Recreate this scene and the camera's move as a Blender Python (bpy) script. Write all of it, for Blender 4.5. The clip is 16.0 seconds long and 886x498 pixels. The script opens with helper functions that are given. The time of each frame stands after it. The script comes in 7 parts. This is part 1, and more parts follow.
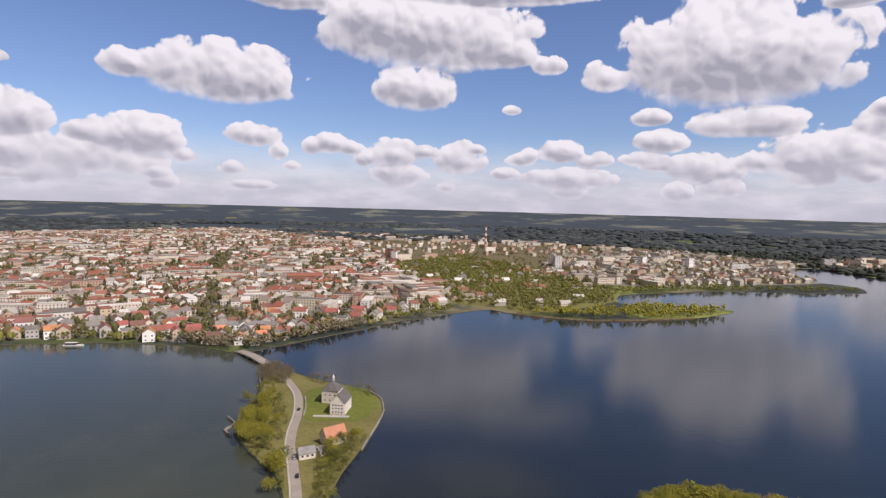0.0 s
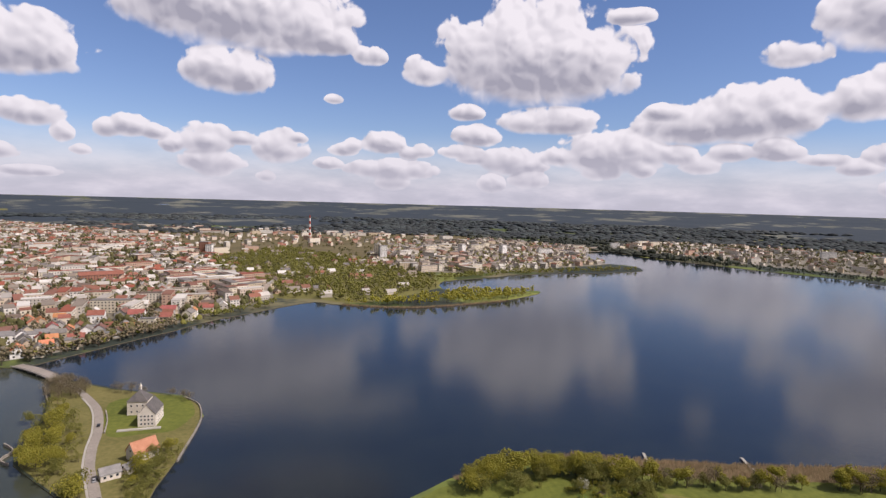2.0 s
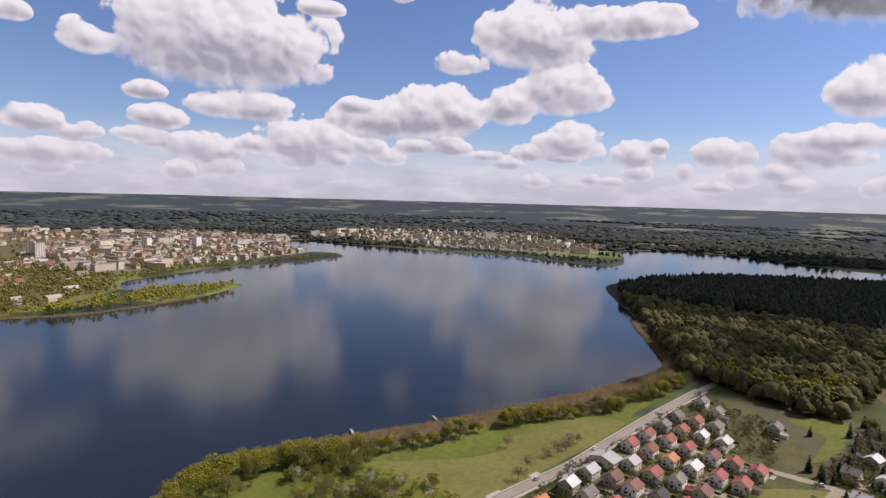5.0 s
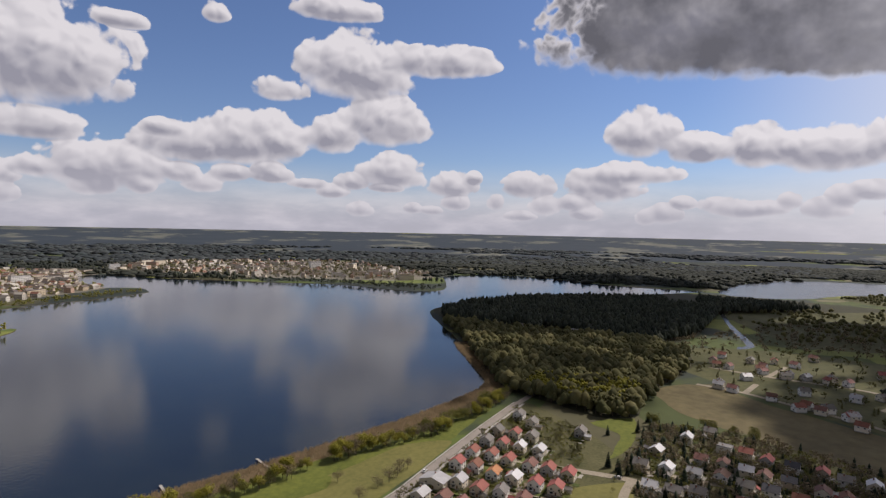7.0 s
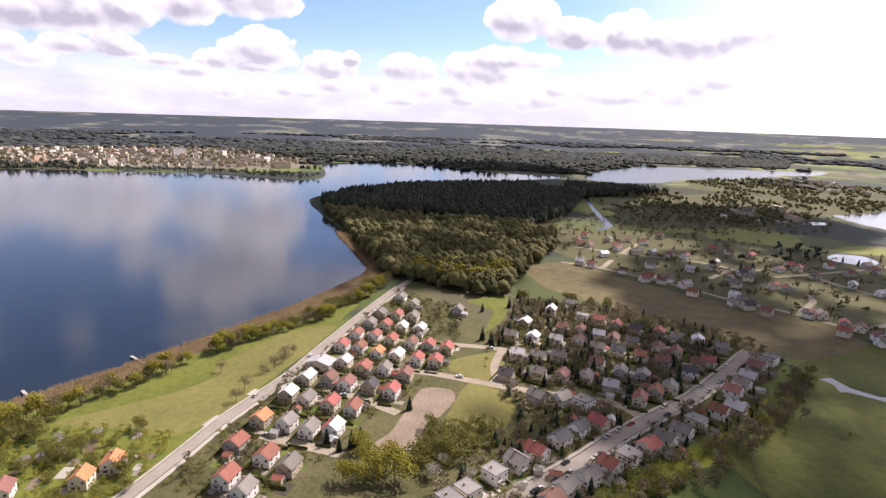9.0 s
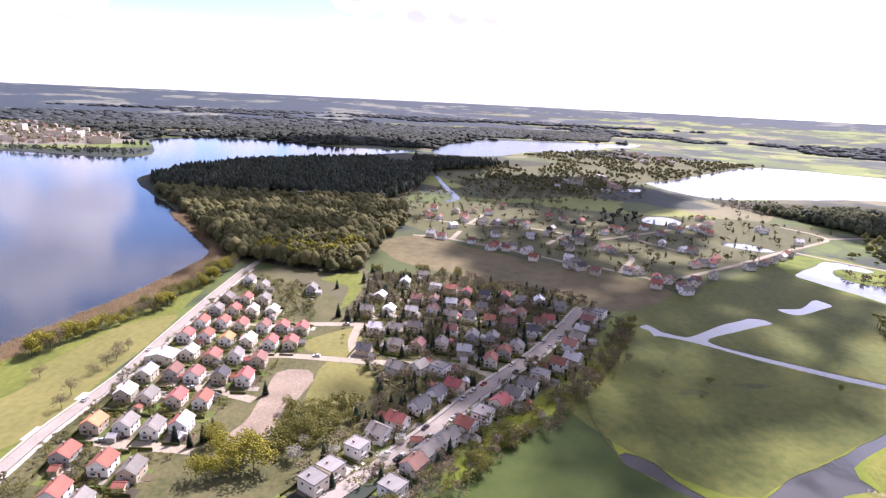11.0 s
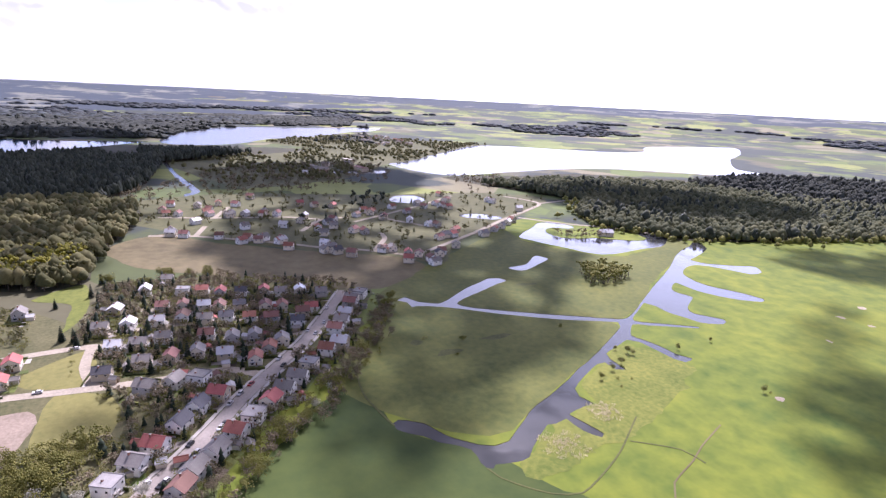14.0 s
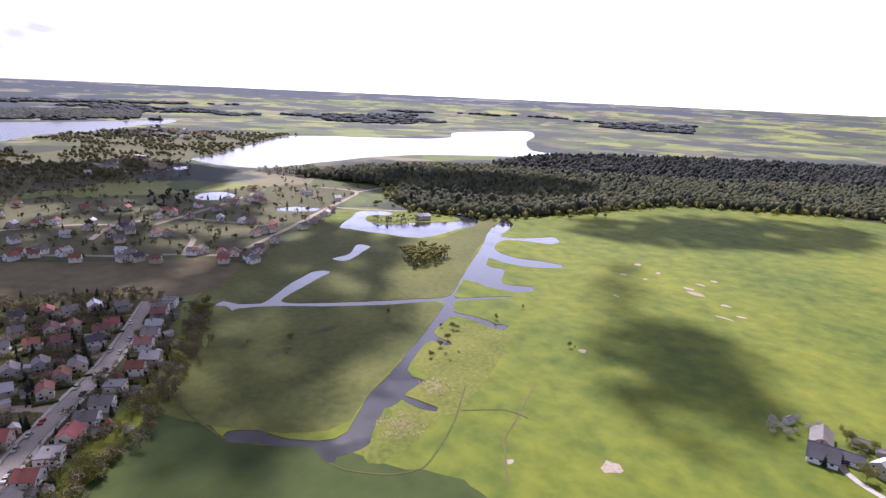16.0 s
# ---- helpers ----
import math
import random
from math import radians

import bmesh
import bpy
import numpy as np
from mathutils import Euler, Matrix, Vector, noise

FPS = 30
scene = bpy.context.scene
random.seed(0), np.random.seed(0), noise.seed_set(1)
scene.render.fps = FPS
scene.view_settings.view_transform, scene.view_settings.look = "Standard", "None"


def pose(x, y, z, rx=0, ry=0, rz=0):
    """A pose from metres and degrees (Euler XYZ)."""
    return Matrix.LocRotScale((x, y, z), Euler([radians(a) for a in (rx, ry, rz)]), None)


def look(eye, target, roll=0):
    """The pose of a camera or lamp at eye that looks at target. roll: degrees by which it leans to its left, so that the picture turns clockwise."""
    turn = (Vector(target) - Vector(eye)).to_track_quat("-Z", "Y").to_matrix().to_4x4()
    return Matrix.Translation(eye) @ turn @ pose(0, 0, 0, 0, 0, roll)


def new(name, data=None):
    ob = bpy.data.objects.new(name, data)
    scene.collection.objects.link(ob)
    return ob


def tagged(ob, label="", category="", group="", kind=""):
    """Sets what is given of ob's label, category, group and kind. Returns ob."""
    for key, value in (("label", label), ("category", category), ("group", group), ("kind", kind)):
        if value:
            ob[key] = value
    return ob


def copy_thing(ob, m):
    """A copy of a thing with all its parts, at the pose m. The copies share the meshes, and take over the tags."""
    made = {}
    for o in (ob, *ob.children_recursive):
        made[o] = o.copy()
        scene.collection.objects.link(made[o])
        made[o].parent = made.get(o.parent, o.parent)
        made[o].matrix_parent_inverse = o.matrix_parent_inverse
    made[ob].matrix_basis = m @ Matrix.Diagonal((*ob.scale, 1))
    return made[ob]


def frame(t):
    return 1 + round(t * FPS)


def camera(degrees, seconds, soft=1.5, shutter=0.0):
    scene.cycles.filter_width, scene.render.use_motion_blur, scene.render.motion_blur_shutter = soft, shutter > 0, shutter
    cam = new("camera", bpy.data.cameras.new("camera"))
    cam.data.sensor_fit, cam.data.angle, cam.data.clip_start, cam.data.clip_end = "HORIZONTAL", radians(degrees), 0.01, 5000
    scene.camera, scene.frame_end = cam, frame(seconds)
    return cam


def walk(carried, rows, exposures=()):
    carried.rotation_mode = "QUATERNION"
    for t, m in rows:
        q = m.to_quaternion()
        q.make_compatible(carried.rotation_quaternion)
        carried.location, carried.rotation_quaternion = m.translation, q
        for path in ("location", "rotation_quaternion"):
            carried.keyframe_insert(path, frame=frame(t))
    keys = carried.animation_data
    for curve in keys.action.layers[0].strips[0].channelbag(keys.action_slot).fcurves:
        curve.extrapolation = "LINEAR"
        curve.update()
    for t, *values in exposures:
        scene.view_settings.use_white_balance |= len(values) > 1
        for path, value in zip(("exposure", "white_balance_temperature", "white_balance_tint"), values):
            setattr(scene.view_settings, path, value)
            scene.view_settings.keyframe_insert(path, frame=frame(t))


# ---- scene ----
EYE = 140.0
cam = camera(75.5, 16.0, soft=1.35)
PATH = [
    (0.0, 0.00, -4.25, -1.49), (0.5, -2.27, -4.30, -1.30), (1.0, -7.27, -4.43, -1.37),
    (1.5, -12.20, -4.61, -1.37), (2.0, -17.39, -4.76, -1.55), (2.5, -22.18, -4.95, -1.66),
    (3.0, -27.24, -5.15, -1.68), (3.5, -32.02, -5.29, -1.74), (4.0, -37.22, -5.36, -1.68),
    (4.5, -42.01, -5.33, -1.60), (6.8, -62.72, -2.15, -1.16), (7.0, -64.11, -1.91, -1.17), (7.5, -67.20, -4.91, -1.10),
    (8.0, -70.23, -8.88, -1.26), (8.5, -73.04, -11.39, -1.45), (9.0, -75.98, -12.82, -1.77),
    (11.5, -95.14, -14.85, -2.73), (12.0, -99.40, -14.93, -2.75), (12.5, -103.37, -14.97, -2.75),
    (13.0, -107.62, -15.01, -2.72), (13.5, -111.58, -15.04, -2.69), (14.0, -115.82, -15.04, -2.69),
    (14.5, -119.76, -15.05, -2.72), (15.0, -124.05, -15.05, -2.75), (15.5, -128.49, -15.10, -2.72),
    (16.0, -134.19, -15.31, -2.43),
]
walk(cam, [(t, pose(0, 0, EYE, 90 + pitch, roll, yaw)) for t, yaw, pitch, roll in PATH],
     exposures=[(0.0, -0.2, 6400, 20), (4.5, -0.24, 6400, 21), (7.0, -0.5, 6450, 17), (7.5, -0.62, 6450, 17), (8.2, -0.05, 6450, 19), (9.0, 0.46, 6500, 24), (11.5, 1.11, 5700, 34), (13.0, 1.08, 5550, 36), (16.0, 0.57, 5700, 34)])

# ---- light ----
SUN_AZ, SUN_EL = 124.0, 50.0
SUN_DIR = Vector((math.sin(radians(SUN_AZ)) * math.cos(radians(SUN_EL)),
                  math.cos(radians(SUN_AZ)) * math.cos(radians(SUN_EL)), math.sin(radians(SUN_EL))))
sun = new("sun", bpy.data.lights.new("sun", "SUN"))
sun.data.energy, sun.data.angle, sun.data.color = 5.0, radians(0.6), (1.0, 0.92, 0.80)
sun.matrix_world = look(SUN_DIR * 3000, (0, 0, 0))

# Clouds that stand in the sky: azimuth, elevation, half width, half height in degrees, and how dark the base is.
CLOUDS_NORTH = [
    (-20.9, 11.1, 6.1, 2.6), (-29.2, 11.3, 1.6, 1.2), (-1.7, 15.8, 8.9, 3.5), (-7.6, 17.0, 3.6, 2.1),
    (5.2, 14.5, 3.1, 1.5), (-3.1, 10.9, 3.5, 2.1), (9.9, 13.4, 1.4, 0.9), (26.1, 13.1, 8.5, 4.8),
    (15.2, 12.2, 1.9, 1.4), (-38.6, 10.6, 1.4, 0.6), (-37.9, 6.2, 3.2, 2.0), (-27.8, 5.2, 4.8, 1.8),
    (-34.2, 3.2, 8.7, 1.6), (-18.1, 6.1, 2.3, 1.1), (-11.1, 5.7, 2.3, 1.0), (-5.0, 4.8, 2.6, 1.5),
    (1.5, 4.5, 2.9, 1.6), (11.4, 5.4, 2.6, 1.1), (20.5, 6.3, 2.0, 1.1), (19.4, 8.5, 1.5, 0.8)]
CLOUDS_NORTHEAST = [
    (27.6, 7.7, 4.3, 1.3), (24.1, 3.8, 3.6, 1.3), (33.2, 4.6, 5.9, 2.0), (6.6, 9.4, 0.8, 0.5),
    (38.1, 8.5, 1.6, 0.8), (34.7, 16.9, 2.0, 0.7), (-4.5, 3.0, 3.1, 1.0), (12.3, 2.8, 4.7, 1.0),
    (-15.7, 18.6, 4.0, 1.3), (5.7, 19.6, 10.1, 1.1), (46.0, 7.9, 4.3, 2.5), (41.3, 7.2, 4.8, 2.0),
    (55.3, 14.8, 4.8, 3.1), (63.7, 15.9, 4.8, 1.5), (58.0, 10.0, 4.0, 2.3), (52.8, 8.6, 2.5, 1.7),
    (48.0, 12.7, 2.3, 1.1), (59.1, 5.4, 3.9, 1.7), (64.8, 4.3, 2.8, 1.3), (72.4, 4.3, 2.8, 1.3)]
CLOUDS_EAST = [
    (79.8, 4.3, 3.8, 1.7), (53.2, 20.1, 4.1, 1.1),
    (83.1, 8.9, 2.8, 2.3), (92.4, 7.6, 2.4, 1.9), (97.9, 7.1, 3.9, 2.0), (102.9, 7.8, 3.0, 2.0),
    (87.8, 7.6, 2.5, 1.4), (81.6, 5.5, 5.2, 1.1), (42.3, 18.7, 1.1, 0.9), (100.8, 3.7, 2.5, 0.8),
    (112.0, 4.6, 5.6, 0.9)]
DARK_CLOUD = [(93.0, 17.4, 16.5, 4.4), (90.2, 20.0, 12.7, 4.2), (101.0, 14.6, 7.0, 2.2)]   # thick cloud against the light

world = bpy.data.worlds.new("sky")
scene.world = world
world.use_nodes = True
wn, wl = world.node_tree.nodes, world.node_tree.links
wn.clear()


def wnode(kind, **values):
    n = wn.new(kind)
    for key, value in values.items():
        n.inputs[int(key[1:])].default_value = value
    return n


def wmath(op, a, b=None, c=None, clamp=False):
    n = wn.new("ShaderNodeMath")
    n.operation, n.use_clamp = op, clamp
    for i, v in enumerate((a, b, c)):
        if v is None:
            continue
        if isinstance(v, (int, float)):
            n.inputs[i].default_value = v
        else:
            wl.new(v, n.inputs[i])
    return n.outputs[0]


def wvec(op, a, b):
    n = wn.new("ShaderNodeVectorMath")
    n.operation = op
    for i, v in enumerate((a, b)):
        if isinstance(v, tuple):
            n.inputs[i].default_value = v
        else:
            wl.new(v, n.inputs[i])
    return n.outputs["Value"] if op == "DOT_PRODUCT" else n.outputs[0]


def wnoise(vector, scale, detail, rough):
    n = wn.new("ShaderNodeTexNoise")
    n.inputs["Scale"].default_value, n.inputs["Detail"].default_value, n.inputs["Roughness"].default_value = scale, detail, rough
    wl.new(vector, n.inputs["Vector"])
    return n.outputs["Fac"]


def wlobes(vector, scale):
    n = wn.new("ShaderNodeTexVoronoi")
    n.voronoi_dimensions, n.feature = "2D", "SMOOTH_F1"
    n.inputs["Scale"].default_value, n.inputs["Smoothness"].default_value = scale, 0.35
    wl.new(vector, n.inputs["Vector"])
    return n.outputs["Distance"]


def wmix(fac, a, b):
    n = wn.new("ShaderNodeMix")
    n.data_type = "RGBA"
    for i, v in ((0, fac), (6, a), (7, b)):
        if isinstance(v, (tuple, float)):
            n.inputs[i].default_value = v
        else:
            wl.new(v, n.inputs[i])
    return n.outputs[2]


def wramp(value, lo, hi):
    n = wn.new("ShaderNodeMapRange")
    n.interpolation_type = "SMOOTHSTEP"
    n.inputs[1].default_value, n.inputs[2].default_value = lo, hi
    wl.new(value, n.inputs[0])
    return n.outputs[0]


def build_sky():
    sky = wn.new("ShaderNodeTexSky")
    sky.sky_type, sky.sun_disc = "NISHITA", False
    sky.sun_elevation, sky.sun_rotation = radians(SUN_EL), radians(SUN_AZ)
    sky.altitude, sky.air_density, sky.dust_density, sky.ozone_density = 250, 1.0, 0.2, 2.5
    way = wn.new("ShaderNodeTexCoord").outputs["Generated"]
    sep = wn.new("ShaderNodeSeparateXYZ")
    wl.new(way, sep.inputs[0])
    azimuth = wmath("MULTIPLY", wmath("ARCTAN2", sep.outputs[0], sep.outputs[1]), 57.29578)
    height = wmath("MULTIPLY", wmath("ARCSINE", sep.outputs[2]), 57.29578)
    comb = wn.new("ShaderNodeCombineXYZ")
    wl.new(azimuth, comb.inputs[0])
    wl.new(height, comb.inputs[1])
    flat = comb.outputs[0]
    # billows: rounded lobes at three sizes, bent by noise, and the same a little towards the sun, for the shading
    bend = wn.new("ShaderNodeTexNoise")
    bend.inputs["Scale"].default_value, bend.inputs["Detail"].default_value = 0.30, 2.0
    wl.new(flat, bend.inputs["Vector"])
    bent = wvec("ADD", flat, wvec("MULTIPLY", wvec("SUBTRACT", bend.outputs["Color"], (0.5, 0.5, 0.5)), (2.2, 1.5, 0.0)))
    toward = wvec("ADD", bent, (0.22, 0.42, 0.0))

    def billow(v, fine=0.26):
        heap = wmath("MULTIPLY", wmath("SUBTRACT", 0.55, wlobes(v, 0.30)), 1.15)
        heap = wmath("MULTIPLY_ADD", wmath("SUBTRACT", 0.50, wlobes(v, 0.72)), 0.62, heap)
        return wmath("MULTIPLY_ADD", wmath("SUBTRACT", 0.50, wlobes(v, 1.7)), fine, heap)

    heap = billow(bent)
    slope = wmath("SUBTRACT", billow(bent, 0.06), billow(toward, 0.06))
    wisp = wnoise(bent, 1.1, 4.0, 0.5)
    puffs = random.Random(5)
    small = [(-50 + 164 * (k + puffs.random()) / 76, 1.4 + 4.2 * puffs.random() ** 1.3, puffs.uniform(0.9, 2.3), puffs.uniform(0.45, 1.0), 0.0) for k in range(76)]
    total, lifted, murky = None, None, None
    for a, e, w, h, dark in [(*c, 0.0) for c in CLOUDS_NORTH + CLOUDS_NORTHEAST + CLOUDS_EAST] + small + [(*c, 1.0) for c in DARK_CLOUD]:
        local = wvec("MULTIPLY", wvec("SUBTRACT", flat, (a, e, 0.0)), ((0.90 if e > 6 else 1.12) / w, 0.86 / h, 0.0))
        local = wvec("MINIMUM", local, wvec("MULTIPLY", local, (1.0, 1.4, 0.0)))   # flat bases
        near_it = wmath("MAXIMUM", wmath("SUBTRACT", 1.7, wvec("DOT_PRODUCT", local, local)), 0.0)
        weight = wmath("POWER", near_it, 3.0)
        upward = wvec("DOT_PRODUCT", local, (0.2, 1.0, 0.0))
        if total is None:
            total, lifted = weight, wmath("MULTIPLY", weight, upward)
        else:
            total, lifted = wmath("ADD", total, weight), wmath("MULTIPLY_ADD", weight, upward, lifted)
        if dark:
            murky = weight if murky is None else wmath("ADD", murky, weight)
    safe = wmath("ADD", total, 0.001)
    rise, murk = wmath("DIVIDE", lifted, safe), wmath("DIVIDE", murky, safe)
    best = wmath("SUBTRACT", wmath("POWER", total, 0.3333), 0.50)
    lobes = wmath("MULTIPLY_ADD", wmath("SUBTRACT", wisp, 0.5), 0.75, heap)
    lobes = wmath("MULTIPLY", lobes, wmath("MULTIPLY_ADD", wramp(rise, -0.9, 0.1), 0.65, 0.35))
    dense = wmath("ADD", best, wmath("MULTIPLY", lobes, wramp(best, -0.5, -0.05)))
    # broken cloud goes on overhead and behind
    vault = wnoise(way, 3.2, 5.0, 0.55)
    over_head = wmath("SUBTRACT", wmath("MULTIPLY", vault, 6.0), 2.3)
    high = wmath("ADD", wramp(height, 21.0, 30.0), wramp(wmath("ABSOLUTE", wmath("ADD", azimuth, -65.0)), 118.0, 142.0), clamp=True)
    dense = wmath("ADD", wmath("MULTIPLY", dense, wmath("SUBTRACT", 1.0, high)), wmath("MULTIPLY", over_head, high))
    soft = wmath("SUBTRACT", 1.0, wramp(rise, -0.9, -0.1))
    cover = wmath("MULTIPLY", wramp(dense, 0.06, 0.36), wmath("MULTIPLY_ADD", wramp(dense, 0.0, 0.8), soft, wmath("SUBTRACT", 1.0, soft)))
    # a bank of distant clouds low over the horizon
    haze_n = wnoise(wvec("MULTIPLY", flat, (0.35, 1.1, 1.0)), 0.5, 4.0, 0.55)
    bank = wmath("MULTIPLY", wmath("SUBTRACT", 1.0, wramp(height, 0.5, 7.0)), wmath("MULTIPLY_ADD", haze_n, 0.5, 0.68), clamp=True)
    # thin bright cloud round the sun's side of the sky, brightest near the sun
    to_sun = wvec("DOT_PRODUCT", way, tuple(SUN_DIR))
    veil = wmath("MULTIPLY", wramp(azimuth, 86.0, 112.0), 0.76)
    glare = wmath("MULTIPLY", wmath("POWER", wmath("MAXIMUM", to_sun, 0.0), 24.0), 2.4)
    glare = wmath("MULTIPLY_ADD", wmath("POWER", wmath("MAXIMUM", to_sun, 0.0), 6.0), 0.6, glare)
    low_sun_side = wmath("MULTIPLY", wramp(azimuth, 103.0, 122.0), wmath("SUBTRACT", 1.0, wramp(height, 8.0, 30.0)))
    glare = wmath("MULTIPLY_ADD", low_sun_side, 1.2, glare)
    # shading: bright tops and rims, grey-violet bases, billows lit from the sun's side
    relief = wmath("MULTIPLY", slope, 0.95)
    relief = wmath("MULTIPLY_ADD", wmath("SUBTRACT", wisp, 0.5), 0.12, relief)
    depth, base = wramp(dense, 0.15, 1.7), wmath("SUBTRACT", 1.0, wramp(rise, -0.45, 0.80))
    grey = wmath("MULTIPLY", wmath("MULTIPLY_ADD", depth, 0.62, 0.38), wmath("MULTIPLY_ADD", base, 1.1, 0.02))
    bright = wmath("SUBTRACT", wmath("ADD", relief, 1.0), grey, clamp=True)
    cloud = wmix(bright, (0.42, 0.425, 0.49, 1), (1.0, 0.985, 0.99, 1))
    mottle = wmath("ADD", wnoise(flat, 0.20, 4.0, 0.55), 0.12)
    cloud = wmix(wmath("MULTIPLY", wmath("MULTIPLY", murk, wramp(dense, 0.15, 0.75)), wmath("MULTIPLY", mottle, 1.35), clamp=True), cloud, (0.165, 0.168, 0.19, 1))
    low_haze = wmath("MULTIPLY", wmath("SUBTRACT", 1.0, wramp(height, 0.5, 8.0)), 0.5)
    cloud = wmix(low_haze, cloud, (0.72, 0.72, 0.78, 1))
    cloud = wmix(wmath("MULTIPLY", wramp(azimuth, 92.0, 125.0), 0.75), cloud, (0.93, 0.93, 0.95, 1))
    cloud = wmix(high, cloud, (0.235, 0.222, 0.216, 1))
    far_bright = wramp(wmath("ADD", wmath("MULTIPLY", height, 0.05), haze_n), 0.35, 0.85)
    far_cloud = wmix(far_bright, (0.58, 0.59, 0.68, 1), (0.84, 0.83, 0.87, 1))
    blue = wn.new("ShaderNodeVectorMath")
    blue.operation = "SCALE"
    blue.inputs["Scale"].default_value = 0.095
    wl.new(sky.outputs[0], blue.inputs[0])
    deep = wvec("MULTIPLY", blue.outputs[0], (1.04, 1.11, 1.29))
    c = wmix(bank, deep, far_cloud)
    c = wmix(veil, c, (0.95, 0.95, 0.97, 1))
    c = wmix(cover, c, cloud)
    back = wn.new("ShaderNodeBackground")
    wl.new(c, back.inputs[0])
    wl.new(wmath("ADD", glare, 1.0), back.inputs[1])
    outw = wn.new("ShaderNodeOutputWorld")
    wl.new(back.outputs[0], outw.inputs[0])


build_sky()


# ---- materials ----
def material(name, low, high, rough=0.8, scale=0.3, fine=4.0, bump=0.0, metal=0.0, vary="", spread=0.15, ramp=None, spec=0.3):
    """A surface that goes from low to high over stains at one scale and grain at another; vary: 'object' or 'island' shifts each piece."""
    m = bpy.data.materials.new(name)
    m.use_nodes = True
    n, l = m.node_tree.nodes, m.node_tree.links
    b = n["Principled BSDF"]
    b.inputs["Roughness"].default_value, b.inputs["Metallic"].default_value = rough, metal
    b.inputs["Specular IOR Level"].default_value = spec
    coord = n.new("ShaderNodeTexCoord").outputs["Object"]
    one, two = n.new("ShaderNodeTexNoise"), n.new("ShaderNodeTexNoise")
    for t, s, d in ((one, scale, 4.0), (two, fine, 3.0)):
        t.inputs["Scale"].default_value, t.inputs["Detail"].default_value = s, d
        t.inputs["Roughness"].default_value = 0.6
        l.new(coord, t.inputs["Vector"])
    add = n.new("ShaderNodeMath")
    add.operation = "ADD"
    l.new(one.outputs["Fac"], add.inputs[0])
    l.new(two.outputs["Fac"], add.inputs[1])
    ran = n.new("ShaderNodeMapRange")
    ran.inputs[1].default_value, ran.inputs[2].default_value = 0.72, 1.28
    l.new(add.outputs[0], ran.inputs[0])
    mix = n.new("ShaderNodeMix")
    mix.data_type = "RGBA"
    mix.inputs[6].default_value, mix.inputs[7].default_value = (*low, 1), (*high, 1)
    l.new(ran.outputs[0], mix.inputs[0])
    col = mix.outputs[2]
    if vary:
        rnd = n.new("ShaderNodeObjectInfo").outputs["Random"] if vary == "object" else n.new("ShaderNodeNewGeometry").outputs["Random Per Island"]
        if ramp:
            cr = n.new("ShaderNodeValToRGB")
            cr.color_ramp.interpolation = "CONSTANT"
            while len(cr.color_ramp.elements) < len(ramp):
                cr.color_ramp.elements.new(1.0)
            for i, (e, c) in enumerate(zip(cr.color_ramp.elements, ramp)):
                e.position, e.color = i / len(ramp), (*c, 1)
            l.new(rnd, cr.inputs[0])
            tint = n.new("ShaderNodeMix")
            tint.data_type, tint.blend_type = "RGBA", "MULTIPLY"
            tint.inputs[0].default_value = 1.0
            l.new(cr.outputs[0], tint.inputs[6])
            l.new(col, tint.inputs[7])
            col = tint.outputs[2]
        else:
            hsv = n.new("ShaderNodeHueSaturation")
            mr = n.new("ShaderNodeMapRange")
            mr.inputs[3].default_value, mr.inputs[4].default_value = 1 - spread * 2, 1 + spread * 2
            l.new(rnd, mr.inputs[0])
            l.new(mr.outputs[0], hsv.inputs["Value"])
            hue = n.new("ShaderNodeMapRange")
            hue.inputs[3].default_value, hue.inputs[4].default_value = 0.5 + spread * 0.12, 0.5 - spread * 0.12
            l.new(rnd, hue.inputs[0])
            l.new(hue.outputs[0], hsv.inputs["Hue"])
            l.new(col, hsv.inputs["Color"])
            col = hsv.outputs[0]
    l.new(col, b.inputs["Base Color"])
    if bump:
        bn = n.new("ShaderNodeBump")
        bn.inputs["Strength"].default_value, bn.inputs["Distance"].default_value = 0.6, bump
        l.new(two.outputs["Fac"], bn.inputs["Height"])
        l.new(bn.outputs[0], b.inputs["Normal"])
    return m


def water_material(name, low, high, rough, wave, calm=None):
    m = material(name, low, high, rough, 0.004, 0.03, spec=0.5)
    n, l = m.node_tree.nodes, m.node_tree.links
    b = n["Principled BSDF"]
    b.inputs["IOR"].default_value = 1.33
    coord = n.new("ShaderNodeTexCoord").outputs["Object"]
    t = n.new("ShaderNodeTexNoise")
    t.inputs["Scale"].default_value, t.inputs["Detail"].default_value = 0.35, 3.0
    l.new(coord, t.inputs["Vector"])
    bn = n.new("ShaderNodeBump")
    bn.inputs["Strength"].default_value, bn.inputs["Distance"].default_value = 1.0, wave
    l.new(t.outputs["Fac"], bn.inputs["Height"])
    l.new(bn.outputs[0], b.inputs["Normal"])
    if calm is not None:   # calm and wind-ruffled reaches
        gust = n.new("ShaderNodeTexNoise")
        gust.inputs["Scale"].default_value, gust.inputs["Detail"].default_value = 0.03, 3.0
        l.new(coord, gust.inputs["Vector"])
        mr = n.new("ShaderNodeMapRange")
        mr.inputs[1].default_value, mr.inputs[2].default_value, mr.inputs[3].default_value, mr.inputs[4].default_value = 0.40, 0.58, calm, rough
        l.new(gust.outputs["Fac"], mr.inputs[0])
        l.new(mr.outputs[0], b.inputs["Roughness"])
    return m


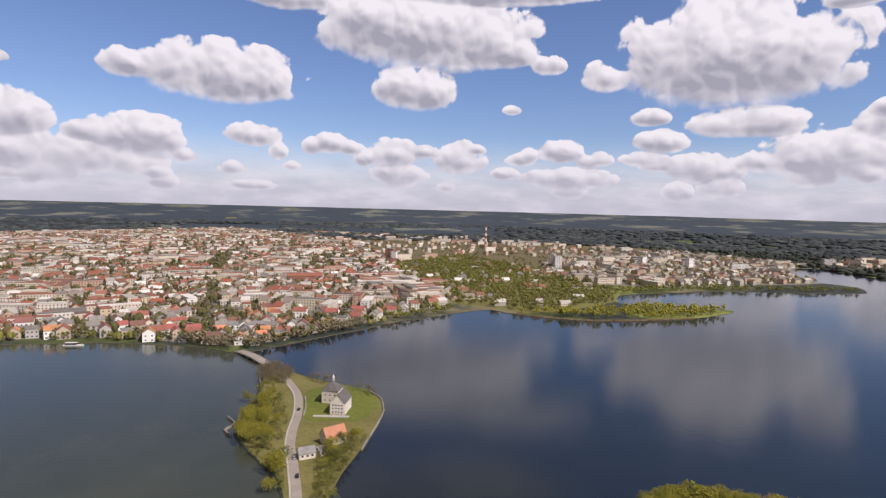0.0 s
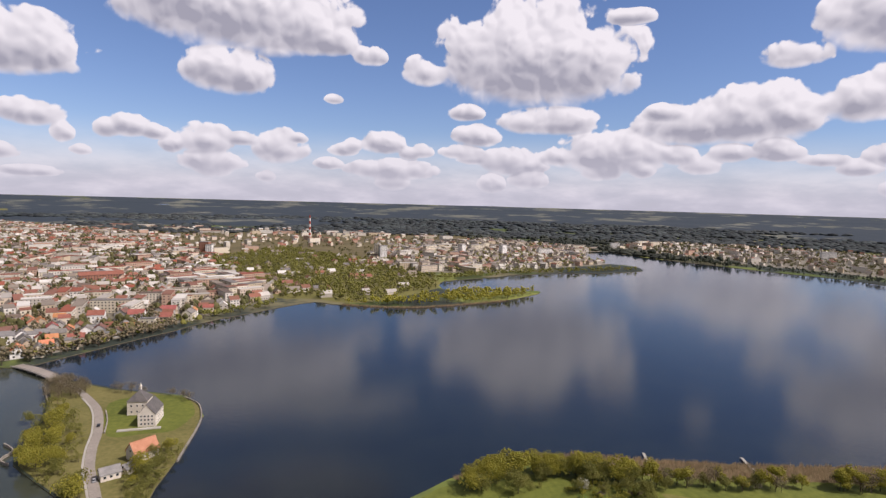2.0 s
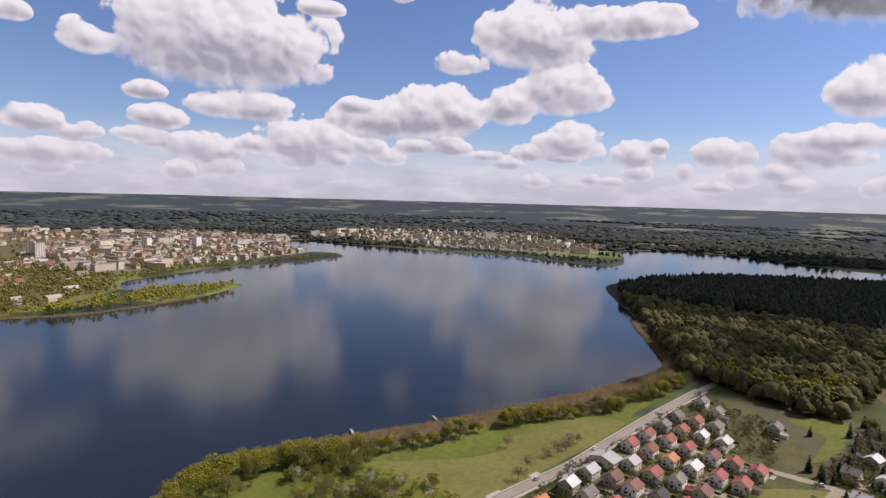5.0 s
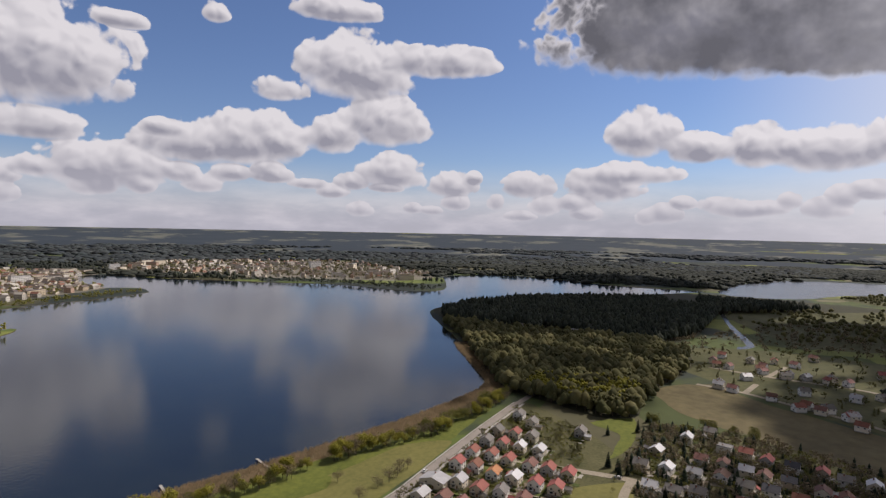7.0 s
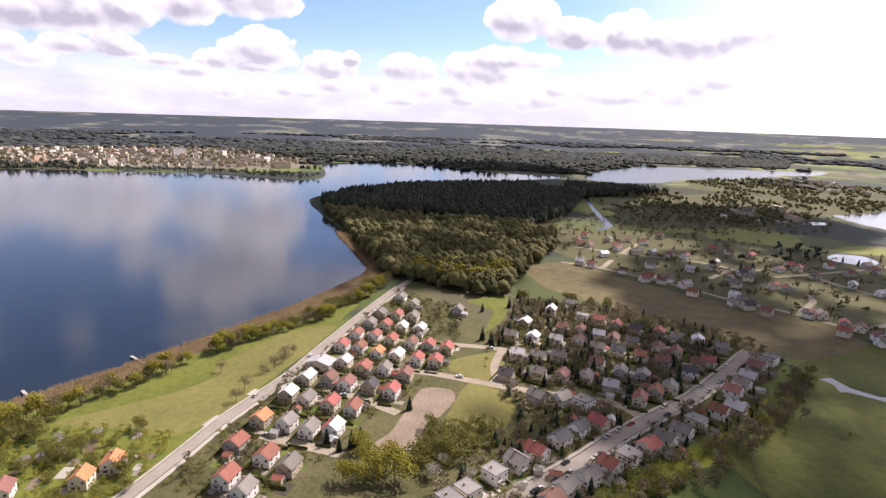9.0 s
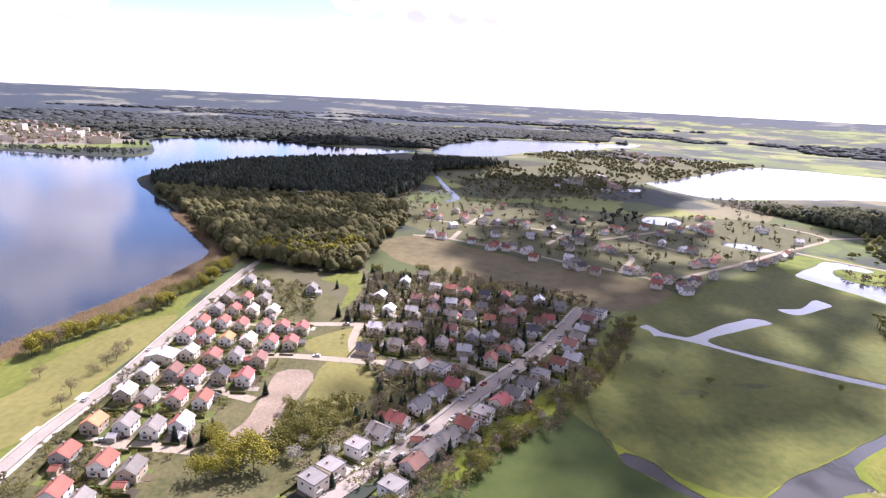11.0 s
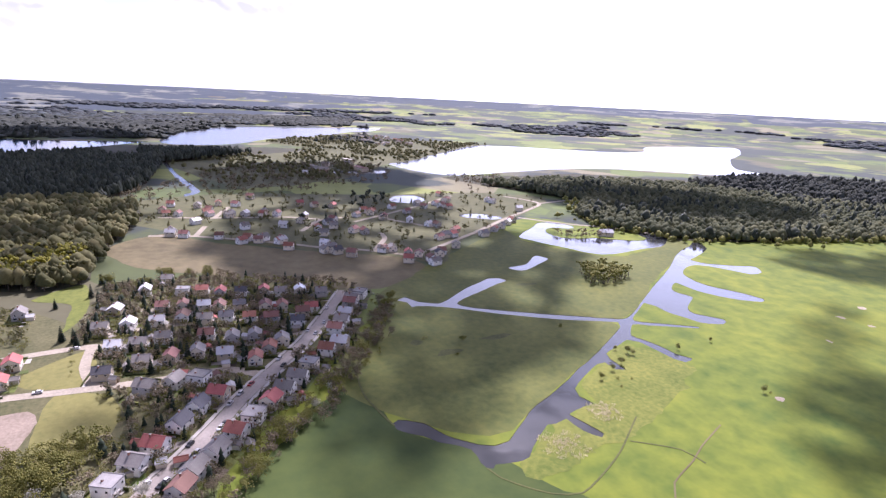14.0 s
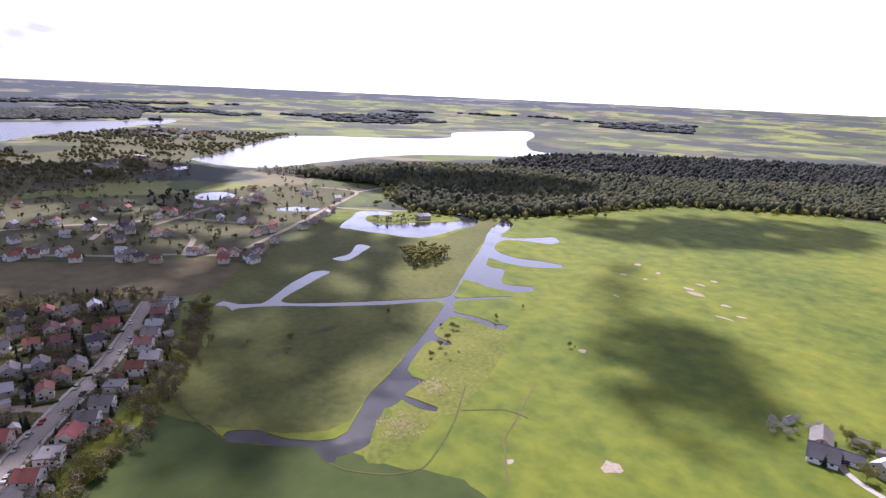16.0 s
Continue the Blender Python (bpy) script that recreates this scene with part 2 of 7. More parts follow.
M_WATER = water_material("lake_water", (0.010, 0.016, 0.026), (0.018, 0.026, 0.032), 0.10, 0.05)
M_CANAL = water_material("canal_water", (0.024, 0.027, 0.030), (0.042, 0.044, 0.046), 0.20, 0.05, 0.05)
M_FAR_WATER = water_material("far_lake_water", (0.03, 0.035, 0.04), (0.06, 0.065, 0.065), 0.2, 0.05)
M_BAY = water_material("green_bay_water", (0.040, 0.048, 0.036), (0.055, 0.062, 0.045), 0.14, 0.05)


def farmland():
    """Fields in uneven plots: pasture, young corn, ploughland, fallow."""
    m = material("mixed_farmland", (0.75, 0.75, 0.75), (1.0, 1.0, 1.0), 0.9, 0.006, 0.05)
    n, l = m.node_tree.nodes, m.node_tree.links
    b = n["Principled BSDF"]
    old = b.inputs["Base Color"].links[0].from_socket
    coord = n.new("ShaderNodeTexCoord").outputs["Object"]
    wobble = n.new("ShaderNodeTexNoise")
    wobble.inputs["Scale"].default_value = 0.004
    l.new(coord, wobble.inputs["Vector"])
    mixv = n.new("ShaderNodeVectorMath")
    mixv.operation = "MULTIPLY_ADD"
    mixv.inputs[1].default_value = (90, 90, 90)
    l.new(wobble.outputs["Color"], mixv.inputs[0])
    l.new(coord, mixv.inputs[2])
    cells = n.new("ShaderNodeTexVoronoi")
    cells.distance = "MANHATTAN"
    cells.inputs["Scale"].default_value = 0.0075
    l.new(mixv.outputs[0], cells.inputs["Vector"])
    one = n.new("ShaderNodeSeparateColor")
    l.new(cells.outputs["Color"], one.inputs[0])
    cr = n.new("ShaderNodeValToRGB")
    cr.color_ramp.interpolation = "CONSTANT"
    kinds = [(0.075, 0.095, 0.03), (0.16, 0.20, 0.045), (0.11, 0.105, 0.055), (0.085, 0.115, 0.03), (0.21, 0.235, 0.055), (0.19, 0.175, 0.095), (0.11, 0.15, 0.032)]
    while len(cr.color_ramp.elements) < len(kinds):
        cr.color_ramp.elements.new(1.0)
    for i, (e, c) in enumerate(zip(cr.color_ramp.elements, kinds)):
        e.position, e.color = i / len(kinds), (*c, 1)
    l.new(one.outputs[0], cr.inputs[0])
    tint = n.new("ShaderNodeMix")
    tint.data_type, tint.blend_type = "RGBA", "MULTIPLY"
    tint.inputs[0].default_value = 1.0
    l.new(cr.outputs[0], tint.inputs[6])
    l.new(old, tint.inputs[7])
    l.new(tint.outputs[2], b.inputs["Base Color"])
    return m


def wooded(m, low, high, scale, share):
    """Woods in soft-edged patches over the plots of a field material."""
    n, l = m.node_tree.nodes, m.node_tree.links
    b = n["Principled BSDF"]
    old = b.inputs["Base Color"].links[0].from_socket
    coord = n.new("ShaderNodeTexCoord").outputs["Object"]
    t, g = n.new("ShaderNodeTexNoise"), n.new("ShaderNodeTexNoise")
    for q, k, d in ((t, scale, 6.0), (g, 0.02, 3.0)):
        q.inputs["Scale"].default_value, q.inputs["Detail"].default_value, q.inputs["Roughness"].default_value = k, d, 0.62
        l.new(coord, q.inputs["Vector"])
    edge, tone = n.new("ShaderNodeMapRange"), n.new("ShaderNodeMix")
    edge.inputs[1].default_value, edge.inputs[2].default_value = 0.5 + share - 0.03, 0.5 + share + 0.03
    l.new(t.outputs["Fac"], edge.inputs[0])
    tone.data_type = "RGBA"
    tone.inputs[6].default_value, tone.inputs[7].default_value = (*low, 1), (*high, 1)
    l.new(g.outputs["Fac"], tone.inputs[0])
    mx = n.new("ShaderNodeMix")
    mx.data_type = "RGBA"
    l.new(edge.outputs[0], mx.inputs[0])
    l.new(tone.outputs[2], mx.inputs[6])
    l.new(old, mx.inputs[7])
    l.new(mx.outputs[2], b.inputs["Base Color"])
    return m


M_LAND = wooded(farmland(), (0.022, 0.032, 0.028), (0.046, 0.058, 0.044), 0.0035, -0.012)
# the blue in these ground colours imitates haze over the far land
M_HAZED_LAND = wooded(material("hazed_far_country", (0.10, 0.11, 0.092), (0.17, 0.175, 0.145), 0.95, 0.002, 0.012), (0.022, 0.034, 0.050), (0.042, 0.057, 0.072), 0.0030, 0.075)
M_MEADOW = material("spring_meadow", (0.052, 0.092, 0.006), (0.172, 0.196, 0.015), 0.9, 0.006, 0.07)
# damp grass; also used as painted cloud shade north of the canal
M_DARK_MEADOW = material("damp_meadow", (0.058, 0.076, 0.013), (0.122, 0.128, 0.025), 0.9, 0.02, 0.2)
M_CROP = material("young_crop", (0.024, 0.046, 0.006), (0.050, 0.072, 0.011), 0.9, 0.008, 0.1)
M_TUSSOCK = material("pale_tussock", (0.30, 0.27, 0.15), (0.46, 0.42, 0.26), 0.9, 0.1, 1.0, vary="island")
M_DITCH = material("ditch_sedge", (0.052, 0.062, 0.018), (0.105, 0.108, 0.034), 0.95, 0.1, 0.8)
M_SEDGE = material("pale_sedge", (0.070, 0.100, 0.012), (0.182, 0.186, 0.034), 0.95, 0.03, 0.4)
M_ROUGH = material("rough_grass", (0.110, 0.108, 0.032), (0.195, 0.172, 0.062), 0.95, 0.04, 0.4)
M_STRIP = material("mown_grass", (0.125, 0.125, 0.036), (0.20, 0.185, 0.056), 0.9, 0.02, 0.3)
M_LUSH = material("lush_grass", (0.080, 0.102, 0.016), (0.150, 0.168, 0.030), 0.9, 0.03, 0.3)
M_HEATH = material("dry_heath", (0.088, 0.074, 0.036), (0.165, 0.138, 0.068), 0.95, 0.012, 0.1)
M_YARD = material("garden_ground", (0.056, 0.062, 0.022), (0.130, 0.120, 0.056), 0.95, 0.05, 0.5)
M_TOWN = material("town_ground", (0.13, 0.12, 0.085), (0.26, 0.24, 0.20), 0.95, 0.02, 0.15)
M_FLOOR = material("forest_floor", (0.030, 0.032, 0.016), (0.060, 0.058, 0.030), 0.95, 0.03, 0.3)
M_REED = material("dry_reed", (0.20, 0.15, 0.085), (0.34, 0.26, 0.155), 0.9, 0.1, 1.0, vary="island")
M_SAND = material("bare_sand", (0.24, 0.19, 0.14), (0.40, 0.34, 0.27), 0.95, 0.08, 0.8)
M_DIRT = material("trodden_dirt", (0.17, 0.135, 0.10), (0.29, 0.235, 0.18), 0.95, 0.06, 0.7)
M_COMMON = material("village_common", (0.060, 0.066, 0.026), (0.118, 0.116, 0.050), 0.95, 0.015, 0.15)
M_ASPHALT = material("worn_asphalt", (0.24, 0.215, 0.19), (0.34, 0.305, 0.27), 0.9, 0.08, 0.9)
M_PAVING = material("concrete_paving", (0.34, 0.32, 0.29), (0.46, 0.44, 0.40), 0.9, 0.1, 1.2)
M_TRACK = material("sandy_track", (0.24, 0.21, 0.16), (0.36, 0.32, 0.25), 0.95, 0.1, 0.8)
M_BANK = material("earth_bank", (0.10, 0.085, 0.05), (0.18, 0.15, 0.09), 0.95, 0.1, 1.0)
M_BARK = material("bark", (0.06, 0.045, 0.03), (0.13, 0.10, 0.07), 0.9, 0.6, 6.0, bump=0.02)
M_LEAF = material("spring_leaves", (0.31, 0.295, 0.042), (0.46, 0.425, 0.072), 0.7, 0.2, 2.0, vary="island", spread=0.08)
M_LEAF_OLIVE = material("olive_leaves", (0.18, 0.185, 0.040), (0.28, 0.27, 0.070), 0.75, 0.2, 2.0, vary="island", spread=0.11)
M_WOOD = material("mixed_wood_leaves", (0.115, 0.116, 0.046), (0.215, 0.205, 0.085), 0.85, 0.03, 0.6, vary="island", spread=0.15)
M_GREY_WOOD = material("budding_forest", (0.082, 0.100, 0.050), (0.190, 0.196, 0.102), 0.85, 0.009, 0.1, vary="island", spread=0.12)
M_TWIG = material("bare_twigs", (0.19, 0.16, 0.10), (0.29, 0.245, 0.15), 0.85, 0.3, 2.0, vary="island", spread=0.2)
M_PINE = material("pine_needles", (0.036, 0.048, 0.034), (0.068, 0.080, 0.052), 0.8, 0.02, 0.3, vary="island", spread=0.2)
M_FIR = material("spruce_needles", (0.014, 0.026, 0.014), (0.03, 0.045, 0.022), 0.8, 0.3, 2.0, vary="island", spread=0.2)
M_BLOSSOM = material("white_blossom", (0.45, 0.45, 0.36), (0.68, 0.66, 0.58), 0.8, 0.5, 3.0, vary="island", spread=0.12)
M_STONE = material("field_stone", (0.20, 0.18, 0.15), (0.36, 0.33, 0.29), 0.9, 0.3, 2.0, bump=0.05)
M_HILL_WOOD = material("hill_wood", (0.042, 0.052, 0.046), (0.078, 0.086, 0.066), 0.85, 0.003, 0.02, vary="island", spread=0.2)
# leaf colour paled and blued to stand in for the haze of distance
M_HAZED_WOOD = material("hazed_distant_wood", (0.062, 0.078, 0.086), (0.105, 0.118, 0.120), 0.85, 0.003, 0.02, vary="island", spread=0.2)


def let_through(m, share):
    """Leaves let some of the light through."""
    n, l = m.node_tree.nodes, m.node_tree.links
    b, o = n["Principled BSDF"], n["Material Output"]
    tr = n.new("ShaderNodeBsdfTranslucent")
    l.new(b.inputs["Base Color"].links[0].from_socket, tr.inputs[0])
    mx = n.new("ShaderNodeMixShader")
    mx.inputs[0].default_value = share
    l.new(b.outputs[0], mx.inputs[1])
    l.new(tr.outputs[0], mx.inputs[2])
    l.new(mx.outputs[0], o.inputs[0])


for leafy, share in ((M_WOOD, 0.45), (M_LEAF, 0.45), (M_LEAF_OLIVE, 0.35), (M_TWIG, 0.35), (M_BLOSSOM, 0.4), (M_REED, 0.4), (M_PINE, 0.25), (M_FIR, 0.25), (M_HAZED_WOOD, 0.45), (M_GREY_WOOD, 0.5), (M_HILL_WOOD, 0.4)):
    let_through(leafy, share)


# ---- plan tools ----
rng = np.random.default_rng(7)
BEND = 3000.0   # beyond this the land climbs gently towards the horizon


def far_scale(r):
    r = np.asarray(r, float)
    k = 0.000404   # an even slope of three degrees
    rb = np.where(r > BEND, r * (1 + k * BEND) / (1 + k * r), r)
    return rb / np.maximum(r, 1e-6)


def settle(v):
    """Points of the flat plan, laid on the land: flat near by, rising beyond BEND."""
    v = np.array(v, float)
    s = far_scale(np.hypot(v[:, 0], v[:, 1]))
    v *= s[:, None]
    v[:, 2] += EYE * (1 - s)
    return v


def np_mesh(name, verts, faces, mats, index=None, smooth=False):
    """A mesh from arrays: verts (n, 3), faces (m, k) with k corners each."""
    verts, faces = np.asarray(verts, np.float32), np.asarray(faces, np.int32)
    me = bpy.data.meshes.new(name)
    m, k = faces.shape
    me.vertices.add(len(verts))
    me.vertices.foreach_set("co", verts.ravel())
    me.loops.add(m * k)
    me.loops.foreach_set("vertex_index", faces.ravel())
    me.polygons.add(m)
    me.polygons.foreach_set("loop_start", np.arange(0, m * k, k, dtype=np.int32))
    for mt in mats:
        me.materials.append(mt)
    if index is not None:
        me.polygons.foreach_set("material_index", np.asarray(index, np.int32))
    me.polygons.foreach_set("use_smooth", np.full(m, bool(smooth)))
    me.update(calc_edges=True)
    me.validate()
    return me


def smooth_line(pts, closed, step):
    """A curve through the points, cut about every step metres."""
    p = np.array(pts, float)
    n = len(p)
    out = []
    for i in range(n if closed else n - 1):
        a, b, c, d = (p[(i + k) % n] if closed else p[min(max(i + k, 0), n - 1)] for k in (-1, 0, 1, 2))
        cuts = int(np.clip(np.hypot(*(c - b)) / step, 1, 12))
        for k in range(cuts):
            t = k / cuts
            q = 0.5 * (2 * b + (c - a) * t + (2 * a - 5 * b + 4 * c - d) * t * t + (3 * b - a - 3 * c + d) * t ** 3)
            out.append(q * 0.75 + (b * (1 - t) + c * t) * 0.25)
    if not closed:
        out.append(p[-1])
    return np.array(out)


def ragged(line, amount):
    k = len(line)
    wob = np.array([[noise.noise((x * 0.05, y * 0.05, 1.0)), noise.noise((x * 0.05, y * 0.05, 9.0))] for x, y in line])
    wob += 0.6 * np.array([[noise.noise((x * 0.2, y * 0.2, 3.0)), noise.noise((x * 0.2, y * 0.2, 5.0))] for x, y in line])
    return line + wob.reshape(k, 2) * amount


def inside(pts, poly):
    pts, poly = np.asarray(pts, float), np.asarray(poly, float)
    hit = np.zeros(len(pts), bool)
    x, y = pts[:, 0], pts[:, 1]
    j = len(poly) - 1
    for i in range(len(poly)):
        (xi, yi), (xj, yj) = poly[i], poly[j]
        if yi != yj:
            hit ^= ((yi > y) != (yj > y)) & (x < (xj - xi) * (y - yi) / (yj - yi) + xi)
        j = i
    return hit


def triangulated(outlines, extra=()):
    from mathutils.geometry import delaunay_2d_cdt
    vs, es = [], []
    for o in outlines:
        k = len(vs)
        vs += [Vector((float(a), float(b))) for a, b in o]
        es += [(k + i, k + (i + 1) % len(o)) for i in range(len(o))]
    vs += [Vector((float(a), float(b))) for a, b in extra]
    v, _, f = delaunay_2d_cdt(vs, es, [], 0, 0.01)[:3]
    v, f = np.array([tuple(q) for q in v]), np.array([tuple(q) for q in f])
    return v, f


def scatter(poly, spacing, keep=1.0, jitter=0.45):
    poly = np.asarray(poly, float)
    (x0, y0), (x1, y1) = poly.min(0), poly.max(0)
    gx, gy = np.meshgrid(np.arange(x0, x1, spacing), np.arange(y0, y1, spacing))
    p = np.stack([gx.ravel(), gy.ravel()], 1)
    p += rng.uniform(-jitter, jitter, p.shape) * spacing
    p = p[inside(p, poly)]
    return p[rng.random(len(p)) < keep]


def setting(name, me, label, category=""):
    return tagged(new(name, me), label, category or name.split("_")[0], kind="structure")


def patch(name, outline, z, mat, label, step=6.0, rag=1.5):
    """A piece of ground cover laid over the land."""
    o = ragged(smooth_line(outline, True, step), rag)
    (x0, y0), (x1, y1) = o.min(0), o.max(0)
    pools = [w for _, ws, _, _ in WATERS for w in ws if w[:, 0].max() > x0 and w[:, 0].min() < x1 and w[:, 1].max() > y0 and w[:, 1].min() < y1]
    v, f = triangulated([o] + pools, scatter(o, max(step * 6, 40)))
    mid = v[f].mean(1)
    dry = inside(mid, o)
    for w in pools:
        dry &= ~inside(mid, w)
    used, inv = np.unique(f[dry].ravel(), return_inverse=True)
    v, f = v[used], inv.reshape(-1, 3)
    top = settle(np.column_stack([v, np.full(len(v), z)]))
    return setting(name, np_mesh(name, top, f, [mat]), label, "ground")


def ribbon(name, line, width, z, mat, label, step=5.0, thick=0.1):
    """A strip of road with real edges along a line."""
    c = smooth_line(line, False, step)
    d = np.gradient(c, axis=0)
    d /= np.hypot(d[:, 0], d[:, 1])[:, None] + 1e-9
    side = np.stack([-d[:, 1], d[:, 0]], 1) * width / 2
    n = len(c)
    v = np.concatenate([np.column_stack([c + side, np.full(n, z)]), np.column_stack([c - side, np.full(n, z)]),
                        np.column_stack([c + side, np.full(n, z - thick)]), np.column_stack([c - side, np.full(n, z - thick)])])
    i = np.arange(n - 1)
    f = np.concatenate([np.stack([i + n, i + n + 1, i + 1, i], 1), np.stack([i, i + 1, i + 2 * n + 1, i + 2 * n], 1),
                        np.stack([i + n + 1, i + n, i + 3 * n, i + 3 * n + 1], 1)])
    return setting(name, np_mesh(name, settle(v), f, [mat]), label, "road")


# ---- outlines of water, in metres east and north of the camera ----
TOWN_SHORE = [(-484, 518), (-442, 521), (-364, 539), (-323, 547), (-265, 546), (-226, 538), (-193, 524), (-181, 519),
    (-171, 534), (-140, 573), (-103, 616), (-83, 642), (-50, 685), (-12, 717), (29, 756), (66, 780), (89, 759),
    (152, 730), (192, 721), (261, 730), (338, 753), (412, 801)]
SPIT_INLET = [(423, 827), (366, 829), (283, 844), (279, 899), (304, 952), (379, 980), (470, 1017), (572, 1032),
    (673, 1030), (791, 1054), (830, 1143), (791, 1213), (821, 1339)]
FAR_SHORE = [(872, 1441), (957, 1519), (1001, 1452), (1017, 1289), (1047, 1187), (1077, 1092), (1113, 975), (1158, 874),
    (1152, 774), (1137, 677), (1142, 600), (1218, 584), (1373, 654), (1555, 750), (1639, 709), (1714, 650),
    (1718, 545), (1681, 433), (1610, 322), (1569, 211), (1561, 109), (1559, 25)]
WOOD_SHORE = [(1550, 26), (1359, 185), (1230, 332), (1139, 399), (1022, 444), (913, 453), (857, 437), (754, 365),
    (688, 314), (613, 264), (545, 218), (495, 182), (464, 174), (402, 184), (345, 192), (318, 202), (288, 217),
    (259, 233), (233, 241), (200, 255), (178, 270)]
NEAR_SHORE = [(489, 186), (442, 190), (374, 203), (324, 217), (282, 230), (230, 246), (193, 262), (162, 272), (136, 276),
    (115, 273), (90, 263), (89, 263)]
PENINSULA = [(-50, 274), (-48, 291), (-42, 325), (-39, 357), (-37, 383), (-41, 406), (-51, 423), (-69, 434), (-103, 453),
    (-125, 470), (-145, 483), (-149, 473), (-135, 428), (-130, 396), (-126, 367), (-127, 348), (-121, 333),
    (-108, 314), (-95, 297), (-83, 282), (-74, 264)]
LAKE2 = [(1576, 2), (1836, -42), (2078, -171), (2148, -301), (2161, -481), (2213, -663), (2240, -811), (2040, -700),
    (1990, -610), (1850, -500), (1768, -424), (1690, -296), (1600, -230), (1526, -182), (1476, -99), (1490, -27)]
LAKE3 = [(1088, -412), (1144, -482), (1307, -636), (1496, -831), (1485, -953), (1400, -1070), (1318, -1235),
    (1347, -1356), (1493, -1530), (1479, -1924), (1272, -1704), (1122, -1464), (945, -1259), (853, -1239),
    (828, -1126), (906, -1021), (971, -912), (986, -829), (986, -741), (956, -614), (931, -463)]
POND_C = [(490, -333), (526, -376), (542, -395), (539, -419), (513, -424), (508, -412), (517, -398), (511, -383),
    (496, -374), (474, -377), (465, -393), (461, -415), (447, -435), (439, -454), (445, -469), (464, -474),
    (460, -492), (446, -496), (438, -493), (414, -461), (411, -430), (405, -396), (406, -374), (418, -362),
    (442, -352), (458, -343), (474, -337)]
CANAL_EAST = [(403, -486), (420, -515), (392, -500), (372, -461), (365, -446), (351, -451), (336, -475), (329, -488),
    (314, -478), (313, -462), (327, -455), (345, -444), (351, -430), (341, -409), (330, -399), (313, -394),
    (300, -396), (283, -405), (264, -410), (260, -402), (270, -388), (285, -378), (298, -374), (317, -374),
    (306, -358), (297, -355), (286, -358), (270, -335), (260, -330), (244, -341), (238, -333), (245, -320),
    (255, -317), (268, -313), (281, -314), (288, -311), (271, -285)]
CANAL_SOUTH = [(264, -278), (258, -285), (241, -312), (239, -310), (254, -281), (259, -272), (246, -258),
    (238, -260), (227, -263), (214, -264), (207, -268), (205, -260), (210, -257), (225, -256), (236, -255),
    (241, -250), (236, -238), (230, -224), (223, -221), (210, -220), (212, -215), (221, -215), (221, -209),
    (213, -195), (207, -185), (203, -180), (196, -177), (188, -179), (187, -172), (185, -163)]
CANAL_TAIL = [(182, -158), (180, -151), (181, -147), (177, -141), (169, -131), (164, -126), (163, -122), (164, -114),
    (165, -110), (163, -108), (164, -106), (168, -105), (172, -106), (177, -106), (182, -102), (187, -96),
    (193, -92), (198, -86), (202, -83), (207, -83), (209, -86), (207, -90), (202, -96), (191, -101), (184, -106),
    (179, -111), (176, -117), (177, -124), (181, -129), (188, -139), (193, -145), (197, -152), (202, -163),
    (213, -184), (220, -195), (226, -207), (235, -223), (249, -245), (259, -261)]
CANAL_WEST = [(265, -265), (274, -248), (283, -230), (302, -201), (321, -177), (330, -164), (336, -150), (335, -146),
    (345, -146), (351, -141), (356, -149), (349, -152), (344, -154), (336, -167), (339, -173), (350, -188),
    (361, -203), (371, -222), (375, -229), (373, -238), (366, -241), (360, -228), (348, -206), (341, -192),
    (332, -179), (321, -186), (300, -218), (284, -245), (270, -270), (270, -278), (278, -292), (308, -336),
    (328, -367), (351, -403), (379, -441), (398, -472)]
CANAL_W2 = [(396, -261), (400, -282), (418, -301), (421, -309), (409, -312), (399, -297), (385, -272), (387, -264)]
CANAL = CANAL_EAST + CANAL_SOUTH + CANAL_TAIL + CANAL_WEST
POND_S = [(186, -161), (179, -163), (166, -166), (164, -163), (171, -159), (182, -158)]
POND_R = [(719, -274), (744, -292), (744, -320), (710, -324), (690, -300), (699, -277)]
POND_R2 = [(606, -323), (606, -351), (579, -368), (573, -350), (593, -321)]
STRIP = [(1145, -2), (1153, -9), (1008, -20), (879, -38), (830, -44), (808, -39), (791, -23), (813, -25), (826, -34),
    (945, -19)]
POOLS = [(1048, -252), (1051, -273), (1004, -291), (1002, -372), (967, -354), (977, -283), (986, -252)]

# ---- land and water ----
WEST_BANK = [(-72, 235), (-110, 205), (-240, 190), (-420, 160), (-700, 220), (-1100, 330), (-1100, 620), (-800, 560), (-600, 530)]
LAKE = TOWN_SHORE + SPIT_INLET + FAR_SHORE + WOOD_SHORE[:11] + NEAR_SHORE[:-1] + [(60, 250), (10, 235), (-30, 245)] + PENINSULA + WEST_BANK
LAKE = ragged(smooth_line(LAKE, True, 12.0), 2.2)
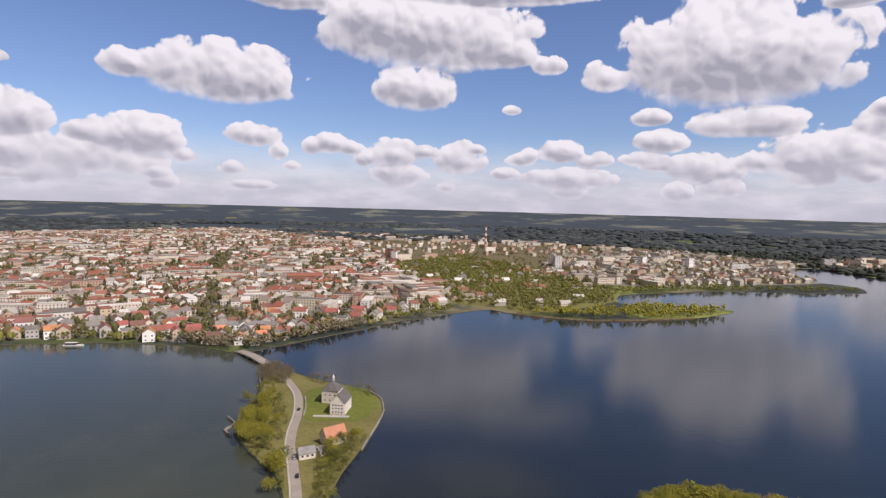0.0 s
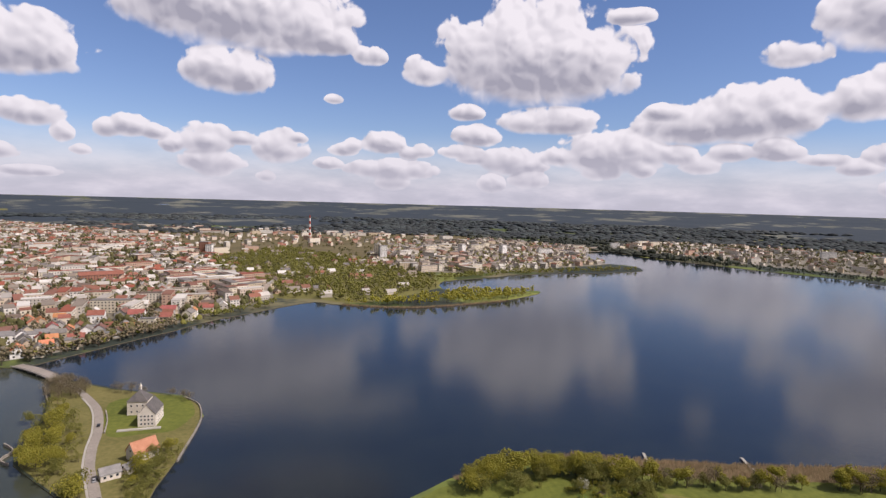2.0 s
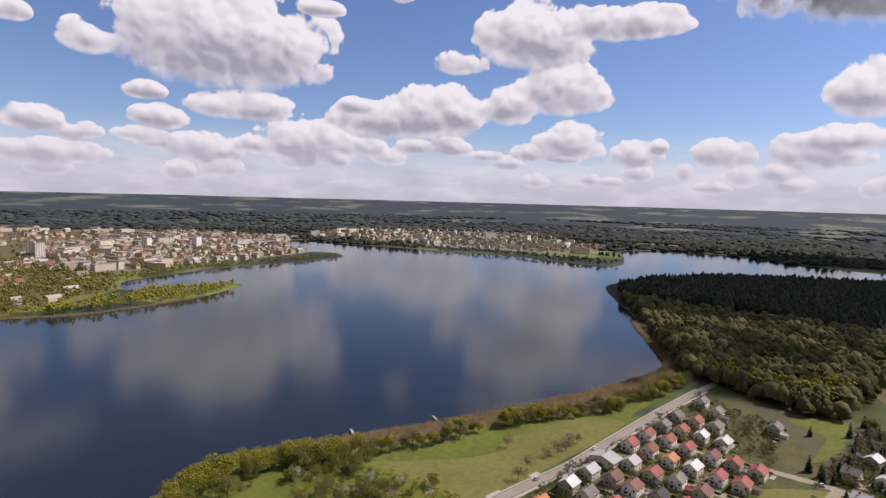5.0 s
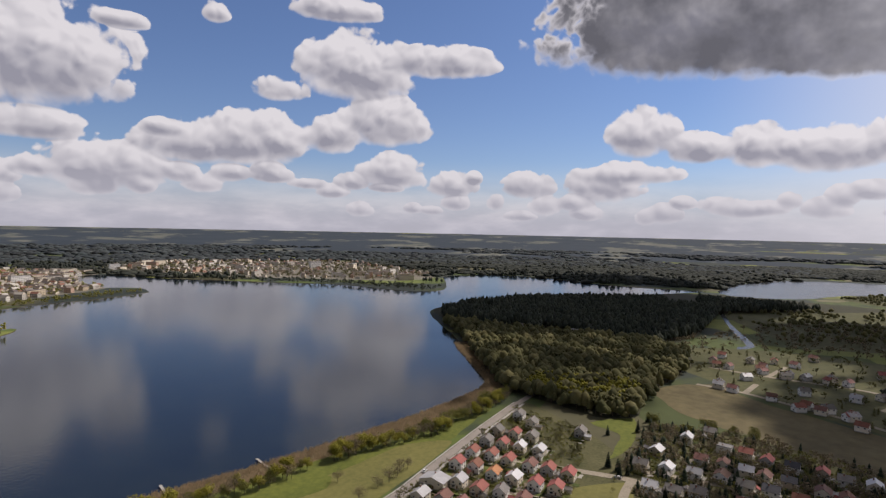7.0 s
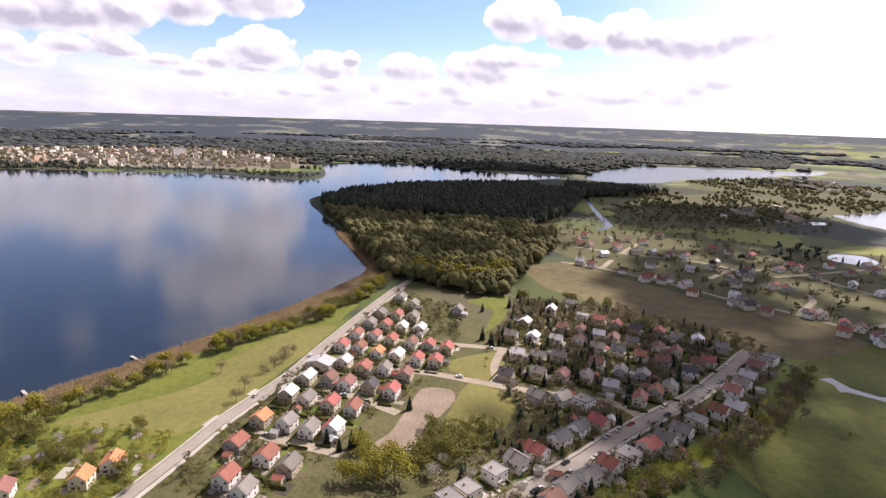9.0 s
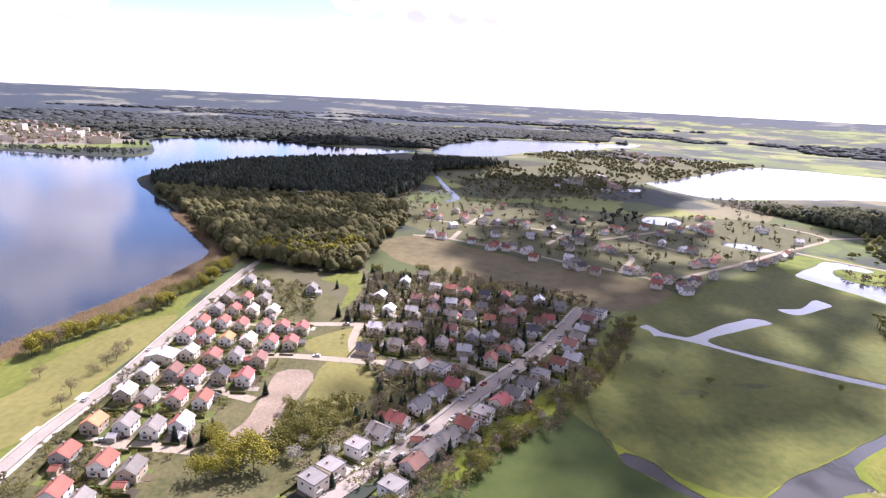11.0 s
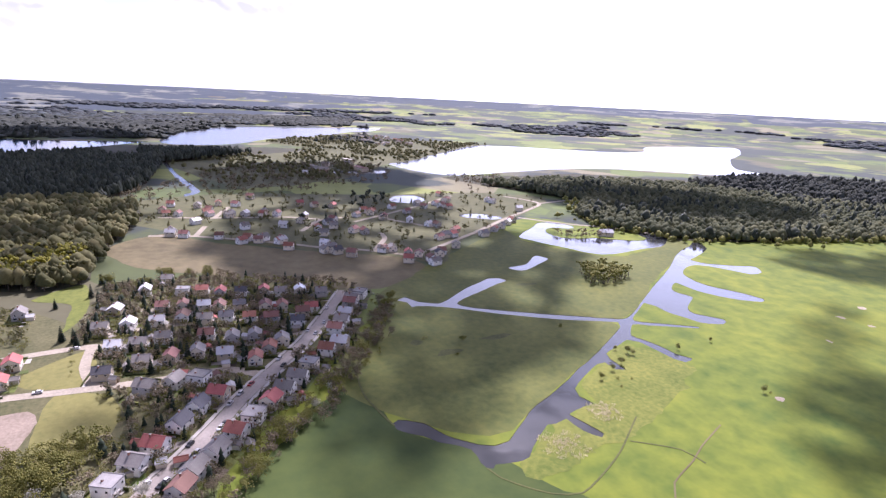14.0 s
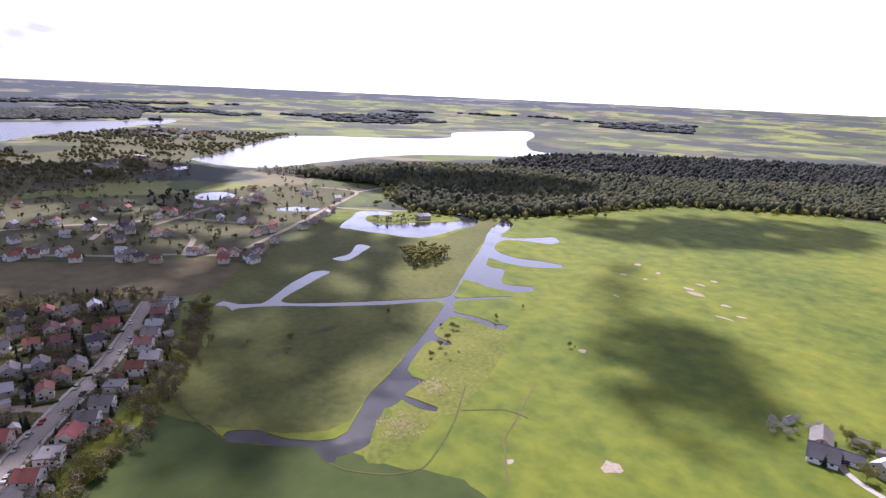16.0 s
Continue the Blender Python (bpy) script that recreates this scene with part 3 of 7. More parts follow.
WATERS = [("lake", [LAKE], M_WATER, "large dark blue lake reflecting clouds"),
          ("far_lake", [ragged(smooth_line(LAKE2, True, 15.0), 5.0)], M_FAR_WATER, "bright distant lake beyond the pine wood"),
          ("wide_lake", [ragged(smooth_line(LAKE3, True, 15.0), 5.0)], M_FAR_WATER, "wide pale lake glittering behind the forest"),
          ("canal", [ragged(smooth_line(o, True, 4.0), 0.5) for o in (CANAL, CANAL_W2)],
           M_CANAL, "branching meadow canal full to its grassy banks"),
          ("ring_pond", [ragged(smooth_line(POND_C, True, 5.0), 0.8)], M_CANAL, "curved pond round a grassy islet"),
          ("small_pond", [ragged(smooth_line(o, True, 4.0), 0.6) for o in (POND_S, POND_R, POND_R2)], M_CANAL, "small pale ponds in the meadow"),
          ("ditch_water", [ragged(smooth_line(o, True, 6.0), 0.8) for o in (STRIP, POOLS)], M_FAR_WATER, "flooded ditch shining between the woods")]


def build_land():
    outs = [o for _, os, _, _ in WATERS for o in os]
    rings = []
    for r, k in ((60, 16), (150, 24), (300, 40), (600, 60), (1000, 80), (1500, 90), (2000, 96), (2500, 96), (3000, 110), (3300, 110), (3700, 110),
                 (4200, 110), (4800, 110), (5600, 110), (7000, 110), (9000, 110), (13000, 110), (21000, 110)):
        a = np.arange(k) * 2 * math.pi / k + r
        rings.append(np.stack([np.cos(a) * r, np.sin(a) * r], 1))
    v, f = triangulated(outs, np.concatenate(rings))
    mid = v[f].mean(1)
    owner = np.full(len(f), -1)
    for i, (_, os, _, _) in enumerate(WATERS):
        for o in os:
            owner[inside(mid, o) & (owner < 0)] = i
    land = f[owner < 0]
    west = (mid[:, 1] < 548) & (mid[:, 0] < np.interp(mid[:, 1], (200, 264, 483, 526, 548), (-60, -68, -147, -186, -190)))
    owner[(owner == 0) & west] = len(WATERS)
    v3 = np.column_stack([v, np.zeros(len(v))])
    # banks: the land's edge drops to below the water
    e = np.concatenate([land[:, [0, 1]], land[:, [1, 2]], land[:, [2, 0]]])
    keys = {(int(a), int(b)) for a, b in e}
    rim = np.array([(a, b) for a, b in keys if (b, a) not in keys and math.hypot(*v[a]) < 15000])
    low = v3.copy()
    low[:, 2] = -1.6
    n = len(v3)
    walls = np.concatenate([np.stack([rim[:, 1], rim[:, 0], rim[:, 0] + n], 1), np.stack([rim[:, 1], rim[:, 0] + n, rim[:, 1] + n], 1)])
    allv = settle(np.concatenate([v3, low]))
    me = np_mesh("ground", allv, np.concatenate([land, walls]), [M_LAND, M_BANK], np.concatenate([np.zeros(len(land)), np.ones(len(walls))]))
    setting("ground", me, "flat green lowland of meadows and fields", "ground")
    for i, (name, _, mat, label) in enumerate(WATERS + [("west_bay", [], M_BAY, "green-grey bay of the lake before the town")]):
        fw = f[owner == i]
        if len(fw):
            used, inv = np.unique(fw.ravel(), return_inverse=True)
            w3 = v3[used].copy()
            w3[:, 2] = -0.5 if name in ("lake", "west_bay") else -0.12
            setting("water_" + name, np_mesh(name, settle(w3), inv.reshape(-1, 3), [mat]), label, "water")


build_land()

# ---- plan of fields, woods and roads ----
ROAD_LAKE = [(444, 144), (375, 147), (305, 148), (262, 148), (229, 152), (207, 154), (172, 154), (146, 155)]
ROAD_EAST = [(382, -112), (338, -87), (304, -66), (277, -45), (251, -25), (228, -10), (210, 3), (198, 13)]
ROAD_MID = [(327, 128), (329, 100), (334, 73), (336, 40), (324, 25)]
ROAD_LOW = [(287, 97), (289, 75), (287, 53), (285, 31), (284, 6), (284, -23), (271, -39)]
ROAD_LINK = [(284, 29), (290, 37), (311, 42), (335, 41)]
ROAD_ROW1 = [(205, 135), (203, 112), (201, 90)]
ROAD_ROW2 = [(254, 124), (250, 104), (241, 78)]
HR1 = [(511, -115), (481, -165), (461, -189), (455, -201), (520, -298), (571, -366), (640, -464), (672, -471),
    (711, -451)]
HR2 = [(598, -187), (631, -238), (671, -297), (730, -374)]
HR3 = [(614, -223), (581, -243), (550, -265)]
HR4 = [(481, -171), (519, -194), (542, -198)]
HR5 = [(650, -471), (667, -552)]
HR6 = [(574, -387), (530, -424), (491, -472), (448, -495)]
HR7 = [(585, 16), (573, -24), (530, -92), (502, -126)]
HR8 = [(668, 7), (652, -43), (641, -115), (620, -154)]
HR9 = [(652, -47), (711, -68)]
HR10 = [(569, -123), (615, -153), (623, -188)]
HR11 = [(573, -24), (613, -35)]
DIRT = [(227, 76), (269, 74), (273, 59), (262, 55), (238, 59), (211, 64), (208, 80)]
PLOT = [(285, 51), (277, 31), (259, 24), (233, 30), (227, 51), (250, 55)]
PLOT2 = [(310, 68), (332, 41), (290, 38), (295, 64)]
PLOT3 = [(425, 82), (450, 54), (392, 48), (361, 58), (407, 58)]
STRIP_FIELD = [(186, 224), (215, 205), (253, 197), (288, 188), (322, 180), (342, 156), (300, 153), (257, 155), (222, 157),
    (208, 158), (197, 163), (189, 173), (193, 190)]
STRIP_BRIGHT = [(204, 222), (231, 207), (260, 201), (259, 192), (246, 186), (226, 195), (207, 209)]
GARDENS = [(143, 242), (157, 243), (183, 225), (192, 189), (194, 165), (173, 158), (145, 157), (131, 168), (134, 194)]
HEATH = [(549, 48), (590, 2), (544, -39), (512, -86), (483, -129), (453, -184), (422, -194), (379, -146), (391, -106),
    (434, -48), (484, 25)]
ESTATE = [(450, 142), (387, 151), (308, 150), (266, 150), (232, 154), (174, 155), (137, 154), (189, 18), (211, -11),
    (267, -52), (369, -130), (396, -118), (432, -71), (448, -9), (415, 31), (365, 44), (400, 77)]
HAMLET = [(724, 83), (795, -27), (794, -131), (758, -276), (749, -424), (689, -508), (619, -441), (492, -267),
    (427, -213), (453, -184), (483, -129), (578, -20)]
PINES = [(943, 473), (1090, 462), (1228, 405), (1336, 283), (1490, 25), (1460, -120), (1400, -300), (1370, -345), (1320, -260),
    (1230, -120), (1132, -4), (857, 26), (759, 72), (756, 143), (755, 248), (814, 390)]
WOODS = [(777, 372), (755, 248), (753, 150), (759, 72), (711, 27), (619, 31), (519, 51), (450, 54), (440, 81),
    (467, 143), (476, 168), (568, 227), (671, 295)]
FOREST_E = [(906, -441), (908, -584), (912, -685), (908, -764), (817, -922), (670, -987), (447, -1157), (138, -1463),
    (83, -967), (207, -892), (340, -786), (395, -590), (430, -500), (501, -456), (570, -472), (647, -546),
    (771, -496)]
TOWN = [(-503, 539), (-457, 539), (-333, 566), (-200, 545), (-176, 558), (-108, 644), (16, 821), (9, 920),
    (-85, 1149), (-125, 1484), (-477, 2316), (-1044, 2868), (-1632, 1951), (-1747, 1837)]
TOWN2 = [(209, 1259), (345, 1700), (803, 2002), (1001, 1596), (821, 1209), (572, 1114), (404, 1052), (280, 1108)]
TOWN3 = [(1084, 1725), (1547, 1879), (1986, 1381), (1594, 809), (1357, 767), (1232, 1033), (1107, 1343)]
GARDENLAND = [(-113, 1352), (57, 1617), (218, 1314), (280, 1108), (299, 987), (265, 870), (129, 762), (68, 805), (16, 821),
    (9, 920), (-85, 1149)]

MEADOW = [(345, -128), (380, -146), (425, -200), (470, -262), (525, -330), (570, -400), (500, -455), (430, -500), (395, -590), (340, -786), (207, -892), (83, -967),
          (-120, -900), (-300, -600), (-250, -250), (-60, -60), (90, 0), (190, -10), (260, -62)]
patch("field_meadow", MEADOW, 0.03, M_MEADOW, "bright green spring meadow with lush and yellow patches", 10, 4)
patch("field_damp_meadow", [(340, -130), (358, -140), (300, -214), (262, -262), (215, -186), (190, -140), (182, -118), (215, -84), (260, -70)], 0.06, M_DARK_MEADOW,
      "darker damp meadow enclosed by the canal", 8, 2)
# darker than the open meadow: cloud shade put into the grass colour
patch("field_north_meadow", [(352, -134), (385, -150), (425, -200), (470, -262), (522, -332), (470, -330), (400, -370), (405, -430), (440, -495), (405, -490), (330, -365), (268, -272), (300, -214)], 0.045, M_DARK_MEADOW,
      "green meadow between canal and hamlet, cloud shade in its colour", 8, 3)
patch("field_crop", [(255, -86), (205, -83), (176, -110), (145, -125), (123, -139), (80, -122), (60, -60), (150, 10), (194, -22), (233, -56)], 0.05, M_CROP, "dark green young crop beside the estate", 5, 3)
patch("field_west_bank", [(-20, 232), (60, 246), (90, 258), (160, 265), (260, 232), (340, 200), (440, 184), (455, 160), (340, 158), (200, 150), (120, 120), (-100, 100), (-110, 190)],
      0.03, M_LUSH, "grassy lake bank behind the reeds", 8, 2)
patch("ground_reed_bed", [(166, 273), (193, 263), (230, 247), (282, 231), (324, 218), (374, 204), (442, 191), (489, 187), (490, 170), (440, 172), (376, 181), (330, 194), (284, 210), (240, 225), (196, 240), (170, 256)], 0.08, M_REED,
      "trampled tan reed bed between water and trees", 5, 1.5)
patch("field_mown", STRIP_FIELD, 0.07, M_STRIP, "pale mown grass strip beside the road", 6, 1)
patch("field_lush", STRIP_BRIGHT, 0.11, M_LUSH, "brighter green grass corner of the strip", 5, 0.6)
patch("ground_gardens", GARDENS, 0.09, M_LUSH, "allotment gardens with lush grass", 6, 1)
patch("field_heath", HEATH, 0.08, M_HEATH, "dry tan heath field behind the estate", 8, 3)
patch("ground_estate", ESTATE, 0.05, M_YARD, "garden ground of the housing estate", 8, 1)
patch("ground_hamlet", HAMLET, 0.05, M_COMMON, "grassland between the hamlet's lanes", 12, 4)
patch("ground_dirt_plot", DIRT, 0.12, M_DIRT, "bare sandy building plot", 4, 1.2)
patch("field_plot", PLOT, 0.12, M_STRIP, "rough grass plot inside the estate", 4, 1)
patch("field_small_plot", PLOT2, 0.12, M_STRIP, "small grass plot between lanes", 4, 0.6)
patch("field_wood_plot", PLOT3, 0.12, M_LUSH, "green clearing at the wood's edge", 4, 1)
patch("ground_pine_wood", PINES, 0.04, M_FLOOR, "dark floor of the pine wood", 15, 5)
patch("ground_wood", WOODS, 0.10, M_FLOOR, "brown floor of the lakeside wood", 12, 4)
patch("ground_forest", FOREST_E, 0.06, M_FLOOR, "floor of the wide mixed forest", 20, 8)


def far_sector(a0, a1, r0, r1):
    """Far land between two bearings, with uneven sides."""
    edge = [(r0, a) for a in np.linspace(a0, a1, 40)] + [(r0 * (r1 / r0) ** k, a1 + rng.uniform(-0.3, 0.25)) for k in np.linspace(0.08, 0.95, 16)] + [(r1, a) for a in np.linspace(a1, a0, 40)]
    out = [(math.sin(a) * r, math.cos(a) * r) for r, a in edge]
    return [(x * (1 + 0.16 * noise.noise((x * 0.0012, y * 0.0012, 3.0))), y * (1 + 0.16 * noise.noise((x * 0.0012, y * 0.0012, 3.0)))) for x, y in out]


# both far sheets carry the haze in their ground colour
patch("ground_far_ridge", far_sector(1.5, 2.9, 7500, 20400), 0.05, M_HAZED_LAND, "wooded ridges tinted haze blue along the horizon", 300, 0)
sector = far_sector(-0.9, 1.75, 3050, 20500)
patch("ground_far_forest", sector, 0.1, M_HAZED_LAND, "dark wooded land with a painted haze tint reaching the horizon", 300, 0)
for k in range(26):
    a, r = rng.uniform(-0.85, 1.7), 3100 * (9000 / 3100) ** rng.random()
    w, d = r * rng.uniform(0.015, 0.06), r * rng.uniform(0.02, 0.06)
    ring = [(math.cos(b) * w * rng.uniform(0.7, 1.2), math.sin(b) * d * rng.uniform(0.7, 1.2)) for b in np.arange(8) * math.pi / 4]
    patch("field_clearing", [(math.sin(a) * r + u * math.cos(a) + v * math.sin(a), math.cos(a) * r - u * math.sin(a) + v * math.cos(a)) for u, v in ring], 0.25,
          (M_HEATH, M_STRIP, M_LAND)[k % 3], "pale field clearing among the far woods", 60, 8)
patch("ground_outskirts", [(-300, 1600), (-110, 1400), (60, 1625), (220, 1330), (345, 1700), (800, 2000), (760, 2250), (200, 2500), (-500, 2800), (-900, 2750), (-470, 2300)], 0.07, M_HEATH, "dry open ground of the town's outskirts", 30, 8)
patch("ground_peninsula", [(-50, 262), (-47, 291), (-42, 325), (-39, 357), (-38, 383), (-42, 405), (-52, 421), (-70, 432), (-104, 451), (-126, 468), (-146, 478), (-147, 470), (-134, 428), (-128, 396), (-124, 367), (-124, 348), (-119, 333), (-106, 314), (-93, 297), (-81, 282), (-72, 262), (-70, 238), (-45, 244)],
      0.06, M_ROUGH, "rough olive grass of the castle peninsula", 5, 0.6)
SCRUBLAND = [(1130, -10), (1230, -120), (1320, -260), (1400, -330), (1560, -250), (1690, -330), (1800, -500), (1600, -800), (1490, -900), (1300, -640), (1140, -480), (1080, -400), (980, -330), (900, -250), (850, -100)]
patch("ground_scrubland", SCRUBLAND, 0.07, M_COMMON, "rough scrubland between the far lakes", 15, 8)
patch("ground_town", TOWN, 0.05, M_TOWN, "streets and yards of the town", 15, 3)
patch("ground_suburb", TOWN2, 0.05, M_TOWN, "streets of the lakeside suburb", 15, 4)
patch("ground_far_suburb", TOWN3, 0.05, M_TOWN, "streets of the far suburb", 15, 4)
patch("ground_parkland", GARDENLAND, 0.09, M_STRIP, "open parkland and allotments by the lake", 15, 4)

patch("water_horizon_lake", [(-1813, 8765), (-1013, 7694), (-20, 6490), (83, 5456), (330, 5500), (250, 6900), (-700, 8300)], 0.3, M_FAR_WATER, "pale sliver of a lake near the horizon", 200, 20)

patch("field_sedge", [(236, -245), (195, -257), (171, -200), (155, -152), (146, -127), (159, -117), (171, -136), (178, -149), (184, -165), (187, -181), (202, -184), (218, -210)], 0.10, M_SEDGE,
      "pale sedge meadow beside the canal", 3, 6)
for x, y, rx, ry in ((272, -176, 3, 12), (263, -138, 4, 8), (282, -126, 4, 4), (352, -250, 3, 9)):
    patch("ground_wet_hollow", [(x + rx * math.cos(a) * rng.uniform(0.6, 1.2), y + ry * math.sin(a) * rng.uniform(0.6, 1.2)) for a in np.arange(9) * math.pi / 4.5], 0.14, M_DITCH, "dark boggy hollow in the damp meadow", 2, 2.0)
ribbon("road_lake", [(475, 141)] + ROAD_LAKE + [(120, 156)], 5.6, 0.22, M_ASPHALT, "pale asphalt road along the lake meadow")
ribbon("pavement_lake", [(x, y - 4.4) for x, y in ROAD_LAKE], 2.0, 0.34, M_PAVING, "concrete pavement beside the lake road", thick=0.2)
ribbon("pavement_verge", [(x, y + 3.7) for x, y in ROAD_LAKE], 1.0, 0.30, M_PAVING, "narrow concrete kerb strip along the lake road", thick=0.2)
for i, line in enumerate(([(204, 158.8), (214, 158.2)], [(236, 156.4), (243, 156.0)])):
    ribbon("pavement_bay", line, 2.6, 0.25 + 0.004 * i, M_PAVING, "concrete lay-by beside the lake road")
ribbon("road_estate", ROAD_EAST + [(180, 28), (160, 44)], 7.0, 0.22, M_ASPHALT, "straight asphalt estate road with parked cars")
ribbon("pavement_estate", [(x + 2.7, y + 3.9) for x, y in ROAD_EAST], 1.7, 0.34, M_PAVING, "pavement along the estate road", thick=0.2)
ribbon("pavement_estate", [(x - 2.7, y - 3.9) for x, y in ROAD_EAST], 1.7, 0.34, M_PAVING, "pavement along the estate road", thick=0.2)
for line, wd in (
        ([(261, -83), (234, -79), (205, -83)], 1.0), ([(164, -106), (157, -108), (150, -113), (142, -121), (138, -132), (144, -147), (153, -164), (171, -190)], 0.8), ([(157, -173), (144, -189), (133, -191)], 0.7)):
    ribbon("ditch_meadow", line, wd, 0.16, M_DITCH, "narrow sedge-grown ditch across the meadow")
ribbon("path_meadow", [(151, -222), (146, -209), (142, -199), (136, -187), (132, -176), (129, -169), (122, -162), (118, -157), (110, -150)], 0.7, 0.17, M_HEATH, "faint trodden path through the meadow")
for i, (line, wd) in enumerate(((ROAD_MID, 6), (ROAD_LOW, 6), (ROAD_LINK, 5), (ROAD_ROW1, 6), (ROAD_ROW2, 5.5), ([(352, 45), (352, -30), (326, -66)], 5),
                 ([(312, 18), (312, -40), (318, -72)], 5), ([(385, 20), (376, -50), (366, -98)], 5))):
    ribbon("road_lane", line, wd, 0.18 + 0.006 * i, M_TRACK, "paved estate lane between gardens")
for i, line in enumerate((HR1, HR2, HR3, HR4, HR5, HR6, HR7, HR8, HR9, HR10, HR11)):
    ribbon("road_track", line, 5.2, 0.17 + 0.006 * i, M_TRACK, "sandy lane through the hamlet")
ROAD_PENINSULA = [(-60, 235), (-66, 263), (-71, 280), (-77, 299), (-84, 320), (-89, 345), (-92, 369), (-98, 396), (-104, 414), (-114, 434), (-126, 455), (-143, 479)]
ribbon("road_peninsula", ROAD_PENINSULA, 4.8, 0.22, M_ASPHALT, "curved grey road across the castle peninsula")
ribbon("pavement_peninsula", [(x - 3.1, y - 0.4) for x, y in ROAD_PENINSULA[:10]], 1.1, 0.32, M_PAVING, "stone footpath beside the peninsula road", thick=0.2)
patch("field_castle_lawn", [(-97, 420), (-70, 430), (-48, 416), (-42, 385), (-50, 362), (-66, 360), (-86, 362)], 0.10, M_LUSH, "mown castle lawn", 4, 0.8)
for x, y, rx, ry in ((90, -188, 4, 5), (157, -430, 7, 4), (122, -394, 8, 1.6), (115, -406, 3, 2), (217, -429, 3, 3), (200, -457, 2.5, 3), (160, -473, 2.5, 3), (224, -466, 3, 4),
                     (166, -437, 5, 2.5), (156, -272, 2.5, 2.5), (42, -212, 3, 2.4), (198, -433, 2.5, 2.5), (163, -455, 5, 2), (131, -421, 4, 3), (193, -374, 4, 1.4), (118, -160, 1.5, 2)):
    patch("ground_sand_spot", [(x + rx * math.cos(a) * rng.uniform(0.6, 1.2), y + ry * math.sin(a) * rng.uniform(0.6, 1.2)) for a in np.arange(9) * math.pi / 4.5], 0.14, M_SAND, "bare sandy spot worn into the meadow", 2, 1.6)


# ---- house plots: place and roof kind ----
EST_L = [(192, 134, "r"), (170, 124, "r"), (165, 113, "g"), (187, 117, "r"), (184, 105, "g"), (213, 135, "o"),
    (213, 122, "g"), (211, 110, "g"), (215, 100, "h"), (238, 135, "w"), (236, 124, "g"), (236, 111, "r"),
    (235, 99, "r"), (258, 135, "w"), (260, 123, "b"), (258, 112, "b"), (258, 99, "d"), (257, 87, "r"),
    (277, 136, "l"), (282, 124, "w"), (279, 111, "r"), (280, 99, "g"), (277, 86, "b")]
EST_L2 = [(304, 135, "r"), (305, 124, "r"), (301, 111, "o"), (301, 99, "w"), (299, 86, "r"), (300, 75, "r"),
    (325, 134, "r"), (326, 122, "r"), (323, 110, "r"), (321, 96, "b"), (321, 85, "r"), (320, 73, "r"),
    (346, 133, "g"), (346, 122, "r"), (345, 110, "w"), (347, 98, "w"), (366, 133, "g"), (368, 121, "r"),
    (367, 109, "g"), (394, 117, "g"), (407, 131, "g"), (392, 82, "g")]
EST_R = [(383, 32, "w"), (357, 24, "w"), (354, 38, "g"), (356, 9, "w"), (325, 30, "w"), (295, 33, "d"),
    (301, 16, "g"), (326, 18, "g"), (329, 6, "g"), (303, 3, "b"), (305, -10, "g"), (297, -23, "w"),
    (360, -5, "b"), (416, 16, "w"), (437, 2, "g"), (380, 6, "b"), (408, -7, "f"), (405, -19, "r"),
    (397, -30, "r"), (394, -43, "d"), (393, -58, "r"), (385, -68, "g"), (384, -81, "w"), (376, -94, "g")]
EST_R2 = [(379, -6, "b"), (374, -18, "w"), (371, -27, "b"), (350, -17, "g"), (350, -29, "d"), (369, -39, "d"),
    (362, -54, "b"), (358, -64, "r"), (346, -42, "r"), (341, -54, "b"), (344, -74, "b"), (350, -81, "r"),
    (330, -68, "d"), (318, -29, "g"), (317, -41, "g"), (326, -16, "b"), (298, -46, "r"), (305, -54, "g"),
    (287, -37, "r")]
EST_R3 = [(273, 14, "g"), (275, 2, "g"), (274, -9, "f"), (255, -16, "r"), (247, -7, "d"), (235, 1, "d"),
    (222, 10, "r"), (213, 17, "g"), (202, 25, "f"), (221, -20, "r"), (210, -11, "g"), (201, -3, "g"),
    (230, -28, "f"), (241, -37, "r"), (250, -45, "g"), (259, -53, "g"), (270, -61, "f"), (284, -74, "r"),
    (290, -83, "w"), (310, -86, "b"), (321, -93, "g"), (333, -99, "w"), (350, -107, "b"), (365, -119, "f"),
    (356, -110, "g")]
EST_N = [(188, 33, "f"), (180, 38, "f"), (178, 9, "f"), (192, 2, "b")]
HAM1 = [(535, -61, "r"), (541, -81, "g"), (527, -95, "w"), (503, -97, "r"), (579, -3, "w"), (712, -76, "b"),
    (759, -99, "b"), (660, -102, "g"), (651, -62, "g"), (626, -27, "w"), (725, -6, "r"), (693, 3, "b"),
    (713, -34, "g"), (655, 29, "g"), (667, 65, "g"), (971, -217, "w"), (701, -150, "r"), (690, -165, "b"),
    (591, -71, "g"), (590, -109, "w")]
HAM2 = [(573, -157, "g"), (545, -140, "g"), (551, -172, "b"), (543, -181, "b"), (631, -217, "r"), (644, -213, "r"),
    (680, -185, "r"), (484, -125, "g"), (478, -134, "d"), (466, -144, "b"), (473, -184, "g"), (435, -185, "r"),
    (432, -205, "b"), (445, -219, "d"), (507, -255, "d"), (507, -264, "r"), (422, -204, "g"), (643, -326, "r"),
    (653, -321, "b"), (678, -404, "g"), (667, -405, "g"), (610, -412, "w"), (501, -297, "d"), (465, -433, "w"),
    (468, -427, "w"), (672, -295, "g")]


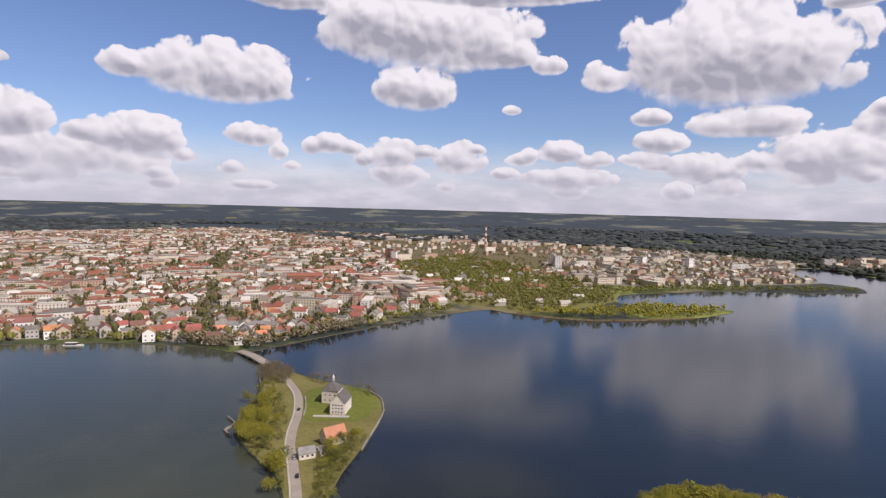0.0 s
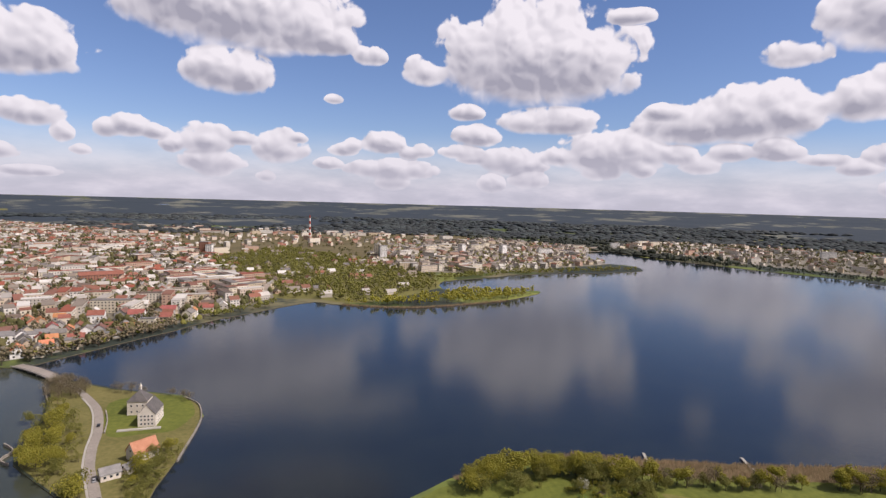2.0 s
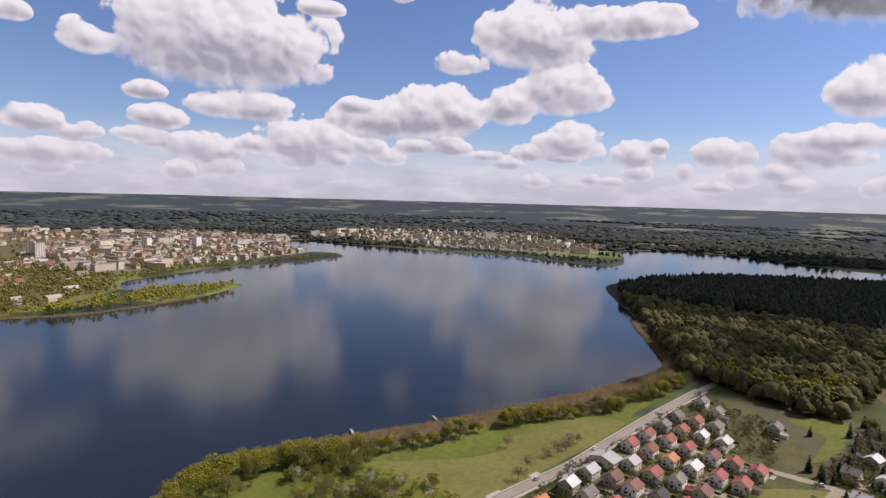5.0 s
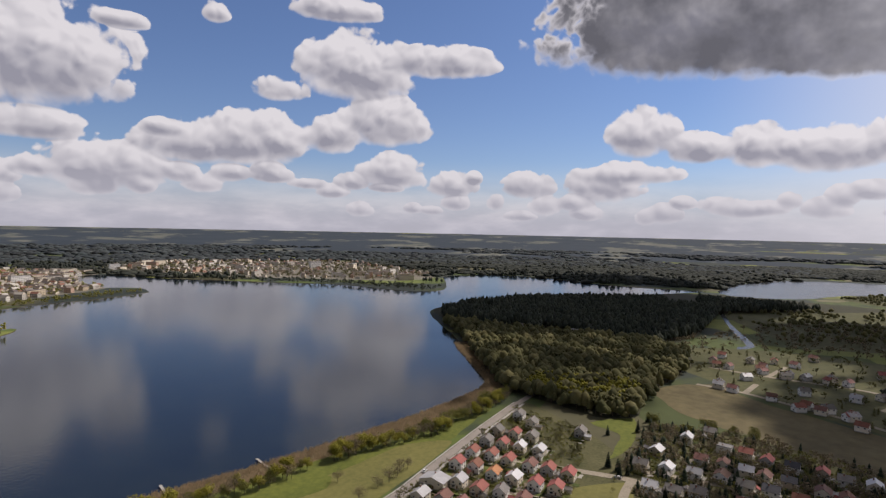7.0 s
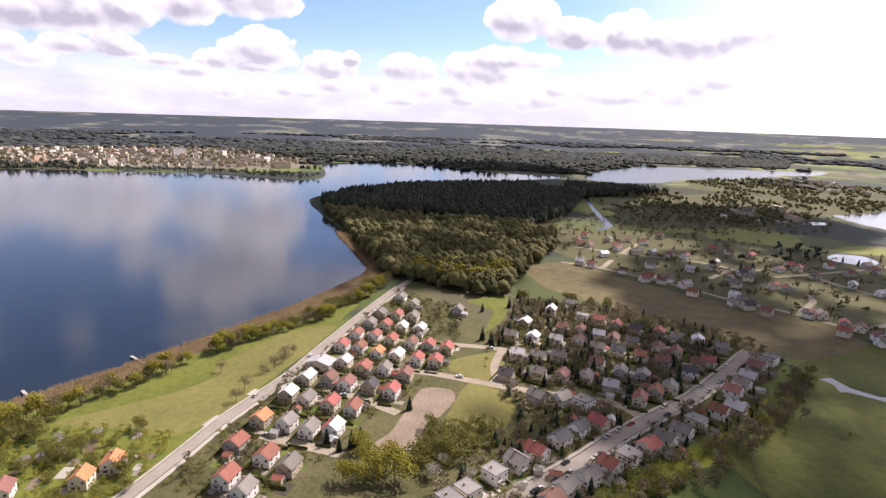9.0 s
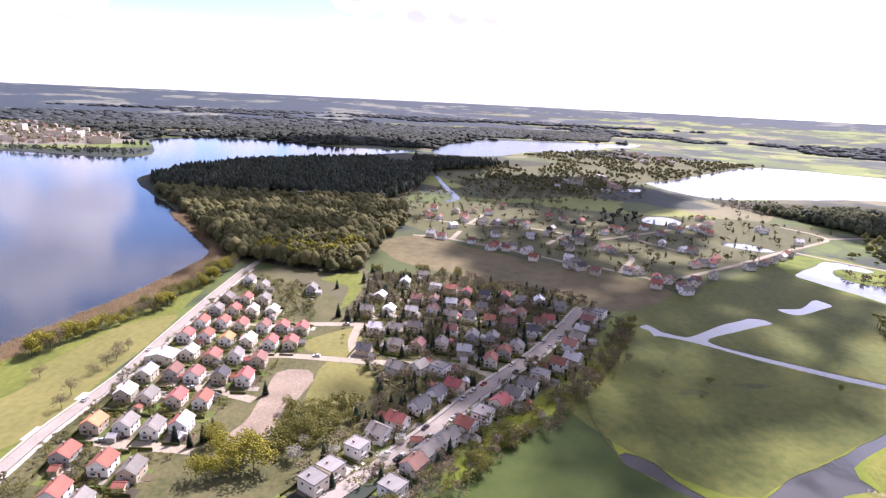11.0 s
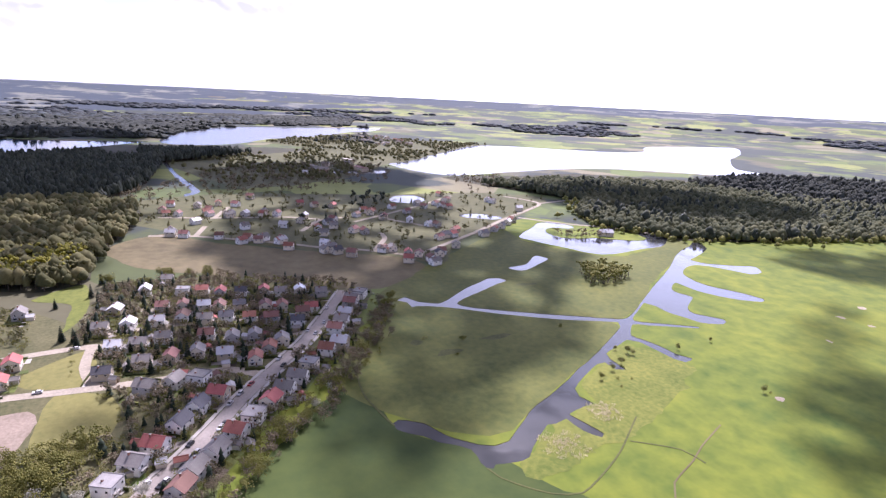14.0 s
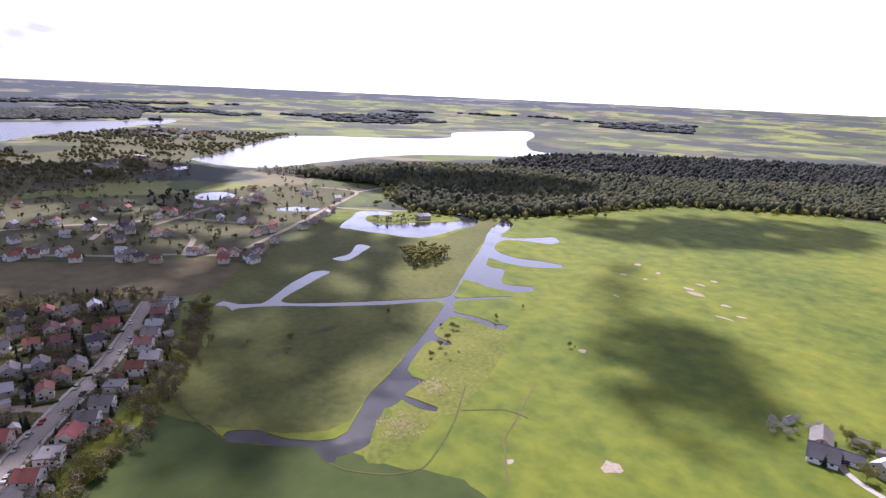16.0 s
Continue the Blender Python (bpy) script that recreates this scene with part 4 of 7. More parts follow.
# ---- vegetation ----
def octa(scale=(1, 1, 1)):
    v = np.array([(1, 0, 0), (-1, 0, 0), (0, 1, 0), (0, -1, 0), (0, 0, 1), (0, 0, -1)], float) * scale
    f = np.array([(0, 2, 4), (2, 1, 4), (1, 3, 4), (3, 0, 4), (2, 0, 5), (1, 2, 5), (3, 1, 5), (0, 3, 5)])
    return v, f


def cone(r, z0, z1, k=6):
    a = np.arange(k) * 2 * math.pi / k
    v = np.concatenate([np.stack([np.cos(a) * r, np.sin(a) * r, np.full(k, z0)], 1), [(0, 0, z1)]])
    return v, np.array([(i, (i + 1) % k, k) for i in range(k)])


def joined(pieces):
    vs, fs, n = [], [], 0
    for v, f in pieces:
        vs.append(v)
        fs.append(f + n)
        n += len(v)
    return np.concatenate(vs), np.concatenate(fs)


def clump(c, size):
    v, f = octa()
    v = v * rng.uniform(0.6, 1.25, (6, 1)) * size
    a = rng.uniform(0, 6.28)
    v[:, :2] = v[:, :2] @ np.array([[math.cos(a), math.sin(a)], [-math.sin(a), math.cos(a)]])
    return v + np.asarray(c), f


def crown_shape(n, w, z0, z1, size, lobes=6):
    """Leaf clumps over an uneven, lobed crown, with gaps."""
    out = []
    centres = [((rng.uniform(-0.5, 0.5)) * w, (rng.uniform(-0.5, 0.5)) * w, rng.uniform(z0 + (z1 - z0) * 0.25, z1 - (z1 - z0) * 0.22), rng.uniform(0.32, 0.55) * w) for _ in range(lobes)]
    for i in range(n):
        cx, cy, cz, r = centres[i % lobes]
        d = rng.normal(size=3)
        d /= np.linalg.norm(d)
        q = r * rng.uniform(0.55, 1.05)
        p = np.array([cx, cy, cz]) + d * (q, q, q * 0.85)
        p[2] = np.clip(p[2], z0, z1)
        out.append(clump(p, size * rng.uniform(0.6, 1.3)))
    return joined(out)


def stamp(name, templates, pts, sizes, mats, label, category, index_of=None, z=0.0):
    """Many small plants as one thing that nobody could count."""
    sc = far_scale(np.hypot(pts[:, 0], pts[:, 1]))
    vs, fs, mi, n = [], [], [], 0
    pick = rng.integers(0, len(templates), len(pts))
    for k, (tv, tf, tm) in enumerate(templates):
        sel = np.nonzero(pick == k)[0]
        if not len(sel):
            continue
        a = rng.uniform(0, 6.28, len(sel))
        ca, sa = np.cos(a)[:, None], np.sin(a)[:, None]
        s = (sizes[sel] * sc[sel])[:, None]
        wide = s * rng.uniform(0.85, 1.2, (len(sel), 1))
        x = (tv[None, :, 0] * ca - tv[None, :, 1] * sa) * wide + (pts[sel, 0] * sc[sel])[:, None]
        y = (tv[None, :, 0] * sa + tv[None, :, 1] * ca) * wide + (pts[sel, 1] * sc[sel])[:, None]
        zz = tv[None, :, 2] * s + (EYE * (1 - sc[sel]))[:, None] + z
        vs.append(np.stack([x, y, zz], 2).reshape(-1, 3))
        off = n + np.arange(len(sel)) * len(tv)
        fs.append((tf[None] + off[:, None, None]).reshape(-1, 3))
        mi.append(np.tile(tm, len(sel)))
        n += len(sel) * len(tv)
    me = np_mesh(name, np.concatenate(vs), np.concatenate(fs), mats, np.concatenate(mi), smooth=True)
    return tagged(new(name, me), label, category, kind="stuff")


def stick(h, r):
    v, f = cone(r, 0.0, h, 5)
    return v, f


def broadleaf_template(n, size, slim=1.0):
    c = crown_shape(n, 0.62 * slim, 0.22, 1.0, size, 5)
    s = stick(0.6, 0.03)
    v, f = joined([c, s])
    return v, f, np.concatenate([np.zeros(len(c[1]), int), np.ones(len(s[1]), int)])


def conifer_template(tiers):
    out = []
    for i in range(tiers):
        t = i / tiers
        v, f = cone(0.24 * (1 - t * 0.75), 0.12 + 0.8 * t, 0.45 + 0.55 * (t + 1 / tiers), 7)
        v[:-1] *= rng.uniform(0.75, 1.2, (7, 1)) * (1, 1, 0) + (0, 0, 1)
        out.append((v, f))
    s = stick(0.5, 0.025)
    v, f = joined(out + [s])
    return v, f, np.concatenate([np.zeros(len(f) - len(s[1]), int), np.ones(len(s[1]), int)])


def pine_template():
    c = crown_shape(11, 0.40, 0.32, 1.0, 0.16, 4)
    s = stick(0.8, 0.022)
    v, f = joined([c, s])
    return v, f, np.concatenate([np.zeros(len(c[1]), int), np.ones(len(s[1]), int)])


BROAD = [broadleaf_template(16, 0.13) for _ in range(6)]
SLIM = [broadleaf_template(12, 0.10, 0.5) for _ in range(4)]
PINE = [pine_template() for _ in range(5)] + [conifer_template(3) for _ in range(2)]
def dome(rx, z0, z1, c=(0, 0), k=8, peak=1.0):
    """A lumpy closed crown top; peak above 1 draws it to a point."""
    v = []
    for t in (0.0, 0.34, 0.70):
        r = rx * (0.72, 1.0, 0.68)[int(t * 3)] if peak <= 1 else rx * (1.0, 0.78, 0.40)[int(t * 3)]
        for i in range(k):
            a = (i + t) * 2 * math.pi / k
            q = r * rng.uniform(0.74, 1.2)
            v.append((c[0] + math.cos(a) * q, c[1] + math.sin(a) * q, z0 + (z1 - z0) * min(t * rng.uniform(0.8, 1.2), 0.95)))
    v.append((c[0], c[1], z1))
    f = []
    for r in range(2):
        for i in range(k):
            a, b = r * k + i, r * k + (i + 1) % k
            f += [(a, b, b + k), (a, b + k, a + k)]
    f += [(2 * k + i, 2 * k + (i + 1) % k, 3 * k) for i in range(k)]
    return np.array(v), np.array(f)


def canopy_template(lobes, wide, z0, peak=1.0):
    """A woodland tree as the neighbours leave it: a few overlapping lobes over a hidden trunk."""
    out = [dome(wide * rng.uniform(0.36, 0.48), z0, rng.uniform(0.9, 1.05), (0, 0), 8, peak)]
    for i in range(lobes):
        a = rng.uniform(0, 6.28)
        out.append(dome(wide * rng.uniform(0.20, 0.32), z0 * rng.uniform(0.6, 1.2), rng.uniform(0.55, 0.9), (math.cos(a) * wide * 0.34, math.sin(a) * wide * 0.34), 6))
    s = stick(0.6, 0.03)
    v, f = joined(out + [s])
    return v, f, np.concatenate([np.zeros(len(f) - len(s[1]), int), np.ones(len(s[1]), int)])


CANOPY = [canopy_template(2, 0.85, 0.30) for _ in range(7)]
CONIFER_CANOPY = [canopy_template(1, 0.52, 0.30, 1.4) for _ in range(6)] + [canopy_template(2, 0.6, 0.35) for _ in range(2)]
FAR_CANOPY = []
for _ in range(6):
    vv, ff = dome(1.0, 0.0, 0.55, (0, 0), 9)
    FAR_CANOPY.append((vv, ff, np.zeros(len(ff), int)))


def sizes(n, mean, spread=0.3):
    return mean * rng.uniform(1 - spread, 1 + spread, n)


def wet(pts, margin=0.0):
    hit = np.zeros(len(pts), bool)
    for _, os, _, _ in WATERS:
        for o in os:
            hit |= inside(pts, o)
    return hit


def grove(name, outline, spacing, mean, templates, leaf, label, keep=1.0, wild=0.0, back=0.0, clear=None, room=6.5):
    p = scatter(outline, spacing, keep)
    p = p[~wet(p)]
    if back:
        p = p[inside(p * back, outline)]
    if wild:
        v = np.array([noise.noise((x * 0.012, y * 0.012, 2.0)) for x, y in p])
        p = p[v > wild]
    if clear is not None:
        p = p[[np.min(np.hypot(*(clear - k).T)) > room for k in p]]
    return stamp(name, templates, p, sizes(len(p), mean, 0.4 if clear is not None else 0.3), [leaf, M_BARK], label, "trees")


pw = scatter(PINES, 6.6)
pw = pw[~wet(pw) & inside(pw * 1.13, PINES)]
gl = np.array([noise.noise((x * 0.008, y * 0.008, 4.0)) for x, y in pw])
pw = pw[(gl < 0.42) & ~inside(pw, ragged(np.array([(720, 300), (790, 300), (800, 240), (735, 235)], float), 4))]
stamp("pine_wood", CONIFER_CANOPY, pw, sizes(len(pw), 17.5, 0.2), [M_PINE, M_BARK], "dense dark pine wood on the lake headland", "trees")
grove("lakeside_wood", WOODS, 6.5, 14.0, CANOPY + SLIM[:2] + CONIFER_CANOPY[:1], M_WOOD, "mixed lakeside wood just coming into leaf")
grove("young_birches", [(478, 150), (452, 84), (470, 60), (510, 55), (525, 90), (510, 150)], 5.2, 14.0, SLIM, M_LEAF, "fresh green young birches at the wood's edge")
grove("mixed_forest", FOREST_E, 6.6, 11.5, CANOPY, M_GREY_WOOD, "wide mixed forest between meadow and lake", 0.95, back=1.1)
grove("forest_conifers", FOREST_E, 14.0, 15.5, CONIFER_CANOPY, M_PINE, "dark conifers standing in the mixed forest", 0.8, 0.05, 1.13)
fringe = np.concatenate([a + (b - a) * rng.random((int(np.hypot(*(b - a)) / 2.2), 1)) + rng.normal(0, 11, (int(np.hypot(*(b - a)) / 2.2), 2)) for a, b in
                         ((np.array(FOREST_E[k], float), np.array(FOREST_E[k + 1], float)) for k in range(8, 15))])
stamp("forest_fringe", CANOPY, fringe, sizes(len(fringe), 6.0, 0.5), [M_LEAF_OLIVE, M_BARK], "low olive scrub along the forest's edge", "trees")
grove("lake_forest", [(590, -870), (760, -880), (820, -1120), (760, -1240), (560, -1500), (240, -1760), (20, -1600), (122, -1290), (385, -1030)], 11.0, 13.0, CANOPY + CONIFER_CANOPY[:2], M_HILL_WOOD, "dark forest beside the wide lake", 0.9)
grove("park_trees", GARDENLAND, 13.0, 10.0, BROAD, M_LEAF_OLIVE, "spring trees of the parkland", 0.75)
grove("park_bushes", GARDENLAND, 11.0, 6.0, BROAD, M_WOOD, "bushes of the lakeside allotments", 0.6)
grove("spit_trees", [(89, 765), (192, 727), (338, 757), (405, 802), (366, 824), (290, 835), (250, 800), (150, 765)], 9.0, 10.0, BROAD, M_LEAF, "green trees along the lake spit", 0.8)
grove("suburb_shore_trees", [(304, 958), (470, 1022), (673, 1036), (785, 1058), (800, 1090), (640, 1080), (450, 1065), (300, 1000)], 11.0, 8.5, BROAD, M_LEAF_OLIVE, "trees along the suburb's shore", 0.8)
grove("town_trees", TOWN, 14.0, 10.0, CANOPY + BROAD[:2], M_WOOD, "street and yard trees of the town", 0.7)
grove("town_bare_trees", TOWN, 22.0, 11.0, BROAD, M_TWIG, "bare brown trees in the town's yards", 0.6, 0.0)
grove("suburb_trees", TOWN2, 17.0, 9.5, BROAD, M_LEAF_OLIVE, "yard trees of the suburb", 0.75)
grove("far_suburb_trees", TOWN3, 22.0, 9.0, BROAD, M_WOOD, "yard trees of the far suburb", 0.9)
grove("headland_trees", [(1010, 1270), (1113, 985), (1160, 874), (1150, 700), (1142, 608), (1215, 592), (1240, 640), (1200, 900), (1130, 1100), (1040, 1290)], 13.0, 10.0, BROAD + PINE, M_PINE, "dark trees along the far shore", 0.8)
grove("town_shore_trees", [(-200, 530), (-175, 540), (-140, 580), (-100, 622), (-85, 650), (-105, 660), (-150, 600), (-190, 575), (-250, 570), (-260, 552)], 6.5, 9.5, BROAD, M_TWIG, "bare brown trees by the bridge", 0.8)
grove("waterfront_trees", [(-480, 528), (-440, 530), (-330, 556), (-225, 548), (-180, 540), (-108, 625), (-10, 728), (20, 770), (10, 800), (-60, 720), (-120, 650), (-200, 580), (-330, 572), (-480, 545)], 9.0, 8.0, BROAD + CANOPY[:2], M_LEAF_OLIVE, "olive trees along the town's waterfront", 0.55)
grove("hamlet_trees", HAMLET, 15.0, 6.0, BROAD + PINE[-2:], M_WOOD, "scattered garden trees of the hamlet", 0.6)
grove("hamlet_conifers", [(590, -120), (640, -165), (720, -190), (760, -260), (700, -270), (640, -215), (580, -150)], 11.0, 10.0, PINE, M_PINE, "dark conifers scattered behind the hamlet", 0.22)
grove("scrub_belt", [(724, 83), (795, -27), (800, -200), (880, -330), (1040, -400), (1130, -330), (1080, -130), (1000, -60), (860, 20)], 12.0, 7.0, BROAD, M_TWIG, "brown scrub between wood and hamlet", 0.5)
grove("scrubland_trees", SCRUBLAND, 13.0, 8.5, CANOPY, M_WOOD, "mixed scrub and trees between the far lakes", 0.7, -0.12)
grove("reed_willows", [(745, -420), (860, -440), (915, -450), (906, -560), (800, -500)], 12.0, 6.5, BROAD, M_TWIG, "brown willow scrub by the wide lake", 0.7)
grove("meadow_thicket", [(335, -300), (368, -312), (372, -342), (345, -350), (330, -325)], 4.0, 10.0, SLIM, M_LEAF_OLIVE, "slim poplar thicket in the meadow")
grove("islet_trees", [(500, -378), (470, -378), (452, -410), (455, -445), (475, -440), (490, -400)], 7.0, 6.0, BROAD, M_TWIG, "bare willows on the pond islet", 0.5)

# far country: woods in patches out to the horizon
fr = 2300 * (4300 / 2300) ** rng.random(14000)
fa = rng.uniform(-0.95, 2.75, 14000)
fp = np.stack([np.sin(fa) * fr, np.cos(fa) * fr], 1)
fn = np.array([noise.noise((x * 0.0011, y * 0.0011, 6.0)) + 0.5 * noise.noise((x * 0.004, y * 0.004, 8.0)) for x, y in fp])
east = np.clip((fa - 1.75) / 0.35, 0, 1)
keep = (fr < 4200) & (fn > -0.12 + 0.36 * east - 0.25 * (fr > 5000) * east) & ~wet(fp) & (fr < 11500 - 4000 * east)
for town_poly in (TOWN, TOWN2, TOWN3, GARDENLAND):
    keep &= ~inside(fp, town_poly)
fp = fp[keep]
stamp("far_woods", FAR_CANOPY, fp, 15.0 * (0.8 + np.hypot(fp[:, 0], fp[:, 1]) / 5200) * rng.uniform(0.7, 1.2, len(fp)), [M_HAZED_WOOD], "woods in a haze-blue leaf colour stretching to the horizon", "trees")
near_r = 1150 * (2400 / 1150) ** rng.random(9000)
near_a = rng.uniform(0.35, 1.9, 9000)
npnt = np.stack([np.sin(near_a) * near_r, np.cos(near_a) * near_r], 1)
nn = np.array([noise.noise((x * 0.003, y * 0.003, 11.0)) for x, y in npnt])
ok = (nn > -0.15) & ~wet(npnt) & ~inside(npnt, PINES) & ~inside(npnt, TOWN2) & ~inside(npnt, TOWN3) & ~inside(npnt, GARDENLAND)
ok &= (np.hypot(npnt[:, 0], npnt[:, 1]) > 1500) | (npnt[:, 1] < 0)
ok &= ~wet(npnt * 1.05) & ~wet(npnt * 1.1)
ok &= (np.hypot(npnt[:, 0], npnt[:, 1]) > 1650) | (npnt[:, 1] > -60)
npnt = npnt[ok]
close = np.hypot(npnt[:, 0], npnt[:, 1]) < 1650
stamp("shore_pines", CONIFER_CANOPY, npnt[close], sizes(int(close.sum()), 15.0), [M_PINE, M_BARK], "dark pine belt beyond the hamlet", "trees")
npnt = npnt[~close]
stamp("hill_woods", FAR_CANOPY + CANOPY[:3], npnt, sizes(len(npnt), 14.0), [M_HILL_WOOD, M_BARK], "wooded slopes beyond the lakes", "trees")

grove("belt_forest", [(1750, 1250), (1870, 1078), (1990, 800), (1951, 633), (1800, 416), (1790, 100), (2250, -130), (2330, -400), (2330, -700), (2900, -900), (3000, -300), (2700, 200), (2600, 900), (2300, 1500)],
      15.0, 14.0, FAR_CANOPY, M_HILL_WOOD, "unbroken dark forest belt beyond the lakes")


def reeds(name, line, width, label, mat=None):
    c = smooth_line(line, False, 4.0)
    out = []
    for i in range(len(c) - 1):
        d = c[i + 1] - c[i]
        nrm = np.array([-d[1], d[0]]) / (np.hypot(*d) + 1e-9)
        for _ in range(int(np.hypot(*d) * width * 0.55)):
            out.append(c[i] + d * rng.random() + nrm * rng.uniform(-width / 2, width / 2))
    p = np.array(out)
    t = []
    for _ in range(4):
        v, f = joined([(lambda q: (q[0] + (rng.uniform(-0.6, 0.6), rng.uniform(-0.6, 0.6), 0), q[1]))(cone(0.13, -0.5, rng.uniform(0.7, 1.2), 3)) for _ in range(7)])
        t.append((v, f, np.zeros(len(f), int)))
    return stamp(name, t, p, sizes(len(p), 1.9 if mat is None else 1.1), [mat or M_REED], label, "reeds", z=-0.2)


reeds("shore_reeds", [(92, 262), (118, 272), (140, 276), (164, 271)], 5.0, "thin tan reed fringe before the lake trees")
reeds("near_reeds", [(162, 268), (193, 253), (229, 237), (281, 221), (323, 208), (374, 194), (442, 181), (488, 178)], 19.0, "tan dry reed bed along the near shore")
reeds("bay_reeds", [(478, 182), (500, 188), (545, 219), (585, 245), (613, 266), (650, 288)], 14.0, "rust-brown reeds in the wood's bay")
reeds("town_reeds", [(100, 754), (152, 729), (192, 720), (261, 729), (338, 752)], 4.0, "pale reed fringe of the spit")
reeds("canal_tussocks", [(172, -146), (164, -150), (160, -142), (168, -138), (172, -146)], 12.0, "dry tussocks beside the canal", M_TUSSOCK)
reeds("dry_tussocks", [(186, -180), (180, -184), (174, -178), (180, -174), (186, -180)], 10.0, "dry rushes beside the canal", M_TUSSOCK)


def part(name, bm, mats, parent, label=""):
    me = bpy.data.meshes.new(name)
    bm.normal_update()
    bm.to_mesh(me)
    bm.free()
    for mt in (mats if isinstance(mats, (list, tuple)) else [mats]):
        me.materials.append(mt)
    ob = new(name, me)
    ob.parent = parent
    if label:
        tagged(ob, label)
    return ob


def trunk_mesh(h, r):
    bm = bmesh.new()

    def limb(a, b, ra, rb, k=7):
        a, b = Vector(a), Vector(b)
        z = (b - a).normalized()
        x = z.orthogonal().normalized()
        y = z.cross(x)
        ring = lambda c, q: [bm.verts.new(c + x * math.cos(i * 6.2832 / k) * q + y * math.sin(i * 6.2832 / k) * q) for i in range(k)]
        r0, r1 = ring(a, ra), ring(b, rb)
        for i in range(k):
            bm.faces.new((r0[i], r0[(i + 1) % k], r1[(i + 1) % k], r1[i]))
        bm.faces.new(r1)

    limb((0, 0, -0.2), (0, 0, h * 0.45), r, r * 0.7)
    limb((0, 0, h * 0.45), (h * 0.03, 0.02 * h, h * 0.8), r * 0.7, r * 0.2)
    for i in range(5):
        a = i * 1.3 + rng.uniform(-0.3, 0.3)
        z0 = h * rng.uniform(0.25, 0.5)
        limb((0, 0, z0), (math.cos(a) * h * 0.2, math.sin(a) * h * 0.2, z0 + h * rng.uniform(0.15, 0.3)), r * 0.42, r * 0.12, 5)
    return bm


def tree_prototype(kind, h, leaf, label, category="tree"):
    root = tagged(new({"fir": "spruce_tree", "bush": "garden_bush"}.get(kind, "broadleaf_tree")), label, category)
    part("trunk", trunk_mesh(h * (0.5 if kind == "bush" else 1.0), h * (0.016 if kind != "bush" else 0.02)), M_BARK, root)
    if kind == "fir":
        pieces = []
        for i in range(9):
            t = i / 9
            for k in range(11):
                a = k * 0.571 + i
                rad = h * 0.19 * (1 - t) + 0.15
                c = np.array((math.cos(a) * rad * 0.62, math.sin(a) * rad * 0.62, h * (0.1 + 0.86 * t)))
                v, f = octa((rad * 0.55, rad * 0.30, h * 0.035))
                ca, sa = math.cos(a), math.sin(a)
                v = v * rng.uniform(0.7, 1.2, (6, 1))
                v = np.stack([v[:, 0] * ca - v[:, 1] * sa, v[:, 0] * sa + v[:, 1] * ca, v[:, 2] - 0.35 * np.hypot(v[:, 0] + 1, v[:, 1]) * 0.3], 1)
                pieces.append((v + c, f))
        v, f = joined(pieces)
    elif kind == "bare":
        v, f = crown_shape(420, h * 0.55, h * 0.22, h, h * 0.020, 10)
    elif kind == "slim":
        v, f = crown_shape(380, h * 0.42, h * 0.2, h, h * 0.032, 9)
    elif kind == "bush":
        v, f = crown_shape(150, h * 1.0, h * 0.1, h, h * 0.075, 7)
    else:
        v, f = crown_shape(640, h * 0.66, h * 0.26, h, h * 0.033, 13)
    me = np_mesh("crown", v, f, [leaf], smooth=True)
    ob = new("crown", me)
    ob.parent = root
    return root


def plant(protos, spots, group, hmin=0.8, hmax=1.2):
    for i, (x, y) in enumerate(spots):
        pr = protos[int(rng.integers(0, len(protos)))]
        s = rng.uniform(hmin, hmax)
        c = copy_thing(pr, pose(x, y, 0.0, 0, 0, rng.uniform(0, 360)))
        c.scale = (s, s, s * rng.uniform(0.9, 1.1))
        tagged(c, group=group)


def discard(ob):
    for o in [*ob.children_recursive, ob]:
        bpy.data.objects.remove(o)


def along(line, step, wob):
    c = smooth_line(line, False, step)
    out, acc = [], 0.0
    for i in range(len(c) - 1):
        d = np.hypot(*(c[i + 1] - c[i]))
        acc += d
        while acc > step:
            acc -= step * rng.uniform(0.7, 1.3)
            out.append(tuple(c[i] + (c[i + 1] - c[i]) * rng.random() + rng.uniform(-wob, wob, 2)))
    return out


T_LEAF = [tree_prototype("leaf", h, M_LEAF, "yellow-green broadleaf tree in fresh spring leaf") for h in (13, 11, 15)]
T_OLIVE = [tree_prototype("leaf", h, M_LEAF_OLIVE, "olive-green broadleaf tree just leafing out") for h in (10, 12)]
T_BARE = [tree_prototype("bare", h, M_TWIG, "brown tree with bare spring twigs") for h in (9, 11)]
T_SHORE = [tree_prototype("slim", h, M_LEAF, "slender shore tree in yellow-green spring leaf") for h in (11, 13)]
T_SLIM = [tree_prototype("slim", h, M_LEAF_OLIVE, "slender young tree with thin spring foliage") for h in (8, 10)]
T_FIR = [tree_prototype("fir", h, M_FIR, "dark green pointed spruce in a garden") for h in (9, 12)]
T_BUSH = [tree_prototype("bush", h, M_LEAF_OLIVE, "rounded olive-green garden bush", "bush") for h in (2.6, 3.6)]
T_BLOOM = [tree_prototype("leaf", 6.0, M_BLOSSOM, "small fruit tree in white blossom")]

SHORE = [(94, 252), (111, 256), (131, 258), (152, 254), (172, 242), (186, 234), (209, 226), (223, 220), (244, 213), (276, 204), (308, 192), (332, 181), (357, 170), (393, 163), (450, 157)]
belt = [q for q in along(SHORE, 2.3, 3.0) if q[0] < 172 or noise.noise((q[0] * 0.07, q[1] * 0.07, 3.0)) > -0.25]
